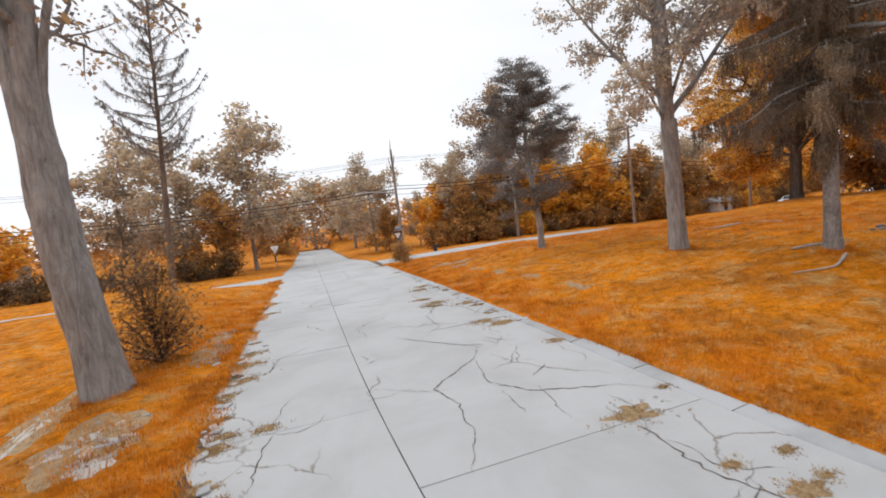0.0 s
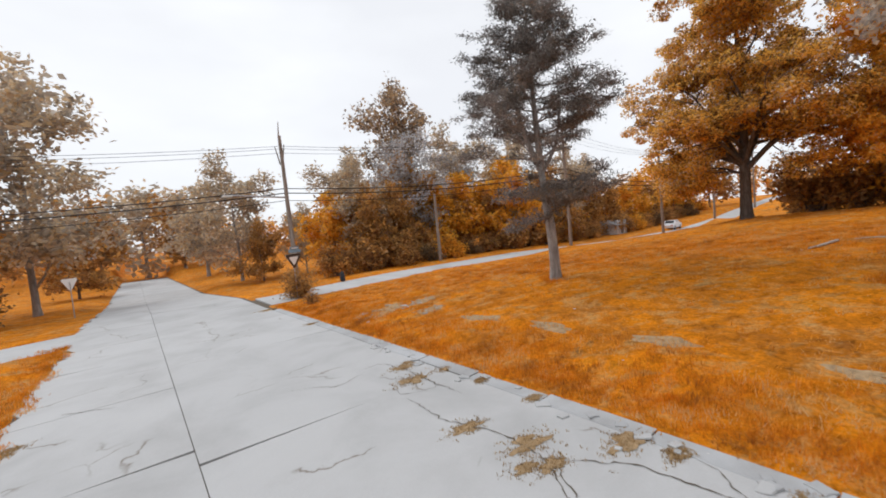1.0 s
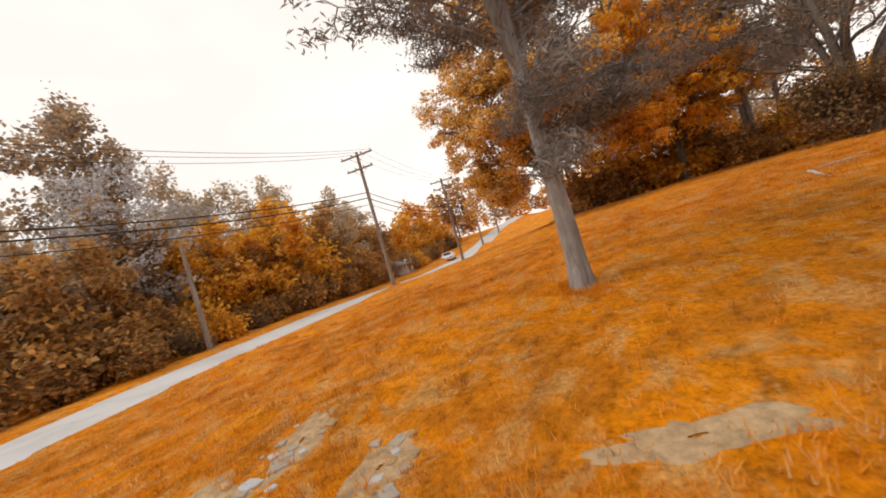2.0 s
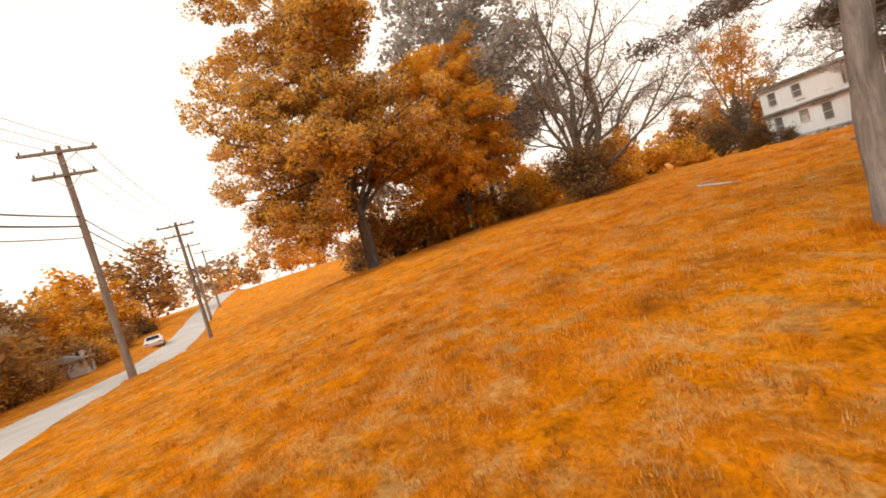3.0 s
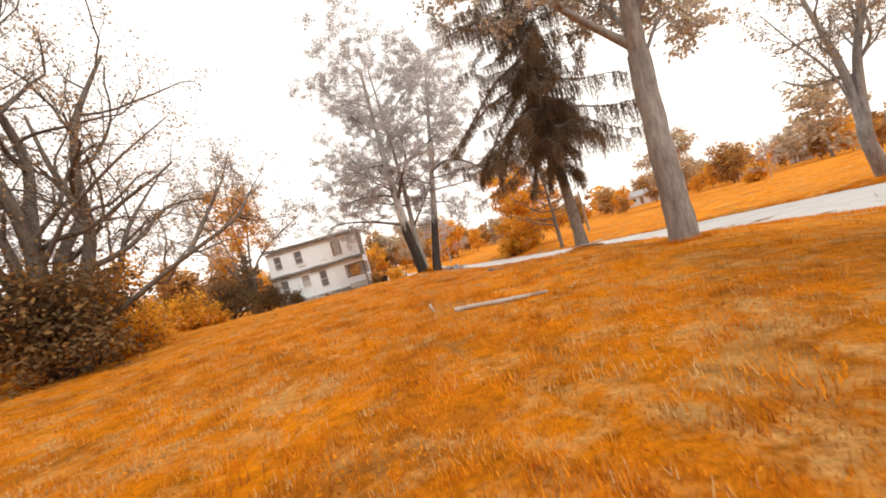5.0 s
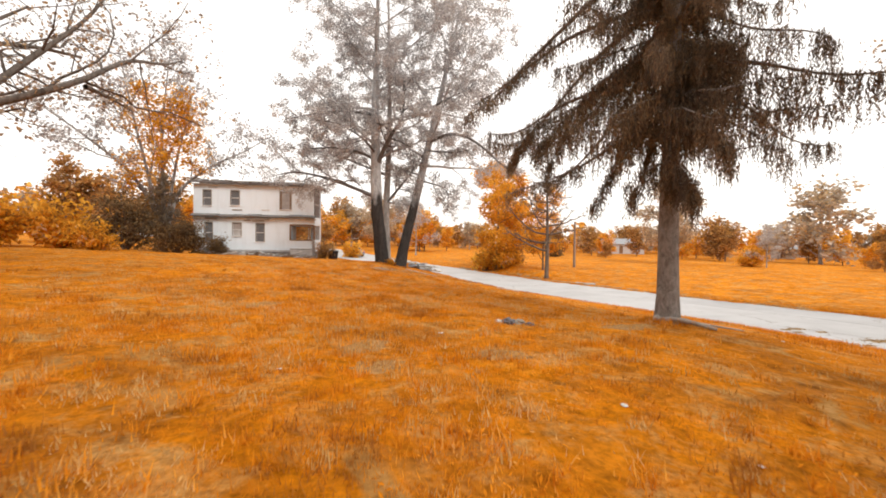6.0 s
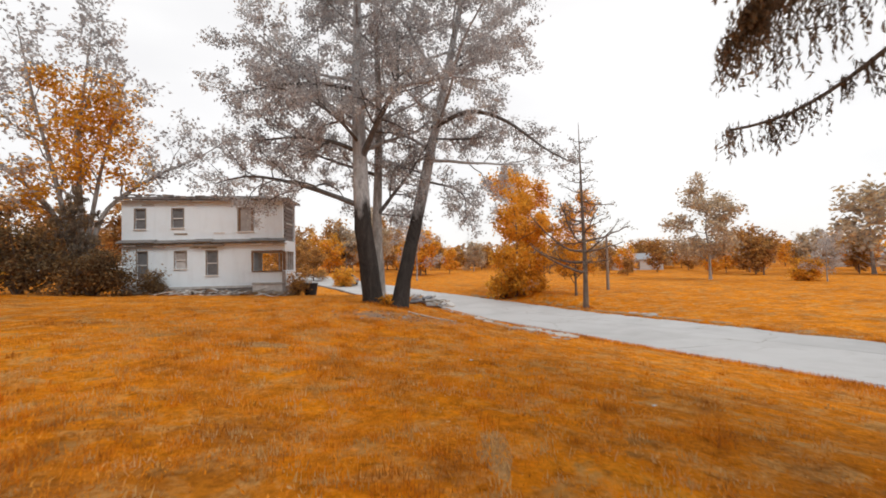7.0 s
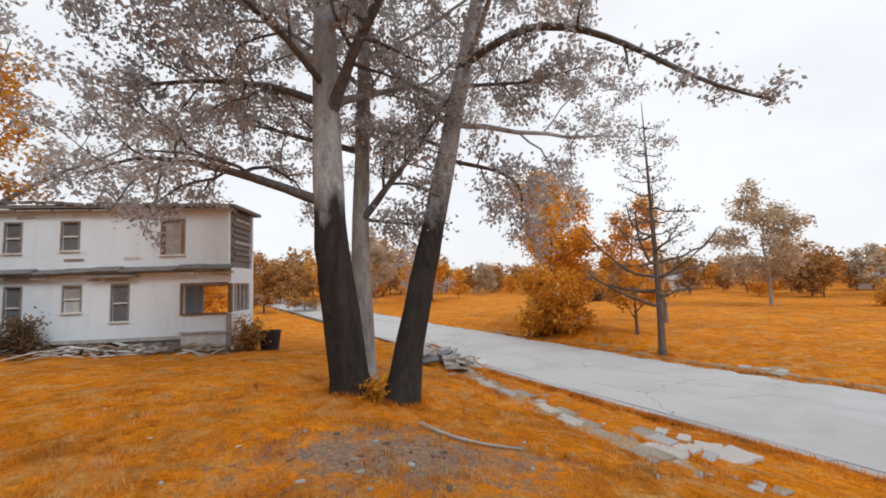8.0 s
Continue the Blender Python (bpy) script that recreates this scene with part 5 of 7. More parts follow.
def far_woods():
    """The woods on the skyline: many small crowns of leaf clumps, uneven, with gaps."""
    r = np.random.default_rng(17)
    for mat, label, share in ((RUST, "far rust-brown autumn woods on the skyline", 0.5), (ORANGE, "far orange trees among the skyline woods", 0.25), (TAN, "far tan trees among the skyline woods", 0.25)):
        cs = []
        for k in range(int(560 * share)):
            a, d = r.uniform(0, 6.283), r.uniform(112, 175)
            x, y = 12 + d * math.cos(a), 4 + d * math.sin(a)
            if abs(x - float(road_x(y))) < 5.5:
                continue
            h, w = r.uniform(7, 13.5), r.uniform(2.6, 4.6)
            if x < 5 and y < -20:
                h *= 0.62
            z = float(land(x, y)[0])
            blobs = r.uniform(-1, 1, (11, 3)) * (w * 0.75, w * 0.75, h * 0.36) + (x, y, z + h * 0.56)
            u = r.standard_normal((11, 17, 3))
            u /= np.linalg.norm(u, axis=2, keepdims=True)
            cs.append((blobs[:, None] + u * r.uniform(0.6, 1.6, (11, 1, 1))).reshape(-1, 3))
        v, f = leaf_quads(r, np.concatenate(cs), 1.05, 0.4, 0, 0.7)
        tagged(part_arrays("far_woods", v, f, mat, None), label, "woods", kind="stuff")


far_woods()


# ---- utility poles, wires and signs ----
def wire(a, b, sag, radius, label="slack overhead cable between poles"):
    a, b = np.array(a, float), np.array(b, float)
    t = np.linspace(0, 1, 25)[:, None]
    p = a + (b - a) * t
    p[:, 2] -= sag * 4 * (t * (1 - t))[:, 0]
    w = Wood(1)
    w.tube(p, np.full(25, radius), 4)
    v, f = w.arrays()
    ob = part_arrays("overhead_wire", v, f, CABLE, None, smooth=True)
    return tagged(ob, label, "wire", "overhead wires")


def utility_pole(place, height, arms, turn, label, lean=(0, 0), broken=False):
    top = empty("utility_pole", place, turn, label, "utility pole")
    w = Wood(3)
    p = bend([(0, 0, -0.4), (lean[0] * 0.5, lean[1] * 0.5, height * 0.5), (lean[0], lean[1], height)], 14)
    w.tube(p, np.linspace(0.165, 0.105, 14), 10)
    v, f = w.arrays()
    part_arrays("pole", v, f, POLE_WOOD, top, smooth=True)
    for z, half in arms:
        ox, oy = lean[0] * z / height, lean[1] * z / height
        bm = boxes([(ox - half, oy + 0.11, z - 0.06, ox + half, oy + 0.21, z + 0.06)], 0.01)
        arm = part("crossarm", bm, POLE_WOOD, top)
        for k in range(4):
            x = ox - half * 0.92 + half * 1.84 * k / 3
            bm = bmesh.new()
            rod(bm, (x, oy + 0.16, z + 0.06), (x, oy + 0.16, z + 0.2), 0.045, 0.03, 8)
            part("insulator", bm, INSULATOR, arm)
        bm = bmesh.new()
        rod(bm, (ox - half * 0.5, oy + 0.12, z - 0.05), (ox, oy + 0.12, z - 0.55), 0.016)
        rod(bm, (ox + half * 0.5, oy + 0.12, z - 0.05), (ox, oy + 0.12, z - 0.55), 0.016)
        part("brace", bm, STEEL, top)
    if broken:
        bm = bmesh.new()
        rod(bm, (lean[0] - 0.02, lean[1] + 0.1, height - 0.1), (lean[0] + 0.10, lean[1] + 0.25, height + 1.0), 0.05, 0.02, 6)
        rod(bm, (lean[0] + 0.12, lean[1] + 0.1, height - 1.5), (lean[0] + 0.34, lean[1] + 0.3, height - 0.5), 0.05, 0.03, 6)
        rod(bm, (lean[0] - 0.1, lean[1] + 0.1, height - 1.9), (lean[0] - 0.3, lean[1] + 0.2, height - 0.7), 0.05, 0.03, 6)
        part("splintered_top", bm, POLE_WOOD, top, "splintered hanging remains of a crossarm")
    return top


P0 = (7.5, 38.2)
pole0 = utility_pole((P0[0], P0[1], gz(*P0)), 10.4, (), 0, "weathered corner pole with a splintered top and lamp arm", (-0.1, 0), True)
bm = bmesh.new()
rod(bm, (-0.1, 0, 6.3), (-3.4, 0.1, 6.55), 0.06, 0.05)
arm = part("lamp_arm", bm, STEEL, pole0, "thin horizontal street lamp arm")
bm = boxes([(-3.95, -0.05, 6.42, -3.35, 0.22, 6.56)], 0.04)
part("lamp_head", bm, LAMP_GLASS, arm)
utility_pole((31.6, 33.3, gz(31.6, 33.3)), 10.4, ((10.1, 1.35), (9.1, 1.1)), 88, "wooden utility pole with two crossarms beside the street", (0.0, 0.1))
utility_pole((46.6, 31.6, gz(46.6, 31.6)), 9.4, ((9.1, 1.3), (8.3, 1.0)), 90, "wooden utility pole with two crossarms beside the street")
utility_pole((66.0, 33.0, gz(66, 33.0)), 9.6, ((9.2, 1.3),), 95, "wooden utility pole far along the street")
utility_pole((84.0, 33.0, gz(84, 33.0)), 9.6, ((9.2, 1.3),), 95, "wooden utility pole far along the street")
utility_pole((22.0, 41.2, gz(22, 41.2)), 6.4, (), 0, "short bare wooden pole at the wood's edge")
utility_pole((50.5, -1.9, gz(50.5, -1.9)), 5.6, (), 0, "short leaning pale pole by the hedge", (-0.2, 0.9))
utility_pole((-6.5, -31.0, gz(-6.5, -31)), 5.5, (), 0, "bare wooden pole beyond the road")
for dx, h0, h1, rad in ((-1.1, 9.6, 10.3, 0.012), (-0.4, 9.5, 10.3, 0.012), (0.4, 9.3, 10.3, 0.012), (0.0, 6.9, 7.3, 0.03), (0.1, 6.6, 6.9, 0.035), (0.1, 6.1, 6.4, 0.02)):
    a = (P0[0] - 0.1 + 0.1 * dx, P0[1] + dx * 0.5, gz(*P0) + h0)
    b = (31.5, 33.3 + dx, gz(31.6, 33.3) + h1)
    c = (46.5, 31.6 + dx, gz(46.6, 31.6) + h1 - 1.1)
    d = (66, 33 + dx, gz(66, 33) + h1 - 1.0)
    e = (-42, 42 + dx, h0 + 0.2)
    wire(a, b, 0.55, rad)
    wire(b, c, 0.5, rad)
    wire(c, d, 0.5, rad)
    wire(e, a, 1.3, rad)


def yield_sign(place, rz, label, plate_label):
    top = empty("yield_sign", place, rz, label, "traffic sign")
    bm = bmesh.new()
    box(bm, -0.03, -0.02, -0.3, 0.03, 0.02, 2.55, 0.005)
    part("post", bm, STEEL, top, "galvanised sign post")

    def triangle(s, y, t):
        b = bmesh.new()
        vs = [b.verts.new((x * s, y, 2.42 + z * s)) for x, z in ((-0.5, 0.3), (-0.44, 0.4), (0.44, 0.4), (0.5, 0.3), (0.05, -0.46), (-0.05, -0.46))]
        face = b.faces.new(vs)
        made = bmesh.ops.extrude_face_region(b, geom=[face])
        bmesh.ops.translate(b, vec=(0, t, 0), verts=[g for g in made["geom"] if isinstance(g, bmesh.types.BMVert)])
        bmesh.ops.recalc_face_normals(b, faces=b.faces)
        return b

    part("border", triangle(0.98, -0.026, 0.004), SIGN_DARK, top, "dark triangular border")
    part("face", triangle(0.56, -0.031, 0.004), SIGN_WHITE, top, plate_label)
    part("back", triangle(1.0, -0.021, 0.003), SIGN_WHITE, top)
    return top


sign = yield_sign((6.3, 34.6, gz(6.3, 34.6)), 12, "dark-bordered yield sign with street name plates at the corner", "white centre")
for z, half, rz in ((3.15, 0.42, 0), (2.98, 0.42, 90)):
    bm = boxes([(-half, -0.012, z - 0.09, half, 0.012, z + 0.09)], 0.004)
    plate = part("name_plate", bm, SIGN_BLUE, sign, "slate-blue street name plate")
    plate.rotation_euler = (0, 0, radians(rz + 25))
    plate.location = (0.12, 0, 0)
    bm = boxes([(-half * 0.7, -0.016, z - 0.03, half * 0.7, -0.012, z + 0.03)])
    part("lettering_bar", bm, SIGN_WHITE, plate)
yield_sign((-4.9, 49.0, gz(-4.9, 49.0)), 215, "weathered yield sign facing away at the far corner", "white centre")

shrub("bush", (6.75, 34.9, gz(6.75, 34.9)), 63, (1.3, 1.2, 2.1), 3400, 0.12, RUST, "straggling brown bush at the foot of a sign")
shrub("bush", (5.9, 31.0, gz(5.9, 31.0)), 64, (0.5, 0.5, 0.6), 500, 0.10, RUST, "small weed tuft on the road's corner")
shrub("bush", (-5.9, 12.7, gz(-5.9, 12.7)), 65, (1.35, 1.35, 3.0), 3000, 0.12, RUST, "thin reddish sapling bush beside a tree", stems=18)


# ---- the two verge trees west of the road ----
def verge_tree(place, seed, lean, label, fork=4.2, stout=1.0):
    w = Wood(seed)
    lx, ly = lean
    trunk = bend([(0, 0, -0.3), (lx * 0.45, ly * 0.3, fork * 0.24), (lx * 0.9, ly * 0.6, fork * 0.56), (lx, ly, fork)], 16)
    w.tube(trunk, flare(trunk, np.r_[np.linspace(0.35, 0.31, 12), 0.30, 0.28, 0.25, 0.2] * stout, 1.35), 13)
    s1 = dict(BROAD[1], n=8, ratio=0.4, sides=8, angle=50)
    for dx, dy, h, rad in ((-1.2, 0.3, 6.5, 0.29), (0.8, -0.4, 7.5, 0.25), (-0.4, 1.4, 7.5, 0.16), (2.2, -0.6, 6.0, 0.09)):
        p = bend([trunk[-4], trunk[-1] + (dx * 0.3, dy * 0.3, h * 0.35), trunk[-1] + (dx, dy, h * 0.75), trunk[-1] + (dx * 1.4, dy * 1.3, h)], 14)
        w.limb(p, rad * stout * np.linspace(1, 0.25, 14), 0, [s1, BROAD[2], BROAD[3]])
    return tree("verge_tree", place, w, w.leaves(4500, 0.15, 0.2, 0.3), BARK_GREY, TAN, label)


verge_tree((-6.2, 10.5, gz(-6.2, 10.5)), 91, (-0.55, 0.1), "old grey forked tree leaning away from the road on the verge", 6.9, 1.3)
verge_tree((-6.2, 2.4, gz(-6.2, 2.4)), 92, (1.2, 0.6), "old grey tree with an arching limb over the road", 3.6)


# --- the dead larch beyond the road
def dead_tree(place):
    w = Wood(95)
    r = w.r
    p = bend([(0, 0, -0.3), (-0.05, 0, 3.2), (0.1, 0.1, 7.2), (0.2, 0.1, 13.8)], 20)
    w.tube(p, flare(p, 0.21 * np.linspace(1, 0.08, 20), 1.4), 10)
    for k in range(46):
        z = 3.0 + 9.6 * (k / 46)
        i = int(np.argmin(np.abs(p[:, 2] - z)))
        az = k * 2.4 + r.uniform(-0.3, 0.3)
        length = (5.8 * (1 - z / 13.6) + 0.35) * r.uniform(0.35, 1.0)
        g = np.linspace(0, 1, 12)
        sag, up, pw = r.uniform(0.0, 0.25), r.uniform(0.15, 0.85), r.uniform(1.2, 2.4)
        line = p[i] + np.stack([np.cos(az + 0.15 * g) * g * length, np.sin(az + 0.15 * g) * g * length, length * (-sag * g + up * g ** pw)], 1)
        line += np.cumsum(r.normal(0, 0.035, line.shape), axis=0) * (g > 0)[:, None]
        w.limb(line, max(0.034, 0.024 * length) * np.linspace(1, 0.35, 12), 0, [{"n": 5, "start": 0.25, "angle": 42, "ratio": 0.26, "sides": 4, "lift": 0.1, "wander": 0.16}, {"sides": 3, "wander": 0.2, "step": 0.25}])
    lf = w.leaves(2200, 0.13, 0.12, 0.2)
    return tree("dead_tree", place, w, lf, BARK_BROWN, NEEDLE_DARK, "half-dead bare conifer with broken upswept branches")


dead_tree((1.6, -21.7, gz(1.6, -21.7)))


# ---- the derelict house ----
HX0, HX1, HY, HD = 22.0, 31.2, -20.2, 2.3
HOUSE_TURN = -6.5
H0, BELT, EAVE = 1.46, 4.2, 6.62


def by_house(x, y):
    """A place given as if the house stood square to the axes, turned with the house."""
    c, s = math.cos(radians(HOUSE_TURN)), math.sin(radians(HOUSE_TURN))
    return HX0 + (x - HX0) * c - (y - HY) * s, HY + (x - HX0) * s + (y - HY) * c


def wall_panel(u0, u1, z0, z1, holes, place):
    """One connected wall with openings through it; place(u, side, z) gives a corner, side 0 inside and 1 outside."""
    us = sorted({u0, u1, *(h[0] for h in holes), *(h[1] for h in holes)})
    zs = sorted({z0, z1, *(h[2] for h in holes), *(h[3] for h in holes)})
    bm = bmesh.new()
    made = {}

    def corner(i, s, j):
        if (i, s, j) not in made:
            made[i, s, j] = bm.verts.new(place(us[i], s, zs[j]))
        return made[i, s, j]

    def solid(i, j):
        if not (0 <= i < len(us) - 1 and 0 <= j < len(zs) - 1):
            return False
        m, n = (us[i] + us[i + 1]) / 2, (zs[j] + zs[j + 1]) / 2
        return not any(h[0] < m < h[1] and h[2] < n < h[3] for h in holes)

    for i in range(len(us) - 1):
        for j in range(len(zs) - 1):
            if not solid(i, j):
                continue
            for s in (0, 1):
                bm.faces.new([corner(i, s, j), corner(i + 1, s, j), corner(i + 1, s, j + 1), corner(i, s, j + 1)])
            for di, dj, (a, b) in ((-1, 0, ((0, 0), (0, 1))), (1, 0, ((1, 0), (1, 1))), (0, -1, ((0, 0), (1, 0))), (0, 1, ((0, 1), (1, 1)))):
                if not solid(i + di, j + dj):
                    bm.faces.new([corner(i + a[0], 0, j + a[1]), corner(i + b[0], 0, j + b[1]), corner(i + b[0], 1, j + b[1]), corner(i + a[0], 1, j + a[1])])
    bmesh.ops.recalc_face_normals(bm, faces=bm.faces)
    return bm


def build_house():
    house = empty("derelict_house", (HX0 + 0.3, HY, 1.08), HOUSE_TURN, "abandoned two-storey white clapboard house with boarded windows and an open porch", "house")
    ox, oy, oz = HX0, HY, 0.9
    W, D = HX1 - HX0, HD

    def add(name, rows, mat, parent=house, bevel=0.0, label=""):
        return part(name, boxes([(a - ox, b - oy, c - oz, d - ox, e - oy, f - oz) for a, b, c, d, e, f in rows], bevel), mat, parent, label)

    t = 0.16
    wins = {"u0": (29.9, 30.45, 5.0, 6.15), "u1": (27.8, 28.4, 5.05, 6.15), "u2": (23.85, 24.67, 4.78, 6.15),
            "g1": (29.8, 30.35, 2.1, 3.65), "g2": (27.65, 28.25, 2.63, 3.63), "g3": (25.9, 26.48, 2.22, 3.62)}
    porch = (22.14, 23.85, 2.4, 3.56)
    front = lambda u, side, z: (u - ox, (0 if side else -t), z - oz)
    part("wall", wall_panel(HX0, HX1, H0, BELT, [h for k, h in wins.items() if k[0] == "g"] + [porch], front), SIDING, house, "white clapboard front wall, ground floor")
    part("wall", wall_panel(HX0 + 0.12, HX1, BELT, EAVE, [h for k, h in wins.items() if k[0] == "u"], front), SIDING, house, "white clapboard front wall, upper floor")
    add("wall", [(HX1 - t, HY - D, H0, HX1, HY - t, EAVE)], SIDING)
    part("wall", wall_panel(HX0, HX1 - t, H0, EAVE, [(22.8, 24.3, 2.2, 3.5)], lambda u, side, z: (u - ox, -D if side else t - D, z - oz)), SIDING, house)
    # west side: open porch below, torn shingles above
    side_porch = [(HY - 1.9, HY - 0.25, 2.4, 3.56)]
    part("wall", wall_panel(HY - D + t, HY - t, H0, BELT, side_porch, lambda u, side, z: (0 if side else t, u - oy, z - oz)), SIDING, house)
    add("wall", [(HX0 + 0.12, HY - D + t, BELT, HX0 + 0.12 + t, HY - t, EAVE)], SHINGLE, label="torn grey shingled upper side wall")
    for k in range(9):
        z = 4.5 + 0.24 * k
        part("shingle_strip", boxes([(0.04, -2.12 + 0.1 * (k % 3), z - oz, 0.115, -0.25 - 0.22 * (k % 2), z + 0.10 - oz)], 0.01), (SHINGLE, TRIM)[k % 4 == 3], house)
    # porch room behind the corner opening
    add("partition", [(25.0, HY - D + t + 0.01, H0, 25.12, HY - t, BELT)], TRIM, label="pale inner porch wall")
    add("curtain", [(23.95, HY - 1.9, 2.3, 24.2, HY - 1.86, 3.5)], TRIM_WHITE, label="white sheet hanging inside the porch")
    add("corner_post", [(HX0 - 0.03, HY + 0.004, 0.95, HX0 + 0.17, HY + 0.05, 2.36)], BOARD, bevel=0.01, label="grey bare corner post")
    add("porch_base", [(HX0 + 0.18, HY + 0.004, 0.92, 23.88, HY + 0.04, 1.6)], TRIM_WHITE, label="white painted base of the porch")
    add("floor", [(HX0 + t, HY - D + t, H0, HX1 - t, HY - t, H0 + 0.12)], BROWN_WOOD)
    add("floor", [(HX0 + t + 0.12, HY - D + t, BELT - 0.12, HX1 - t, HY - t, BELT)], BROWN_WOOD)
    add("post", [(HX0 - 0.02, HY - 0.14, 2.4, HX0 + 0.13, HY + 0.02, 3.56)], BROWN_WOOD, bevel=0.01)
    add("post", [(22.9, HY - 2.05, 2.4, 22.97, HY - 1.98, 3.56)], TRIM_WHITE)
    for k in range(4):
        add("stud", [(HX0 + 0.03, HY - 0.6 - 0.42 * k, 2.4, HX0 + 0.10, HY - 0.53 - 0.42 * k, 3.56)], TRIM)
    pf = add("porch_frame", [(porch[0] - 0.02, HY - 0.05, 3.5, porch[1] + 0.09, HY + 0.05, 3.62), (porch[1], HY - 0.05, 2.36, porch[1] + 0.09, HY + 0.05, 3.5), (porch[0] + 0.01, HY - 0.05, 2.34, porch[1], HY + 0.06, 2.41)], BROWN_WOOD, bevel=0.008)
    add("porch_sill", [(HX0 - 0.05, HY, 1.62, 23.9, HY + 0.1, 1.70)], TRIM)
    # belt between the floors: a little pent roof, sagging
    for k in range(9):
        x0 = HX0 - 0.12 + k * (W + 0.24) / 9
        s = 0.03 * math.sin(k * 1.9)
        bm = bmesh.new()
        x1 = x0 + (W + 0.24) / 9 - 0.01
        vs = [bm.verts.new((x - ox, y - oy, z - oz)) for x, y, z in ((x0, HY + 0.02, 4.34 + s), (x1, HY + 0.02, 4.34 + s), (x1, HY + 0.36, 4.17 + s), (x0, HY + 0.36, 4.17 + s), (x0, HY + 0.02, 4.27 + s), (x1, HY + 0.02, 4.27 + s), (x1, HY + 0.34, 4.12 + s), (x0, HY + 0.34, 4.12 + s))]
        for q in ((0, 1, 2, 3), (7, 6, 5, 4), (0, 3, 7, 4), (1, 5, 6, 2), (3, 2, 6, 7), (0, 4, 5, 1)):
            bm.faces.new([vs[i] for i in q])
        bmesh.ops.recalc_face_normals(bm, faces=bm.faces)
        part("pent_roof", bm, ROOFING, house, "sagging strip of dark pent roof" if k == 0 else "")
    hr = np.random.default_rng(88)
    x = HX0 - 0.1
    while x < HX1 - 0.1:  # broken fascia boards below it
        w = float(hr.uniform(0.5, 1.7))
        if hr.uniform() < 0.8:
            dz = float(hr.uniform(-0.05, 0.03))
            add("fascia", [(x, HY + 0.002, 3.95 + dz, min(x + w, HX1 + 0.08), HY + float(hr.uniform(0.06, 0.28)), 4.05 + dz)], (TRIM_WHITE, TRIM, TRIM_WHITE, FRAME_WOOD)[int(hr.integers(0, 4))])
        x += w + 0.02
    for k in range(26):  # ragged edge of the roof
        x = HX0 - 0.2 + 0.35 * k + float(hr.uniform(0, 0.1))
        z = EAVE + 0.06 + 0.014 * k + float(hr.uniform(-0.04, 0.05))
        add("roof_edge", [(x, HY + 0.2, z - float(hr.uniform(0.05, 0.14)), x + float(hr.uniform(0.2, 0.36)), HY + 0.345 + float(hr.uniform(0, 0.05)), z)], (ROOFING, FRAME_WOOD, ROOFING)[k % 3])
    for k in range(9):  # boards sprung from the wall
        x, z = float(hr.uniform(HX0 + 0.4, HX1 - 1.2)), float(hr.choice([1.45, 1.68, 4.65, 6.35, 3.8])) + float(hr.uniform(-0.03, 0.03))
        add("sprung_board", [(x, HY + 0.003, z, x + float(hr.uniform(0.4, 1.1)), HY + 0.03, z + 0.09)], (TRIM, TRIM_WHITE, FRAME_WOOD)[k % 3])
    # roof
    bm = bmesh.new()
    pts = ((HX0 - 0.25, HY + 0.32, EAVE - 0.03), (HX1 + 0.25, HY + 0.32, EAVE + 0.1), (HX1 + 0.25, HY - D / 2, EAVE + 0.35), (HX0 + 1.4, HY - D / 2, EAVE + 0.35), (HX1 + 0.25, HY - D - 0.3, EAVE + 0.02), (HX0 - 0.25, HY - D - 0.3, EAVE + 0.02))
    lo = [bm.verts.new((x - ox, y - oy, z - oz)) for x, y, z in pts]
    hi = [bm.verts.new((x - ox, y - oy, z - oz + 0.13)) for x, y, z in pts]
    for q in ((0, 1, 2, 3), (3, 2, 4, 5), (0, 3, 5)):
        bm.faces.new([hi[i] for i in q])
        bm.faces.new([lo[i] for i in reversed(q)])
    for a, b in ((0, 1), (1, 2), (2, 4), (4, 5), (5, 0)):
        bm.faces.new((lo[a], lo[b], hi[b], hi[a]))
    bmesh.ops.recalc_face_normals(bm, faces=bm.faces)
    roof = part("roof", bm, ROOFING, house, "low roof with a ragged dark edge")
    for k in range(7):
        x = HX0 - 0.1 + k * 1.35
        add("eave_board", [(x, HY + 0.02, EAVE - 0.10 + 0.015 * k, x + 1.25, HY + 0.26, EAVE - 0.04 + 0.015 * k)], TRIM, roof)
    # windows
    for k, (a, b, c, d) in wins.items():
        win = add("window", [(a - 0.06, HY - 0.03, c - 0.06, a, HY + 0.04, d + 0.07), (b, HY - 0.03, c - 0.06, b + 0.06, HY + 0.04, d + 0.07), (a, HY - 0.03, d, b, HY + 0.04, d + 0.07)], FRAME_WOOD, bevel=0.006)
        add("sill", [(a - 0.1, HY - 0.03, c - 0.07, b + 0.1, HY + 0.07, c)], TRIM_WHITE, win, 0.006)
        m = (c + d) / 2
        if k == "u2":
            add("board", [(a, HY - 0.07, c, b, HY - 0.04, d)], BOARD, win, label="plywood sheet closing the window")
            for x in (a, b - 0.10):
                add("stile", [(x, HY - 0.04, c, x + 0.10, HY - 0.01, d)], BROWN_WOOD, win)
        else:
            add("rail", [(a, HY - 0.06, m - 0.03, b, HY - 0.02, m + 0.03)], TRIM_WHITE, win)
            add("pane", [(a, HY - 0.06, m + 0.03, b, HY - 0.052, d)], BOARD if k == "g2" else PANE_GREY, win, label="clouded upper sash")
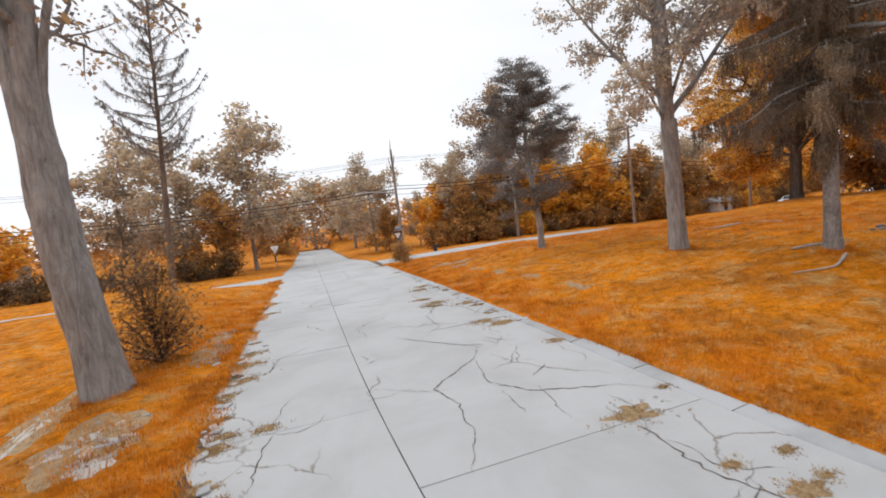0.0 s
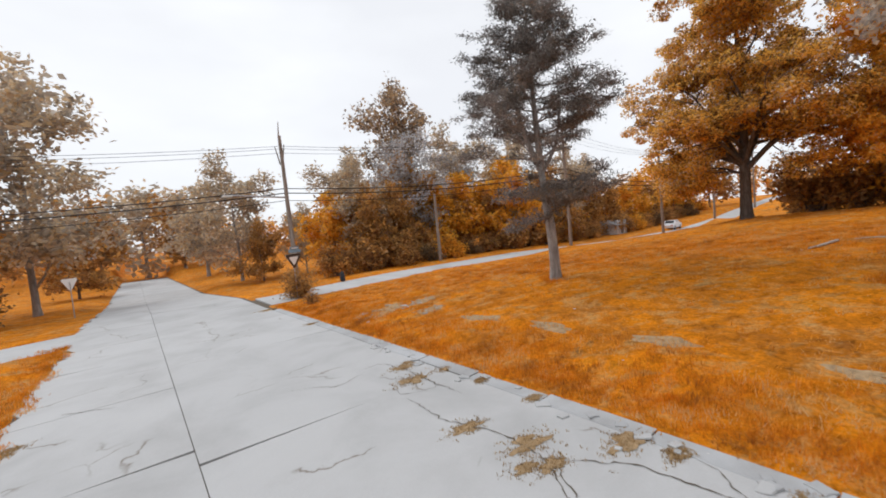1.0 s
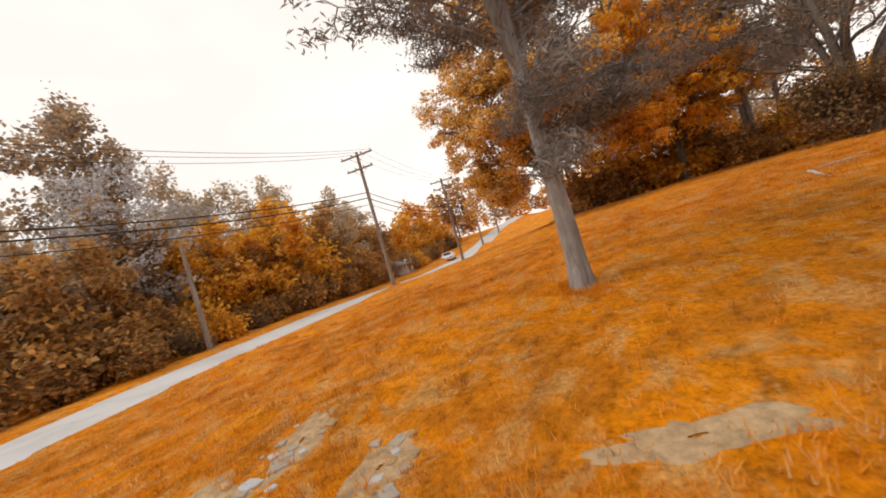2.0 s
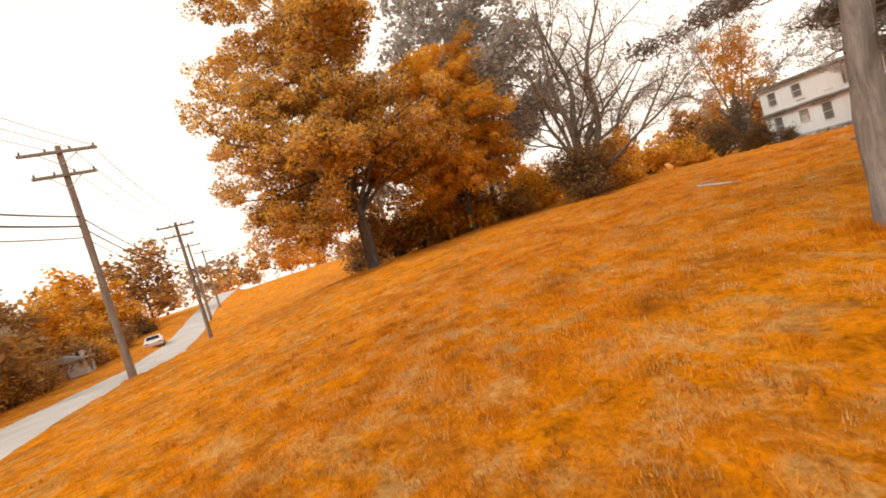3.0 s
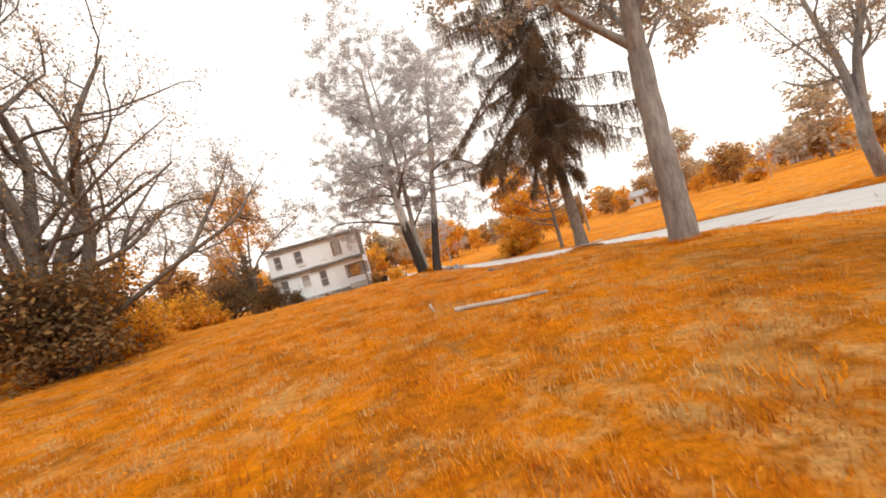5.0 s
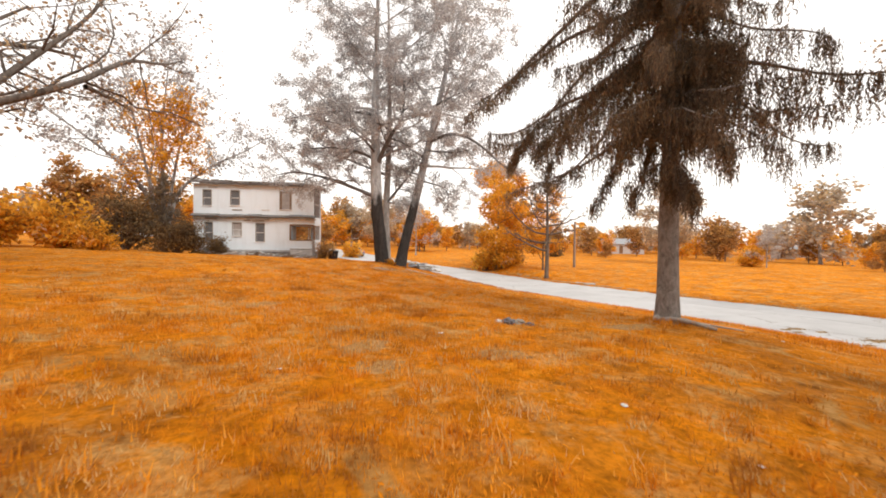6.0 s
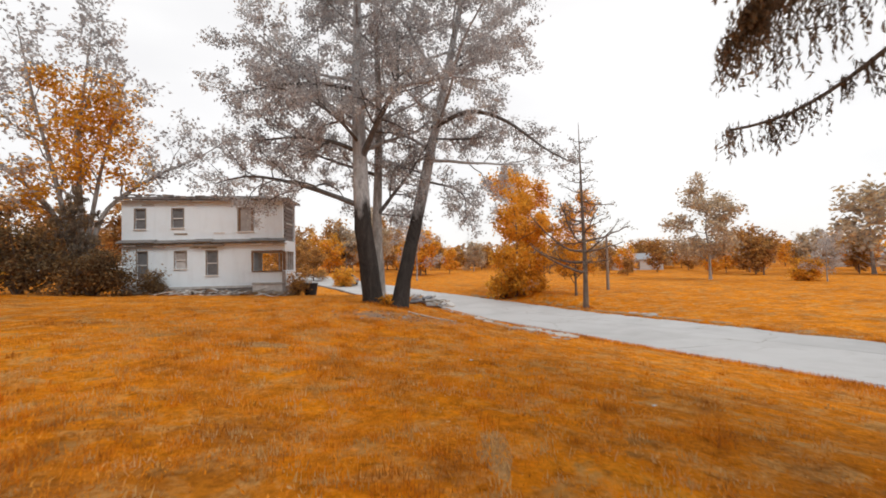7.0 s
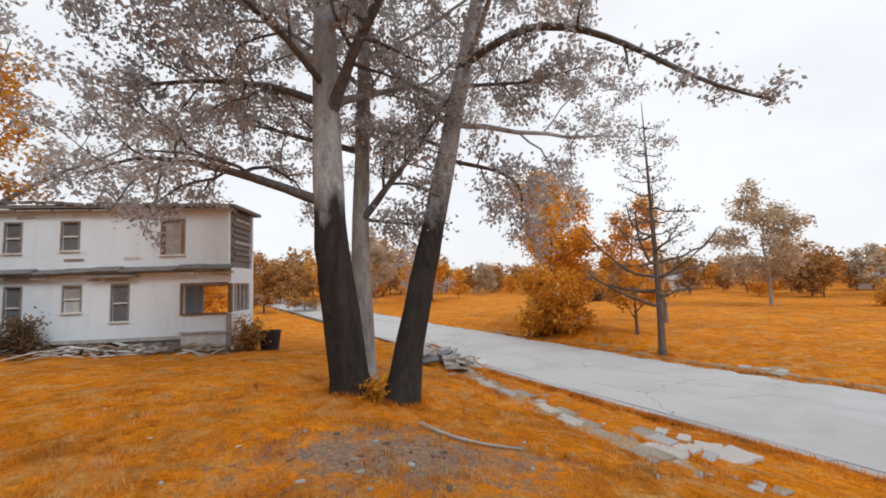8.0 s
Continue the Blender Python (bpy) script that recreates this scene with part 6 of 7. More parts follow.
            add("pane", [(a, HY - 0.085, c, b, HY - 0.075, m - 0.03)], TRIM if k == "g2" else PANE_GREY, win, label="dusty lower sash")
    # foundation with gaps
    x = HX0 + 0.02
    k = 0
    while x < HX1 - 0.2:
        w = 0.42
        if k not in (9, 10, 15):
            add("foundation_block", [(x, HY - 0.3, 0.55, x + w - 0.015, HY - 0.03, 0.92), (x, HY - 0.3, 0.93, x + w - 0.015, HY - 0.03, H0)], FOUNDATION, bevel=0.01)
        x += w
        k += 1
    add("foundation", [(HX0 + 0.05, HY - D + 0.05, 0.5, HX0 + 0.3, HY - 0.31, H0), (HX1 - 0.3, HY - D + 0.05, 0.5, HX1 - 0.05, HY - 0.31, H0), (HX0 + 0.31, HY - D + 0.05, 0.5, HX1 - 0.31, HY - D + 0.3, H0)], FOUNDATION)
    add("skirt_board", [(HX0 - 0.01, HY + 0.002, H0 - 0.04, HX1 + 0.01, HY + 0.035, H0 + 0.1)], TRIM)
    return house


build_house()


# ---- paving ----
def ribbon(xs, ys, zs, thick, mat, name, parent, jitter=0.0, label=""):
    """A slab with a top of given points (rows by columns) and real sides."""
    rows, cols = xs.shape
    top = np.stack([xs, ys, zs], -1).reshape(-1, 3)
    low = top - (0, 0, thick)
    v = np.concatenate([top, low])
    n = rows * cols
    f = []
    for i in range(rows - 1):
        for j in range(cols - 1):
            a = i * cols + j
            f.append((a, a + 1, a + cols + 1, a + cols))
    edge = [(0, j) for j in range(cols)] + [(i, cols - 1) for i in range(1, rows)] + [(rows - 1, j) for j in range(cols - 2, -1, -1)] + [(i, 0) for i in range(rows - 2, 0, -1)]
    e = [i * cols + j for i, j in edge]
    for a, b in zip(e, e[1:] + e[:1]):
        f.append((b, a, a + n, b + n))
    return part_arrays(name, v, f, mat, parent, label)


pave_rng = np.random.default_rng(9)
road = empty("road", (0, 0, 0), 0, "old cracked concrete road with grass in its joints", "road", kind="structure")
MID = -0.7 - 0.4
yy = np.linspace(-122, 122, 123)
cx = road_x(yy)
ribbon(np.stack([cx - ROAD_HALF - 0.05, cx, cx + ROAD_HALF + 0.05], 1), np.stack([yy] * 3, 1), np.stack([road_z(yy) - 0.035] * 3, 1), 0.1, ROADBED, "road_bed", road, label="dark earth under the slabs")
LEFT_STOPS = np.concatenate([np.arange(-120, -47, 6.0), np.arange(-44.5, -1, 6.5), [2.3, 6.5, 10.8, 14.4, 18.0, 22.2, 27.0, 31.0, 35.6, 39.6], np.arange(45, 121, 6.0)])
RIGHT_STOPS = np.concatenate([np.arange(-120, -47, 6.0), np.arange(-46.9, -1, 6.5), [4.0, 10.5, 17.4, 24.4, 31.0, 35.6, 39.6], np.arange(45, 121, 6.0)])
for a, b, stops in ((-ROAD_HALF, MID, LEFT_STOPS), (MID, ROAD_HALF - 0.42, RIGHT_STOPS)):
    for y0, y1 in zip(stops, stops[1:]):
        g = 0.008
        sk = pave_rng.uniform(-0.06, 0.06)
        ny = 11 if a < -4 else 5
        q = np.linspace(y0 + g, y1 - g, ny)
        edge_l = np.full(ny, a + g)
        edge_r = np.full(ny, b - g)
        if a < -4:
            edge_l = edge_l + pave_rng.uniform(-0.15, 0.28, ny) + 0.22 * (pave_rng.uniform(0, 1, ny) < 0.2)
        xs = np.stack([road_x(q) + edge_l, road_x(q) + (edge_l + edge_r) / 2, road_x(q) + edge_r], 1)
        tilt = pave_rng.uniform(-0.003, 0.003, 4)
        zs = road_z(q)[:, None] + np.array([tilt[0], 0.004, tilt[1]])[None] + np.linspace(tilt[2], tilt[3], ny)[:, None]
        ribbon(xs, np.stack([q + sk, q, q - sk], 1), zs, 0.10, CONCRETE, "slab", road)
for y0 in np.arange(-44, 31, 1.9):
    q = np.linspace(y0 + 0.01, y0 + 1.88, 3)
    off = pave_rng.uniform(-0.03, 0.03)
    u = np.array([-0.40, -0.36, -0.05, 0.0]) + ROAD_HALF + off
    z = np.array([-0.01, 0.012, 0.03, 0.02]) + pave_rng.uniform(-0.02, 0.01)
    ribbon(road_x(q)[:, None] + u[None], np.stack([q] * 4, 1), road_z(q)[:, None] + z[None], 0.15, KERB, "kerb_stone", road)
street = empty("street", (0, 0, 0), 0, "narrow pale side street climbing past the lawn", "road", kind="structure")
sx_stops = np.concatenate([np.linspace(-120, -3.6, 24), np.linspace(4.64, 125, 26)])
for x0, x1 in zip(sx_stops, sx_stops[1:]):
    if x0 < 0 < x1:
        continue
    q = np.linspace(x0 + 0.01, x1 - 0.01, 5)
    sy = np.interp(q, STREET_X, STREET_Y)
    sz = np.interp(q, STREET_X, STREET_Z)
    ys = sy[:, None] + np.array([-STREET_HALF, 0, STREET_HALF])[None] + pave_rng.uniform(-0.08, 0.08, (5, 3))
    ribbon(np.stack([q] * 3, 1), ys[:, ::-1], sz[:, None] + np.array([0, 0.015, 0])[None], 0.12, CONCRETE, "slab", street)


# ---- cracks, kerb weeds and litter on the paving ----
def crack(points, width, seed):
    """A ragged dark crack, lying a little proud of the slab's face."""
    r = np.random.default_rng(seed)
    p = np.array([(x, y, 0) for x, y in points], float)
    t = np.r_[0, np.cumsum(np.linalg.norm(np.diff(p, axis=0), axis=1))]
    q = np.arange(0, t[-1], 0.09)
    line = np.stack([np.interp(q, t, p[:, 0]), np.interp(q, t, p[:, 1])], 1) + r.normal(0, 0.018, (len(q), 2))
    d = np.gradient(line, axis=0)
    d /= np.linalg.norm(d, axis=1, keepdims=True) + 1e-9
    n = np.stack([-d[:, 1], d[:, 0]], 1)
    w = width * r.uniform(0.15, 1.0, len(q))[:, None] * np.clip(np.sin(np.linspace(0.25, 2.9, len(q))), 0.2, 1)[:, None]
    a, b = line + n * w / 2, line - n * w / 2
    m = np.stack([a, b], 1).reshape(-1, 2)
    z = road_z(m[:, 1]) + 0.0105
    i = np.arange(len(q) - 1) * 2
    part_arrays("crack", np.c_[m, z], np.stack([i, i + 1, i + 3, i + 2], 1), ROADBED, road)


CRACKS = (
    ((2.34, 8.47), (1.88, 7.65), (1.33, 7.24), (0.58, 6.63), (0.79, 5.87), (0.65, 4.73), (0.26, 3.98)),
    ((1.88, 7.65), (1.63, 6.32), (2.18, 5.61), (2.85, 5.30), (3.68, 5.00), (4.08, 4.59)),
    ((2.92, 4.54), (2.98, 3.47), (2.92, 2.75), (3.38, 1.63), (3.78, 0.41)),
    ((1.73, 8.93), (2.34, 8.52), (2.48, 8.31)), ((1.43, 10.10), (2.08, 10.81), (2.10, 12.24), (3.08, 13.87)),
    ((3.05, 6.49), (2.69, 6.22), (2.48, 6.07)), ((-0.42, 8.87), (-0.04, 9.08)), ((0.61, 10.51), (1.48, 9.38), (2.38, 8.26)),
    ((2.76, 16.93), (2.66, 15.71), (2.98, 14.69), (2.92, 13.77), (2.48, 13.06), (2.28, 12.04)),
    ((3.66, 18.87), (3.58, 17.75), (3.57, 16.22)), ((2.78, 13.87), (3.58, 12.85), (3.73, 11.22)),
    ((-2.62, 5.00), (-2.54, 6.02), (-2.32, 6.63)), ((-3.69, 10.20), (-2.69, 9.79), (-2.52, 10.91)),
    ((0.58, 28.05), (1.58, 27.64), (2.98, 28.15)), ((-2.82, 22.44), (-1.82, 21.83)))
for k, line in enumerate(CRACKS):
    crack(line, 0.034, 200 + k)
c_rng = np.random.default_rng(41)
for k in range(26):  # hairlines wandering over the slabs
    x, y = c_rng.uniform(-3.0, 3.9), c_rng.uniform(1.0, 26)
    if k > 14:
        x, y = c_rng.uniform(2.2, 4.1), c_rng.uniform(2.0, 16)
    a, line = c_rng.uniform(0, 6.283), [(x, y)]
    for _ in range(int(c_rng.integers(3, 7))):
        a += c_rng.normal(0, 0.55)
        x, y = float(np.clip(x + 0.32 * math.cos(a), -3.3, 4.2)), y + 0.32 * math.sin(a)
        line.append((x, y))
    crack(line, c_rng.uniform(0.012, 0.024), 240 + k)


def blades(name, c, length, width, lean, seed, label, mat=None, per=6, spread=0.05):
    """Grass: tufts of pointed blades at the places c."""
    r = np.random.default_rng(seed)
    c = np.repeat(c, per, axis=0) + np.c_[r.normal(0, spread, (len(c) * per, 2)), np.zeros(len(c) * per)]
    n = len(c)
    a = r.uniform(0, 6.283, n)
    side = np.stack([np.cos(a), np.sin(a), np.zeros(n)], 1)
    out = np.stack([-np.sin(a), np.cos(a), np.zeros(n)], 1) * r.uniform(-1, 1, n)[:, None] * lean
    h = (length * r.uniform(0.45, 1.25, n))[:, None]
    w = (width * r.uniform(0.6, 1.3, n))[:, None]
    way = np.array([0, 0, 1.0]) + out
    tip = c + way / np.linalg.norm(way, axis=1, keepdims=True) ** 0.6 * h
    v = np.stack([c - side * w - (0, 0, 0.02), c + side * w - (0, 0, 0.02), tip], 1).reshape(-1, 3)
    ob = part_arrays(name, v, np.arange(3 * n).reshape(-1, 3), mat or GRASS_BLADE, None)
    return tagged(ob, label, "grass", kind="stuff")


g_rng = np.random.default_rng(31)
# lawn, thickest down the middle of its open strip
spine = np.array([(6.5, 27.5), (12, 29), (16.5, 26), (19.5, 19), (20, 10), (19, 0), (18, -10)], float)
tt = np.r_[0, np.cumsum(np.linalg.norm(np.diff(spine, axis=0), axis=1))]
u = g_rng.uniform(0, tt[-1], 80000)
gx = np.interp(u, tt, spine[:, 0]) + g_rng.normal(0, 3.2, len(u))
gy = np.interp(u, tt, spine[:, 1]) + g_rng.normal(0, 3.2, len(u))
lump = np.sin(gx * 2.1 + np.sin(gy * 1.7)) * np.sin(gy * 1.9 + np.sin(gx * 1.3))
bare = np.hypot((gx - 16.5) * 0.5, gy + 8.6) < 0.9 + 0.3 * np.sin(gx * 4)
ok = (road_depth(gx, gy) < -0.1) & (lump > g_rng.uniform(-0.9, 0.7, len(u))) & ~bare
gx, gy = gx[ok], gy[ok]
blades("lawn_grass", np.c_[gx, gy, ground_z(gx, gy)], 0.055, 0.006, 1.9, 32, "long rough orange grass on the lawn")
u = g_rng.uniform(-1, 1, (20000, 2))
wx, wy = 19 + u[:, 0] * 22, 6 + u[:, 1] * 28
ok = road_depth(wx, wy) < -0.1
wx, wy = wx[ok], wy[ok]
blades("meadow_grass", np.c_[wx, wy, ground_z(wx, wy)], 0.065, 0.007, 1.6, 33, "scattered taller grass tufts across the lawn", per=5, spread=0.08)
# road edges: ragged overhanging tufts
ey = g_rng.uniform(-30, 33, 9000)
side = g_rng.choice([-1, 1], len(ey))
ex = road_x(ey) + side * (ROAD_HALF + g_rng.exponential(0.35, len(ey)) - 0.12 + 0.14 * (side > 0) - 0.25 * (np.sin(ey * 1.9) > 0.3) * (side < 0))
ez = np.maximum(ground_z(ex, ey), road_z(ey) - 0.01)
blades("verge_grass", np.c_[ex, ey, ez], 0.12, 0.010, 1.5, 34, "ragged grass hanging over the road's edges", per=6, spread=0.07)
# tussocks standing above the rest, some of them bleached
for name, n, long_, mat, label, seed in (("grass_tussocks", 2600, 0.11, GRASS_BLADE, "tussocks of taller orange grass on the lawn", 51), ("dry_tussocks", 1800, 0.075, STRAW, "bleached dry tufts among the grass", 52)):
    u = g_rng.uniform(0, tt[-1], n)
    cx, cy = np.interp(u, tt, spine[:, 0]) + g_rng.normal(0, 3.6, n), np.interp(u, tt, spine[:, 1]) + g_rng.normal(0, 3.6, n)
    ok = road_depth(cx, cy) < -0.2
    cx, cy = np.repeat(cx[ok], 5) + g_rng.normal(0, 0.07, 5 * ok.sum()), np.repeat(cy[ok], 5) + g_rng.normal(0, 0.07, 5 * ok.sum())
    blades(name, np.c_[cx, cy, ground_z(cx, cy)], long_, 0.008, 1.2, seed, label, mat, per=6, spread=0.045)
# broad-leaved weeds in patches between the grasses
u = g_rng.uniform(0, tt[-1], 420)
cx, cy = np.interp(u, tt, spine[:, 0]) + g_rng.normal(0, 2.8, 420), np.interp(u, tt, spine[:, 1]) + g_rng.normal(0, 2.8, 420)
cx, cy = np.repeat(cx, 60) + g_rng.normal(0, 0.26, 420 * 60), np.repeat(cy, 60) + g_rng.normal(0, 0.26, 420 * 60)
ok = road_depth(cx, cy) < -0.2
c = np.c_[cx, cy, ground_z(cx, cy) + g_rng.uniform(0.015, 0.075, len(cx))][ok]
tagged(part_arrays("lawn_weeds", *leaf_quads(g_rng, c, 0.046, 0.5, 0, 0.35), GRASS_BLADE, None), "low broad-leaved orange weeds among the grass", "weeds", kind="stuff")
# the rough western verge, longest beside the trees and pads
wy = g_rng.uniform(1.5, 24, 7000)
wx = road_x(wy) - ROAD_HALF - 0.2 - np.abs(g_rng.normal(0, 2.2, len(wy)))
ok = (road_depth(wx, wy) < -0.1) & (np.sin(wx * 2.0 + np.sin(wy * 1.3)) * np.sin(wy * 1.8 + np.sin(wx)) > g_rng.uniform(-0.9, 0.6, len(wy)))
wx, wy = wx[ok], wy[ok]
blades("west_verge_grass", np.c_[wx, wy, ground_z(wx, wy)], 0.14, 0.008, 1.3, 40, "rough tufted grass on the western verge", per=6, spread=0.08)
# the unmown strip along the east kerb
wy = g_rng.uniform(-2, 31, 9000)
wx = road_x(wy) + ROAD_HALF + 0.35 + np.abs(g_rng.normal(0, 1.3, len(wy)))
ok = (road_depth(wx, wy) < -0.1) & (np.sin(wx * 2.3 + np.sin(wy * 1.1)) * np.sin(wy * 1.6 + np.sin(wx)) > g_rng.uniform(-1, 0.5, len(wy)))
wx, wy = wx[ok], wy[ok]
blades("strip_grass", np.c_[wx, wy, ground_z(wx, wy)], 0.13, 0.008, 1.3, 38, "long unmown grass along the kerb", per=6, spread=0.07)


def dirt_patch(x, y, sx, sy, seed):
    """A thin spill of dirt on the slabs, ragged at its rim."""
    r = np.random.default_rng(seed)
    n = 26
    a = np.arange(n) * 2 * np.pi / n
    f = 1 + 0.35 * np.sin(3 * a + r.uniform(0, 6)) * r.uniform(0, 1) + 0.25 * np.sin(5 * a + r.uniform(0, 6)) + r.normal(0, 0.12, n)
    px, py = x + np.cos(a) * sx * f, y + np.sin(a) * sy * f
    rim = np.c_[px, py, road_z(py) + 0.006]
    mid = np.array([[x, y, float(road_z(y)) + 0.016]])
    k = np.arange(n)
    return part_arrays("dirt_patch", np.r_[rim, mid], np.stack([k, (k + 1) % n, np.full(n, n)], 1), DIRT, road, smooth=True)


# weeds in the joints
spots = [(-3.37, 9.59, 0.3), (-3.42, 11.83, 0.28), (-3.02, 5.00, 0.12), (-3.32, 5.41, 0.2), (3.15, 4.13, 0.3), (3.58, 1.99, 0.2), (3.78, 9.89, 0.3), (3.38, 10.40, 0.22), (2.58, 13.77, 0.14), (-3.52, 8.77, 0.18), (3.28, 2.65, 0.1), (-2.52, 6.73, 0.14), (-3.22, 6.83, 0.14), (4.08, 32.33, 0.3),
         (2.78, 15.15, 0.2), (3.04, 14.13, 0.24), (2.88, 13.57, 0.16), (3.38, 17.65, 0.26), (3.68, 18.56, 0.2), (-3.42, 10.81, 0.3), (3.98, 13.16, 0.25)]
spots += [(4.15 + g_rng.normal(0, 0.1), g_rng.uniform(1.5, 27), g_rng.uniform(0.06, 0.16)) for _ in range(13)]
spots += [(-3.45 + g_rng.normal(0, 0.12), g_rng.uniform(3, 24), g_rng.uniform(0.08, 0.22)) for _ in range(14)]
cs = []
for k, (x, y, s) in enumerate(spots):
    dirt_patch(x, y, s * 1.25, s * 0.7, 800 + k)
    q = g_rng.normal(0, s, (int(420 * s), 2)) * (1.0, 0.55) + (x, y)
    cs.append(np.c_[q, road_z(q[:, 1]) + 0.01])
blades("joint_weeds", np.concatenate(cs), 0.03, 0.008, 1.6, 35, "dry weeds growing in the road's joints", WEED, per=7, spread=0.03)


# longer tufts round the feet of the trees
cs = []
for x, y, rad in ((11.8, 20.15, 0.3), (12.2, 11.05, 0.42), (12.66, 6.42, 0.28), (17.35, -11.5, 0.45), (17.05, -12.2, 0.35), (16.4, -11.2, 0.42), (35.4, 20.5, 0.7), (-6.2, 10.5, 0.42), (-9.8, 29.0, 0.25), (1.6, -21.7, 0.3), (6.3, 34.6, 0.1), (31.6, 33.3, 0.2)):
    a = g_rng.uniform(0, 6.283, 150)
    d = rad + np.abs(g_rng.normal(0, 0.14, 150))
    q = np.c_[x + np.cos(a) * d, y + np.sin(a) * d]
    cs.append(np.c_[q, ground_z(q[:, 0], q[:, 1])])
blades("trunk_foot_grass", np.concatenate(cs), 0.13, 0.008, 0.8, 36, "longer grass left round the feet of trees and posts", per=6, spread=0.04)


def slab_piece(name, x, y, sx, sy, rz, z, mat, thick, label, seed, tilt=4, category="rubble", group=""):
    """A broken flat piece of concrete with an uneven outline."""
    r = np.random.default_rng(seed)
    bm = bmesh.new()
    n = 8
    vs = []
    for k in range(n):
        a = k * 2 * math.pi / n
        f = r.uniform(0.72, 1.08) / max(abs(math.cos(a)), abs(math.sin(a)))
        vs.append(bm.verts.new((math.cos(a) * sx / 2 * f, math.sin(a) * sy / 2 * f, 0)))
    face = bm.faces.new(vs)
    made = bmesh.ops.extrude_face_region(bm, geom=[face])
    top = [g for g in made["geom"] if isinstance(g, bmesh.types.BMVert)]
    bmesh.ops.translate(bm, vec=(0, 0, thick), verts=top)
    bmesh.ops.recalc_face_normals(bm, faces=bm.faces)
    bmesh.ops.bevel(bm, geom=bm.edges[:], offset=min(0.012, thick * 0.25), segments=1, affect="EDGES")
    ob = part(name, bm, mat, None)
    ob.matrix_basis = pose(x, y, z, r.uniform(-tilt, tilt), r.uniform(-tilt, tilt), rz)
    return tagged(ob, label, category, group)


for k in range(80):
    y = pave_rng.uniform(3.5, 14) if k < 30 else pave_rng.uniform(9, 22)
    x = -3.6 + abs(pave_rng.normal(0, 0.25)) if k < 30 else 4.25 + pave_rng.normal(0, 0.2)
    s = pave_rng.uniform(0.05, 0.2)
    slab_piece("concrete_fragment", x, y, s * 1.4, s, pave_rng.uniform(0, 180), float(road_z(y)) - 0.008, (KERB, CONCRETE)[k % 2], 0.035, "crumbled bit of concrete at the road's edge", 700 + k, 7, "rubble", "crumbled bits at the road's edge")
def bare_patch(x, y, sx, sy, rz, seed, mat=None):
    """A bare, trodden spot in the grass, ragged at its rim and dying out into it."""
    r = np.random.default_rng(seed)
    n, rings = 34, 6
    a = np.arange(n) * 2 * np.pi / n
    f = 1 + 0.3 * np.sin(2 * a + r.uniform(0, 6)) * r.uniform(0, 1) + 0.14 * np.sin(5 * a + r.uniform(0, 6)) + 0.08 * np.sin(9 * a + r.uniform(0, 6)) + r.normal(0, 0.05, n)
    q = np.linspace(1, 0.08, rings)[:, None]
    u, v = np.cos(a) * sx * f * q, np.sin(a) * sy * f * q
    c, s = math.cos(radians(rz)), math.sin(radians(rz))
    px, py = (x + u * c - v * s).ravel(), (y + u * s + v * c).ravel()
    lift = np.repeat(np.r_[-0.03, 0.006, 0.014, 0.016, 0.016, 0.016], n) + r.normal(0, 0.003, n * rings)
    pts = np.c_[px, py, ground_z(px, py) + lift]
    k = np.arange(n)
    faces = np.concatenate([np.stack([k + i * n, (k + 1) % n + i * n, (k + 1) % n + (i + 1) * n, k + (i + 1) * n], 1) for i in range(rings - 1)])
    ob = part_arrays("bare_patch", pts, faces, mat or BARE_EARTH, None, smooth=True)
    text = {THATCH: "pale dead thatch showing through the grass", PALE_SLAB: "old concrete pad sunk into the grass"}.get(mat, "bare trodden earth showing through the grass")
    return tagged(ob, text, "ground", kind="structure")


for k, (x, y, sx, sy) in enumerate(((7.4, 14.2, 0.3, 0.8), (7.3, 17.0, 0.25, 0.9), (7.2, 19.6, 0.3, 0.9), (7.35, 11.0, 0.25, 0.7), (7.4, 22.6, 0.7, 0.4), (6.6, 24.6, 1.2, 0.7), (8.2, 24.2, 0.8, 0.4),
                                    (-5.5, 7.8, 1.0, 1.2), (-4.5, 12.6, 0.5, 1.4), (-4.6, 14.6, 0.35, 1.2), (-7.0, 9.4, 0.45, 1.7), (0.8, -17.2, 1.5, 1.2))):
    bare_patch(x, y, sx, sy, 0, 1500 + k)
over = []
for k, (x, y, sx, sy, rz) in enumerate(((19.0, 7.4, 0.32, 0.2, 20), (18.7, 8.3, 0.45, 0.25, 60), (18.6, 9.1, 0.4, 0.22, 0), (17.15, 9.0, 0.42, 0.22, 10), (13.9, 6.9, 0.8, 0.25, 10), (21.7, 1.4, 0.6, 0.25, 0), (15.9, 25.1, 0.26, 0.18, 0), (17.7, 25.7, 0.32, 0.2, 40),
                                        (16.0, 23.8, 0.3, 0.16, 70), (15.6, 21.7, 0.4, 0.16, -20), (14.4, 25.0, 0.3, 0.16, 0), (20.6, 5.2, 0.5, 0.25, 30), (19.4, 3.2, 0.4, 0.2, 0), (16.8, 2.0, 0.5, 0.22, 80), (19.9, -3.0, 0.6, 0.3, 0), (17.0, -4.6, 0.5, 0.25, 20))):
    bare_patch(x, y, sx, sy, rz, 1550 + k, THATCH)
    q = g_rng.normal(0, 0.55, (46, 2)) * (sx, sy) @ np.array([[math.cos(radians(rz)), math.sin(radians(rz))], [-math.sin(radians(rz)), math.cos(radians(rz))]]) + (x, y)
    over.append(np.c_[q, ground_z(q[:, 0], q[:, 1])])
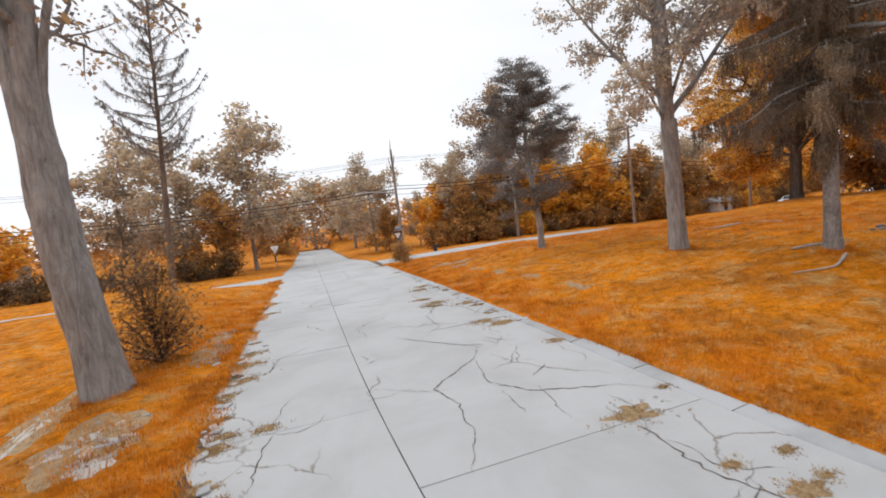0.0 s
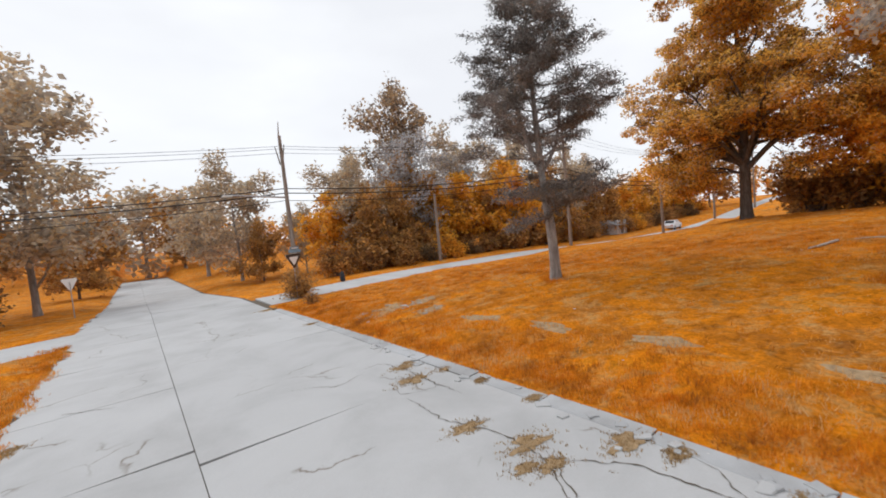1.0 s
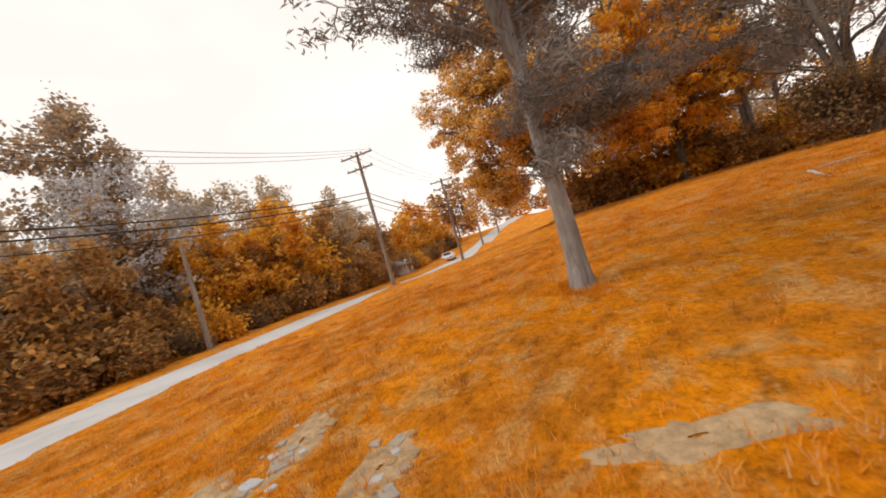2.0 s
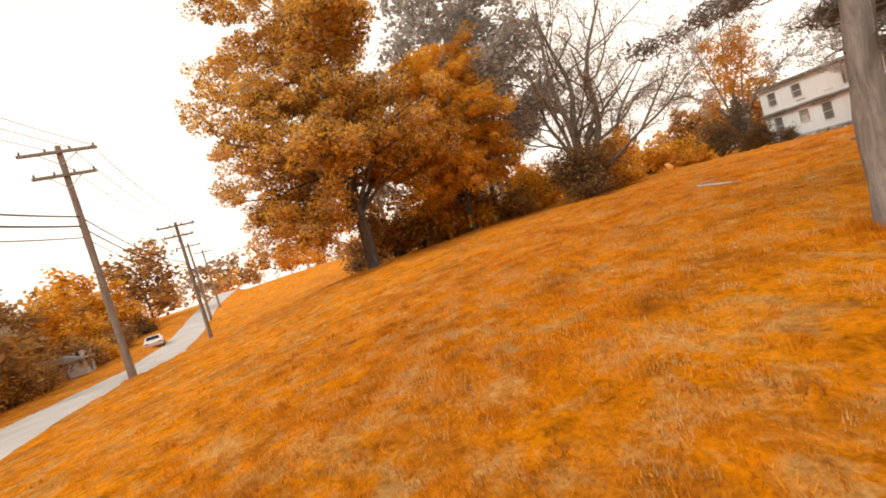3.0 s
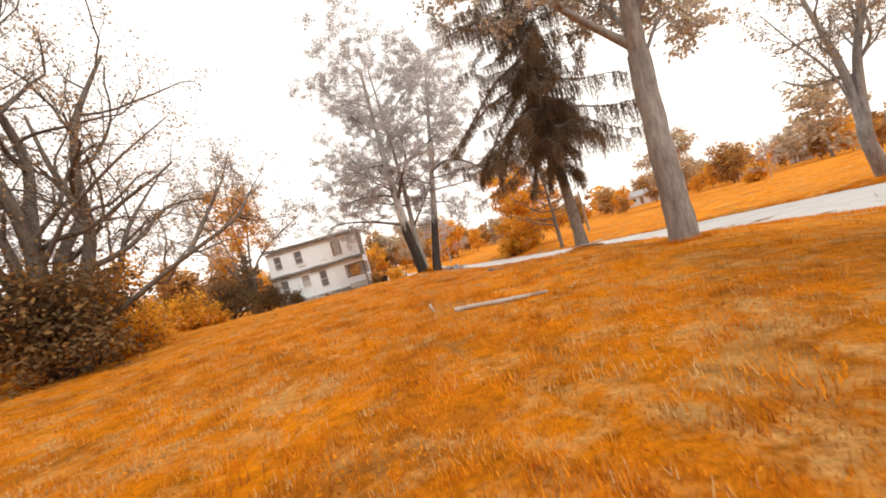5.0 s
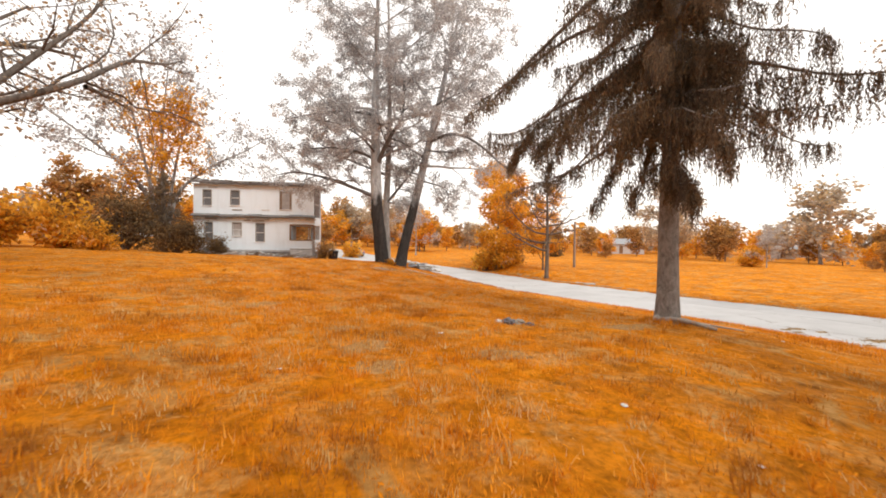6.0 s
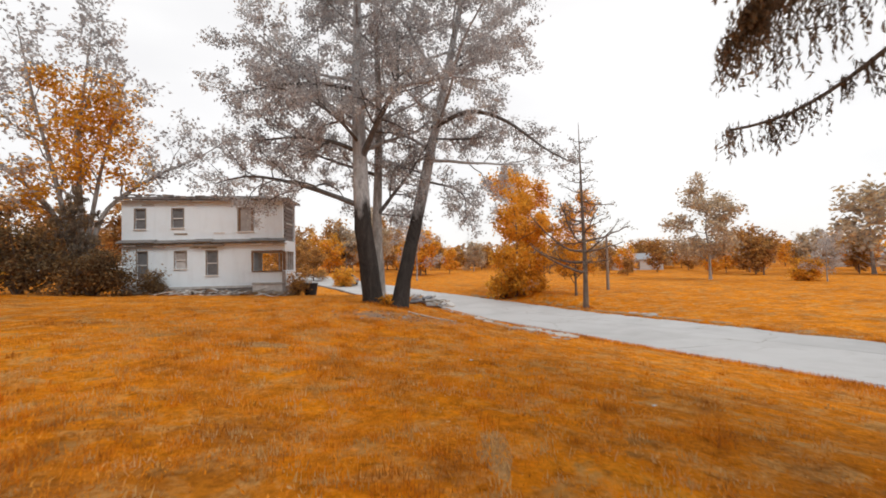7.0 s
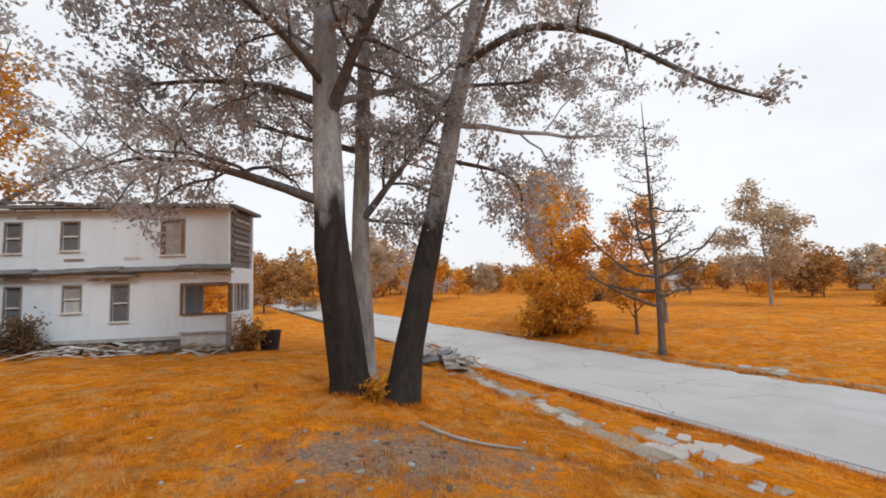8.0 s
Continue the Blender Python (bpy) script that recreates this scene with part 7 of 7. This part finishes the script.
for m in (0, 1):
    blades("thatch_grass", np.concatenate(over)[m::2], 0.07, 0.006, 1.8, 61 + m, "short grass growing through dead thatch", (GRASS_BLADE, STRAW)[m], per=6, spread=0.07)
for k, y in enumerate(np.arange(-34, 0, 1.25)):
    x = float(road_x(y)) - ROAD_HALF / (0.87 if y < -12 else 1.0) - 0.15 + g_rng.normal(0, 0.1)
    if g_rng.uniform() < 0.8:
        bare_patch(x, y, g_rng.uniform(0.2, 0.42), g_rng.uniform(0.5, 0.9), float(g_rng.uniform(15, 30)), 1700 + k, DIRT)
# broken sidewalk along the bend, the pads on the west verge and at the corner
WALK_Y = np.array([-21.0, -17.6, -13.6, -11.0, -9.5, -8.0])
WALK_X = np.array([14.6, 13.7, 13.0, 12.35, 11.9, 11.2])
for k, y in enumerate(np.arange(-20.6, -8.8, 0.86)):
    x = float(np.interp(y, WALK_Y, WALK_X))
    turn = math.degrees(math.atan2(float(np.interp(y + 0.5, WALK_Y, WALK_X)) - x, 0.5))
    bare_patch(x, y, 0.62, 0.62, -turn, 1600 + k)
    if k in (3, 9):
        continue
    for m in range(2):
        sx = (m - 0.5) * 0.5
        if pave_rng.uniform() < 0.16:
            continue
        px, py = x + sx + pave_rng.normal(0, 0.06), y + pave_rng.normal(0, 0.08)
        slab_piece("broken_slab", px, py, pave_rng.uniform(0.42, 0.58), pave_rng.uniform(0.6, 0.84), -turn + pave_rng.uniform(-9, 9), gz(px, py) - 0.05 + pave_rng.uniform(-0.012, 0.02), (KERB, PALE_SLAB, RUBBLE)[int(pave_rng.integers(0, 3))], 0.08, "broken sidewalk slab half sunk in grass", 300 + 4 * k + m, 3.0, "slab", "broken sidewalk slabs")
wy = pave_rng.uniform(-21, -8, 1100)
wx = np.interp(wy, WALK_Y, WALK_X) + pave_rng.choice([-1, 1], 1100) * np.abs(pave_rng.normal(0.6, 0.25, 1100))
blades("sidewalk_grass", np.c_[wx, wy, ground_z(wx, wy)], 0.10, 0.009, 1.4, 37, "dry grass creeping over the broken sidewalk", per=6, spread=0.05)
for k in range(46):
    y = pave_rng.uniform(-20.8, -8)
    x = float(np.interp(y, WALK_Y, WALK_X)) + pave_rng.normal(0, 0.5)
    s = pave_rng.uniform(0.08, 0.3)
    slab_piece("concrete_fragment", x, y, s * 1.3, s, pave_rng.uniform(0, 180), gz(x, y) - 0.02, (RUBBLE, KERB)[k % 2], 0.05, "broken bit of concrete beside the old sidewalk", 600 + k, 9, "rubble", "bits of broken sidewalk")


def apron(corners, step, seed, label):
    """An old concrete apron, broken into close-lying plates."""
    r = np.random.default_rng(seed)
    c = np.array(corners)
    n = len(c)
    turn = math.degrees(math.atan2(c[1, 1] - c[0, 1], c[1, 0] - c[0, 0]))
    u, v = np.array([math.cos(radians(turn)), math.sin(radians(turn))]), np.array([-math.sin(radians(turn)), math.cos(radians(turn))])
    mid = c.mean(axis=0)
    for i in range(-7, 8):
        for j in range(-7, 8):
            p = mid + u * (i + 0.3 * (j % 2)) * step + v * j * step + r.normal(0, 0.1 * step, 2)
            side = [(c[(k + 1) % n, 0] - c[k, 0]) * (p[1] - c[k, 1]) - (c[(k + 1) % n, 1] - c[k, 1]) * (p[0] - c[k, 0]) for k in range(n)]
            if min(side) < 0 < max(side) or r.uniform() < 0.13:
                continue
            slab_piece("apron_plate", p[0], p[1], step * r.uniform(0.5, 1.5), step * r.uniform(0.5, 1.4), turn + r.uniform(-28, 28), gz(*p) - 0.035 + r.uniform(0, 0.014), (PALE_SLAB, RUBBLE, PALE_SLAB, KERB)[int(r.integers(0, 4))], 0.085, label, seed * 50 + (i + 7) * 15 + j + 7, 1.2, "slab", "plates of the old aprons")


apron(((11.2, -10.85), (10.2, -11.3), (9.3, -9.75), (10.3, -8.95), (11.1, -9.4)), 0.52, 41, "pale broken concrete plate beside the road")
apron(((2.1, -17.6), (-0.3, -18.5), (-0.1, -16.6), (1.7, -15.9)), 0.6, 42, "pale broken concrete plate across the road")
for k, (x, y, sx, sy, rz) in enumerate(((-5.5, 7.75, 0.62, 0.95, 15), (-5.2, 6.9, 0.4, 0.45, 40), (-7.0, 9.3, 0.26, 1.5, 3), (-7.1, 7.3, 0.24, 0.9, -4))):
    bare_patch(x, y, sx, sy, rz, 1900 + k, PALE_SLAB)
# pads of crumbled concrete on the verges
for k, (x, y, sx, sy) in enumerate(((-5.5, 7.8, 1.4, 1.6), (-4.5, 12.6, 0.9, 2.6), (-4.6, 14.6, 0.6, 2.2), (6.4, 24.6, 1.9, 1.5), (8.0, 24.2, 1.4, 0.8), (7.4, 22.6, 1.1, 0.7))):
    for m in range(int(7 + 6 * sx * sy)):
        px, py = x + pave_rng.uniform(-0.5, 0.5) * sx, y + pave_rng.uniform(-0.5, 0.5) * sy
        s = pave_rng.uniform(0.06, 0.2) + 0.14 * pave_rng.uniform(0, 1) ** 3
        slab_piece("concrete_fragment", px, py, s * 1.25, s, pave_rng.uniform(0, 180), gz(px, py) - 0.032, (RUBBLE, DIRT, RUBBLE, KERB)[m % 4], 0.055, "cracked grey concrete sunk into the grass", 900 + 60 * k + m, 3, "rubble", "crumbled pads on the verge")
LITTER = []
for k, (x, y) in enumerate(((4.2, 12.5), (4.4, 12.3), (-2.5, 23.3), (4.2, 20.6), (6.2, 14.4), (16.5, 13.7), (16.3, 13.4), (15.1, 21.9), (15.3, 21.2), (13.5, 20.8), (17.2, 11.8), (11.1, 7.5), (18.2, 4.0),
                            (15.8, -2.4), (14.0, 0.6), (20.5, 2.2), (21, -6), (9.5, 22), (17.6, 7.6), (19.6, 9.2), (8.7, 17.2), (-6.6, 16.0), (-8.8, 20.5), (22.6, -9.5), (18.9, -8.9), (21.7, -11.0), (20.2, -9.3), (16.5, 10.4), (16.2, 11.4))):
    onroad = road_depth(x, y) > 0
    z = float(road_z(y)) + 0.01 if onroad else gz(x, y) + 0.02
    s = pave_rng.uniform(0.02, 0.055)
    LITTER.append((x, y, z, s))


# ---- fallen logs, bags, debris ----
def log(points, radius, label, seed, taper=0.7):
    w = Wood(seed)
    p = bend(points, 16)
    w.tube(p, radius * np.linspace(1, taper, 16) * (1 + 0.035 * w.r.standard_normal(16)), 9)
    w.tube(np.stack([p[0], p[0] - (p[1] - p[0]) * 0.04]), [radius, radius * 0.05], 9)
    w.tube(np.stack([p[-1], p[-1] + (p[-1] - p[-2]) * 0.04]), [radius * taper, radius * 0.05], 9)
    v, f = w.arrays()
    return tagged(part_arrays("fallen_log", v, f, DEADWOOD, None, smooth=True), label, "log")


def on(x, y, h=0.0):
    return (x, y, gz(x, y) + h)


log([on(18.52, 13.13, 0.03), on(18.15, 13.21, 0.05), on(17.77, 13.34, 0.05), on(17.31, 13.45, 0.04), on(16.9, 13.6, 0.02)], 0.05, "bleached barkless log lying in the grass", 401)
log([on(18.84, 11.49, 0.01), on(18.87, 12.0, 0.03), on(18.86, 12.4, 0.03), on(18.85, 12.73, 0.01)], 0.035, "curved bleached branch lying in the grass", 402, 0.4)
log([on(16.17, -9.82, 0.03), on(15.73, -9.27, 0.05), on(15.2, -9.1, 0.05), on(14.6, -9.05, 0.03)], 0.04, "thin pale branch on bare ground", 403, 0.4)
log([on(12.2, 5.9, 0.04), on(11.2, 5.6, 0.05), on(10.4, 6.1, 0.03)], 0.04, "dead branch fallen beside a spruce", 404, 0.4)
log([on(12.92, 6.4, 0.08), on(12.65, 6.85, 0.10), on(12.3, 7.25, 0.03)], 0.07, "dead root lying beside a spruce", 405, 0.4)


def crumpled(name, place, size, mat, label, seed, category="bag", crease=1.0):
    r = np.random.default_rng(seed)
    bm = bmesh.new()
    bmesh.ops.create_icosphere(bm, subdivisions=3, radius=0.5)
    for v in bm.verts:
        d = 1 + crease * (0.25 * noise.noise(v.co * 4 + Vector((seed, 0, 0))) + 0.12 * noise.noise(v.co * 11 + Vector((0, seed, 0))))
        v.co = Vector((v.co.x * size[0] * d, v.co.y * size[1] * d, max(v.co.z * size[2] * d, -0.28 * size[2])))
    ob = part(name, bm, mat, None)
    ob.matrix_basis = pose(place[0], place[1], place[2] + 0.27 * size[2], 0, 0, float(r.uniform(0, 360)))
    return tagged(ob, label, category)


for k, (x, y, z, s) in enumerate(LITTER):
    tagged(crumpled("litter", (x, y, z - 0.01), (s * 1.5, s, s * 0.35), PAPER, "scrap of pale litter lying on the ground", 20 + k, "litter"), group="scattered litter")
crumpled("rubbish_bag", on(16.3, 7.02), (0.24, 0.2, 0.13), BAG, "crumpled dark plastic bag in the grass", 5, crease=2.6)
crumpled("rubbish_bag", on(16.08, 6.9), (0.26, 0.17, 0.09), RUBBLE, "torn grey sacking in the grass", 6, crease=2.6)
crumpled("rubbish_bag", on(16.42, 6.88), (0.13, 0.1, 0.06), PAPER, "torn white plastic scrap in the grass", 8, crease=2.6)
crumpled("rubbish_bag", on(15.92, 7.05), (0.14, 0.12, 0.07), BAG, "torn dark plastic scrap in the grass", 9, crease=2.6)
crumpled("stone", on(10.9, 38.6), (0.35, 0.35, 0.95), BIN_DARK, "dark stump standing beside the street", 7, "stump")


def plank(x, y, z, length, width, rz, rx, mat, label, group):
    bm = boxes([(-length / 2, -width / 2, -0.014, length / 2, width / 2, 0.014)], 0.004)
    ob = part("plank", bm, mat, None)
    ob.matrix_basis = pose(x, y, z, rx * 0.4, rx, rz)
    return tagged(ob, label, "plank", group)


d_rng = np.random.default_rng(77)
for k in range(150):
    x = d_rng.uniform(22.0, 31.4) if k < 70 else d_rng.normal(26.0, 1.2) if k < 120 else d_rng.normal(29.3, 0.5)
    y = HY + 0.4 + abs(d_rng.normal(0, 0.6))
    pile = max(0.0, 1 - (y - HY - 0.4) / 1.1)
    x, y = by_house(x, y)
    plank(x, y, gz(x, y) + 0.03 + d_rng.uniform(0, 0.30) * pile, d_rng.uniform(0.25, 1.7), d_rng.uniform(0.04, 0.2), d_rng.uniform(-75, 75), d_rng.uniform(-17, 17), (TRIM, BOARD, TRIM_WHITE, BROWN_WOOD)[k % 4], "weathered plank fallen from the house wall", "planks fallen along the house")
wx = d_rng.uniform(21.6, 31.2, 700)
wy = HY + 0.12 + np.abs(d_rng.normal(0, 0.5, 700))
wx, wy = by_house(wx, wy)
blades("foundation_weeds", np.c_[wx, wy, ground_z(wx, wy)], 0.28, 0.010, 0.9, 39, "tall dry weeds along the house's foundation", WEED, per=6, spread=0.06)
for k in range(16):
    x = d_rng.uniform(22.4, 31.5)
    crumpled("rubbish_bag", on(*by_house(x, HY + d_rng.uniform(0.35, 1.0))), (d_rng.uniform(0.3, 0.6), 0.3, d_rng.uniform(0.2, 0.4)), (BAG, PAPER, BIN_DARK, PAPER)[k % 4], "torn rubbish bag lying against the house", 90 + k, crease=2.0)
for k in range(9):
    x, y = by_house(d_rng.uniform(23, 31), HY + d_rng.uniform(0.3, 0.9))
    slab_piece("rubble_block", x, y, 0.4, 0.3, d_rng.uniform(0, 180), gz(x, y) - 0.02, FOUNDATION, 0.2, "loose foundation block lying by the wall", 420 + k, 10, "block", "loose foundation blocks")
for k in range(30):
    x, y = 13.9 + d_rng.normal(0, 0.6), -17.9 + d_rng.normal(0, 0.6)
    slab_piece("rubble_block", x, y, d_rng.uniform(0.4, 1.1), d_rng.uniform(0.3, 0.7), d_rng.uniform(0, 180), gz(x, y) + 0.03 + 0.32 * d_rng.uniform(0, 1), (PAPER, RUBBLE, BOARD, KERB, BAG)[k % 5], 0.09, "dumped sheet of rubbish in a heap by the road", 440 + k, 16, "rubble", "dumped heap by the road")
plank(28.0, -18.4, gz(28.0, -18.4) + 0.12, 0.9, 0.6, 10, 12, TRIM_WHITE, "pale broken frame lying in the grass", "")
plank(27.4, -18.2, gz(27.4, -18.2) + 0.08, 0.8, 0.15, 60, 4, BOARD, "grey board lying in the grass", "")
for k in range(60):
    x, y = 16.5 + d_rng.normal(0, 1.3), -8.6 + d_rng.normal(0, 0.5)
    if k < 26:
        slab_piece("rubble_block", x, y, d_rng.uniform(0.05, 0.15), d_rng.uniform(0.04, 0.1), d_rng.uniform(0, 180), gz(x, y) - 0.012, (KERB, ROADBED, RUBBLE, BROWN_WOOD)[k % 4], 0.04, "small stone on bare ground under a tree", 470 + k, 14, "stone", "stones on bare ground")

# bin by the porch
tub = empty("rubbish_bin", on(20.9, -20.5), 15, "dark plastic tub standing by the porch corner", "bin")
bm = bmesh.new()
bmesh.ops.create_cone(bm, cap_ends=False, segments=18, radius1=0.34, radius2=0.44, depth=0.75, matrix=Matrix.Translation((0, 0, 0.375)))
bmesh.ops.create_circle(bm, cap_ends=True, segments=18, radius=0.34, matrix=Matrix.Translation((0, 0, 0.01)))
part("tub", bm, BIN_DARK, tub)
w = Wood(2)
ring = np.array([(0.45 * math.cos(a), 0.45 * math.sin(a), 0.75) for a in np.linspace(0, 6.283, 19)])
w.tube(ring, np.full(19, 0.025), 6)
part_arrays("rim", *w.arrays(), BIN_DARK, tub, smooth=True)
shrub("bush", on(16.95, -11.05), 71, (0.3, 0.3, 0.45), 420, 0.11, ORANGE, "small orange shoot between the charred trunks")
shrub("bush", on(21.6, -20.1), 66, (0.75, 0.75, 1.3), 1500, 0.12, RUST, "brown bush against the porch corner")
shrub("bush", on(*by_house(31.6, -18.0)), 70, (2.6, 1.9, 2.5), 9000, 0.13, SHRUB_DARK, "low dark bush at the corner of the house")
shrub("bush", on(*by_house(29.4, -19.3)), 67, (0.95, 0.8, 1.45), 2600, 0.11, SHRUB_DARK, "small dark bush against the house wall")
shrub("bush", on(*by_house(34.6, -17.6)), 68, (2.6, 2.4, 4.2), 7400, 0.17, SHRUB_DARK, "large dark evergreen bush beside the house")
spruce("young_conifer", on(*by_house(32.8, -18.6)), 6.0, 0.6, 2.4, 69, 9, BARK_BROWN, NEEDLE_DARK, "dark young conifer close beside the house", hang=0.3, trunk=0.12, strand=3, needle=0.16)


# ---- cars and far houses ----
def car(place, rz, paint, label):
    top = empty("car", place, rz, label, "car")
    prof = [(-2.15, 0.35), (-2.2, 0.75), (-1.95, 0.92), (-1.2, 0.98), (-0.75, 1.38), (0.75, 1.42), (1.35, 1.0), (2.1, 0.93), (2.2, 0.7), (2.15, 0.35)]
    bm = bmesh.new()
    rings = []
    for y, s in ((-0.86, 0.96), (-0.80, 1.0), (0.80, 1.0), (0.86, 0.96)):
        rings.append([bm.verts.new((x * (0.99 if abs(y) > 0.82 else 1), y * (0.84 if z > 1.1 else 1), 0.35 + (z - 0.35) * s)) for x, z in prof])
    n = len(prof)
    for a, b in zip(rings, rings[1:]):
        for i in range(n):
            bm.faces.new((a[i], a[(i + 1) % n], b[(i + 1) % n], b[i]))
    bm.faces.new(rings[0])
    bm.faces.new(list(reversed(rings[-1])))
    bmesh.ops.recalc_face_normals(bm, faces=bm.faces)
    bmesh.ops.bevel(bm, geom=bm.edges[:], offset=0.02, segments=1, affect="EDGES")
    part("body", bm, paint, top)
    for y in (-0.76, 0.76):
        s = 1 if y > 0 else -1
        b = bmesh.new()
        box(b, -0.62, y - 0.004, 1.03, 0.66, y + 0.004, 1.33)
        part("side_window", b, CAR_GLASS, top)
    for x0, x1, nm in ((-1.18, -0.78, "rear_window"), (0.8, 1.32, "windscreen")):
        b = bmesh.new()
        lo, hi = (x0, x1) if x0 < 0 else (x1, x0)
        vs = [b.verts.new(c) for c in ((lo, -0.62, 1.05), (lo, 0.62, 1.05), (hi, 0.58, 1.375), (hi, -0.58, 1.375))]
        f = b.faces.new(vs)
        bmesh.ops.solidify(b, geom=[f], thickness=0.02)
        part(nm, b, CAR_GLASS, top)
    for x in (-1.35, 1.35):
        for y in (-0.8, 0.8):
            b = bmesh.new()
            rod(b, (x, y - 0.1, 0.32), (x, y + 0.1, 0.32), 0.32, None, 20)
            wheel = part("wheel", b, TYRE, top)
            b = bmesh.new()
            rod(b, (x, y - 0.108, 0.32), (x, y + 0.108, 0.32), 0.18, None, 14)
            part("rim", b, STEEL, wheel)
    for x, y, mat, nm in ((2.17, 0.6, LAMP_GLASS, "headlight"), (2.17, -0.6, LAMP_GLASS, "headlight"), (-2.17, 0.62, TAIL_RED, "tail_light"), (-2.17, -0.62, TAIL_RED, "tail_light")):
        part(nm, boxes([(x - 0.05, y - 0.16, 0.66, x + 0.05, y + 0.16, 0.80)], 0.02), mat, top)
    return top


def street_z(x):
    return float(np.interp(x, STREET_X, STREET_Z)) + 0.02


car((66.0, 39.0, street_z(66)), 8, CAR_WHITE, "pale parked car on the side street")
car((19.6, -52.5, float(road_z(-52.5)) + 0.02), -66, CAR_GREY, "grey parked car far down the road")


def cottage(place, rz, w, d, h, wall, roofmat, label):
    top = empty("cottage", place, rz, label, "house")
    t = 0.2
    holes = [(-w * 0.34, -w * 0.18, 1.0, 2.1), (w * 0.12, w * 0.3, 1.0, 2.1), (-0.45, 0.45, 0.1, 2.1)]
    for s in (-1, 1):
        y = s * d / 2
        part("wall", wall_panel(-w / 2, w / 2, 0, h, holes, lambda u, side, z: (u, y + (t / 2 if side else -t / 2), z)), wall, top)
    for s in (-1, 1):
        x = s * (w / 2 - t / 2)
        part("wall", boxes([(x - t / 2, -d / 2 + t / 2, 0, x + t / 2, d / 2 - t / 2, h)]), wall, top)
    for a, b, c, e in holes[:2]:
        win = part("window", boxes([(a, d / 2 - 0.03, c, a + 0.07, d / 2 + 0.12, e), (b - 0.07, d / 2 - 0.03, c, b, d / 2 + 0.12, e), (a + 0.07, d / 2 - 0.03, e - 0.07, b - 0.07, d / 2 + 0.12, e), (a + 0.07, d / 2 - 0.03, c, b - 0.07, d / 2 + 0.12, c + 0.07)]), TRIM_WHITE, top)
        part("pane", boxes([(a + 0.07, d / 2 - 0.02, c + 0.07, b - 0.07, d / 2, e - 0.07)]), GLASS, win)
    part("door", boxes([(-0.45, d / 2 - 0.05, 0.1, 0.45, d / 2 + 0.02, 2.1)], 0.01), BROWN_WOOD, top)
    bm = bmesh.new()
    o = 0.4
    pts = [(-w / 2 - o, -d / 2 - o, h - 0.1), (w / 2 + o, -d / 2 - o, h - 0.1), (w / 2 + o, d / 2 + o, h - 0.1), (-w / 2 - o, d / 2 + o, h - 0.1), (-w / 2 - o, 0, h + d * 0.22), (w / 2 + o, 0, h + d * 0.22)]
    vs = [bm.verts.new(p) for p in pts]
    for q in ((0, 1, 5, 4), (2, 3, 4, 5), (0, 4, 3), (1, 2, 5), (3, 2, 1, 0)):
        bm.faces.new([vs[i] for i in q])
    bmesh.ops.recalc_face_normals(bm, faces=bm.faces)
    part("roof", bm, roofmat, top)
    return top


cottage(on(-50.0, -84.0), -30, 11, 6.5, 2.6, PALE_WALL, GREY_ROOF, "low pale cottage with a grey roof across the field")
cottage(on(-74.0, -60.0), -50, 4.2, 3.2, 2.2, PALE_WALL, GREY_ROOF, "small white shed across the field")
cottage(on(-88.0, -62.0), -60, 9, 6, 2.5, PALE_WALL, GREY_ROOF, "low white bungalow across the field")
cottage(on(-36.0, 55.0), 0, 9, 6, 2.6, PALE_WALL, GREY_ROOF, "pale bungalow behind the hedge")
cottage(on(57.0, 43.5), 5, 3.2, 2.4, 1.5, PALE_WALL, GREY_ROOF, "small white shed beside the side street")
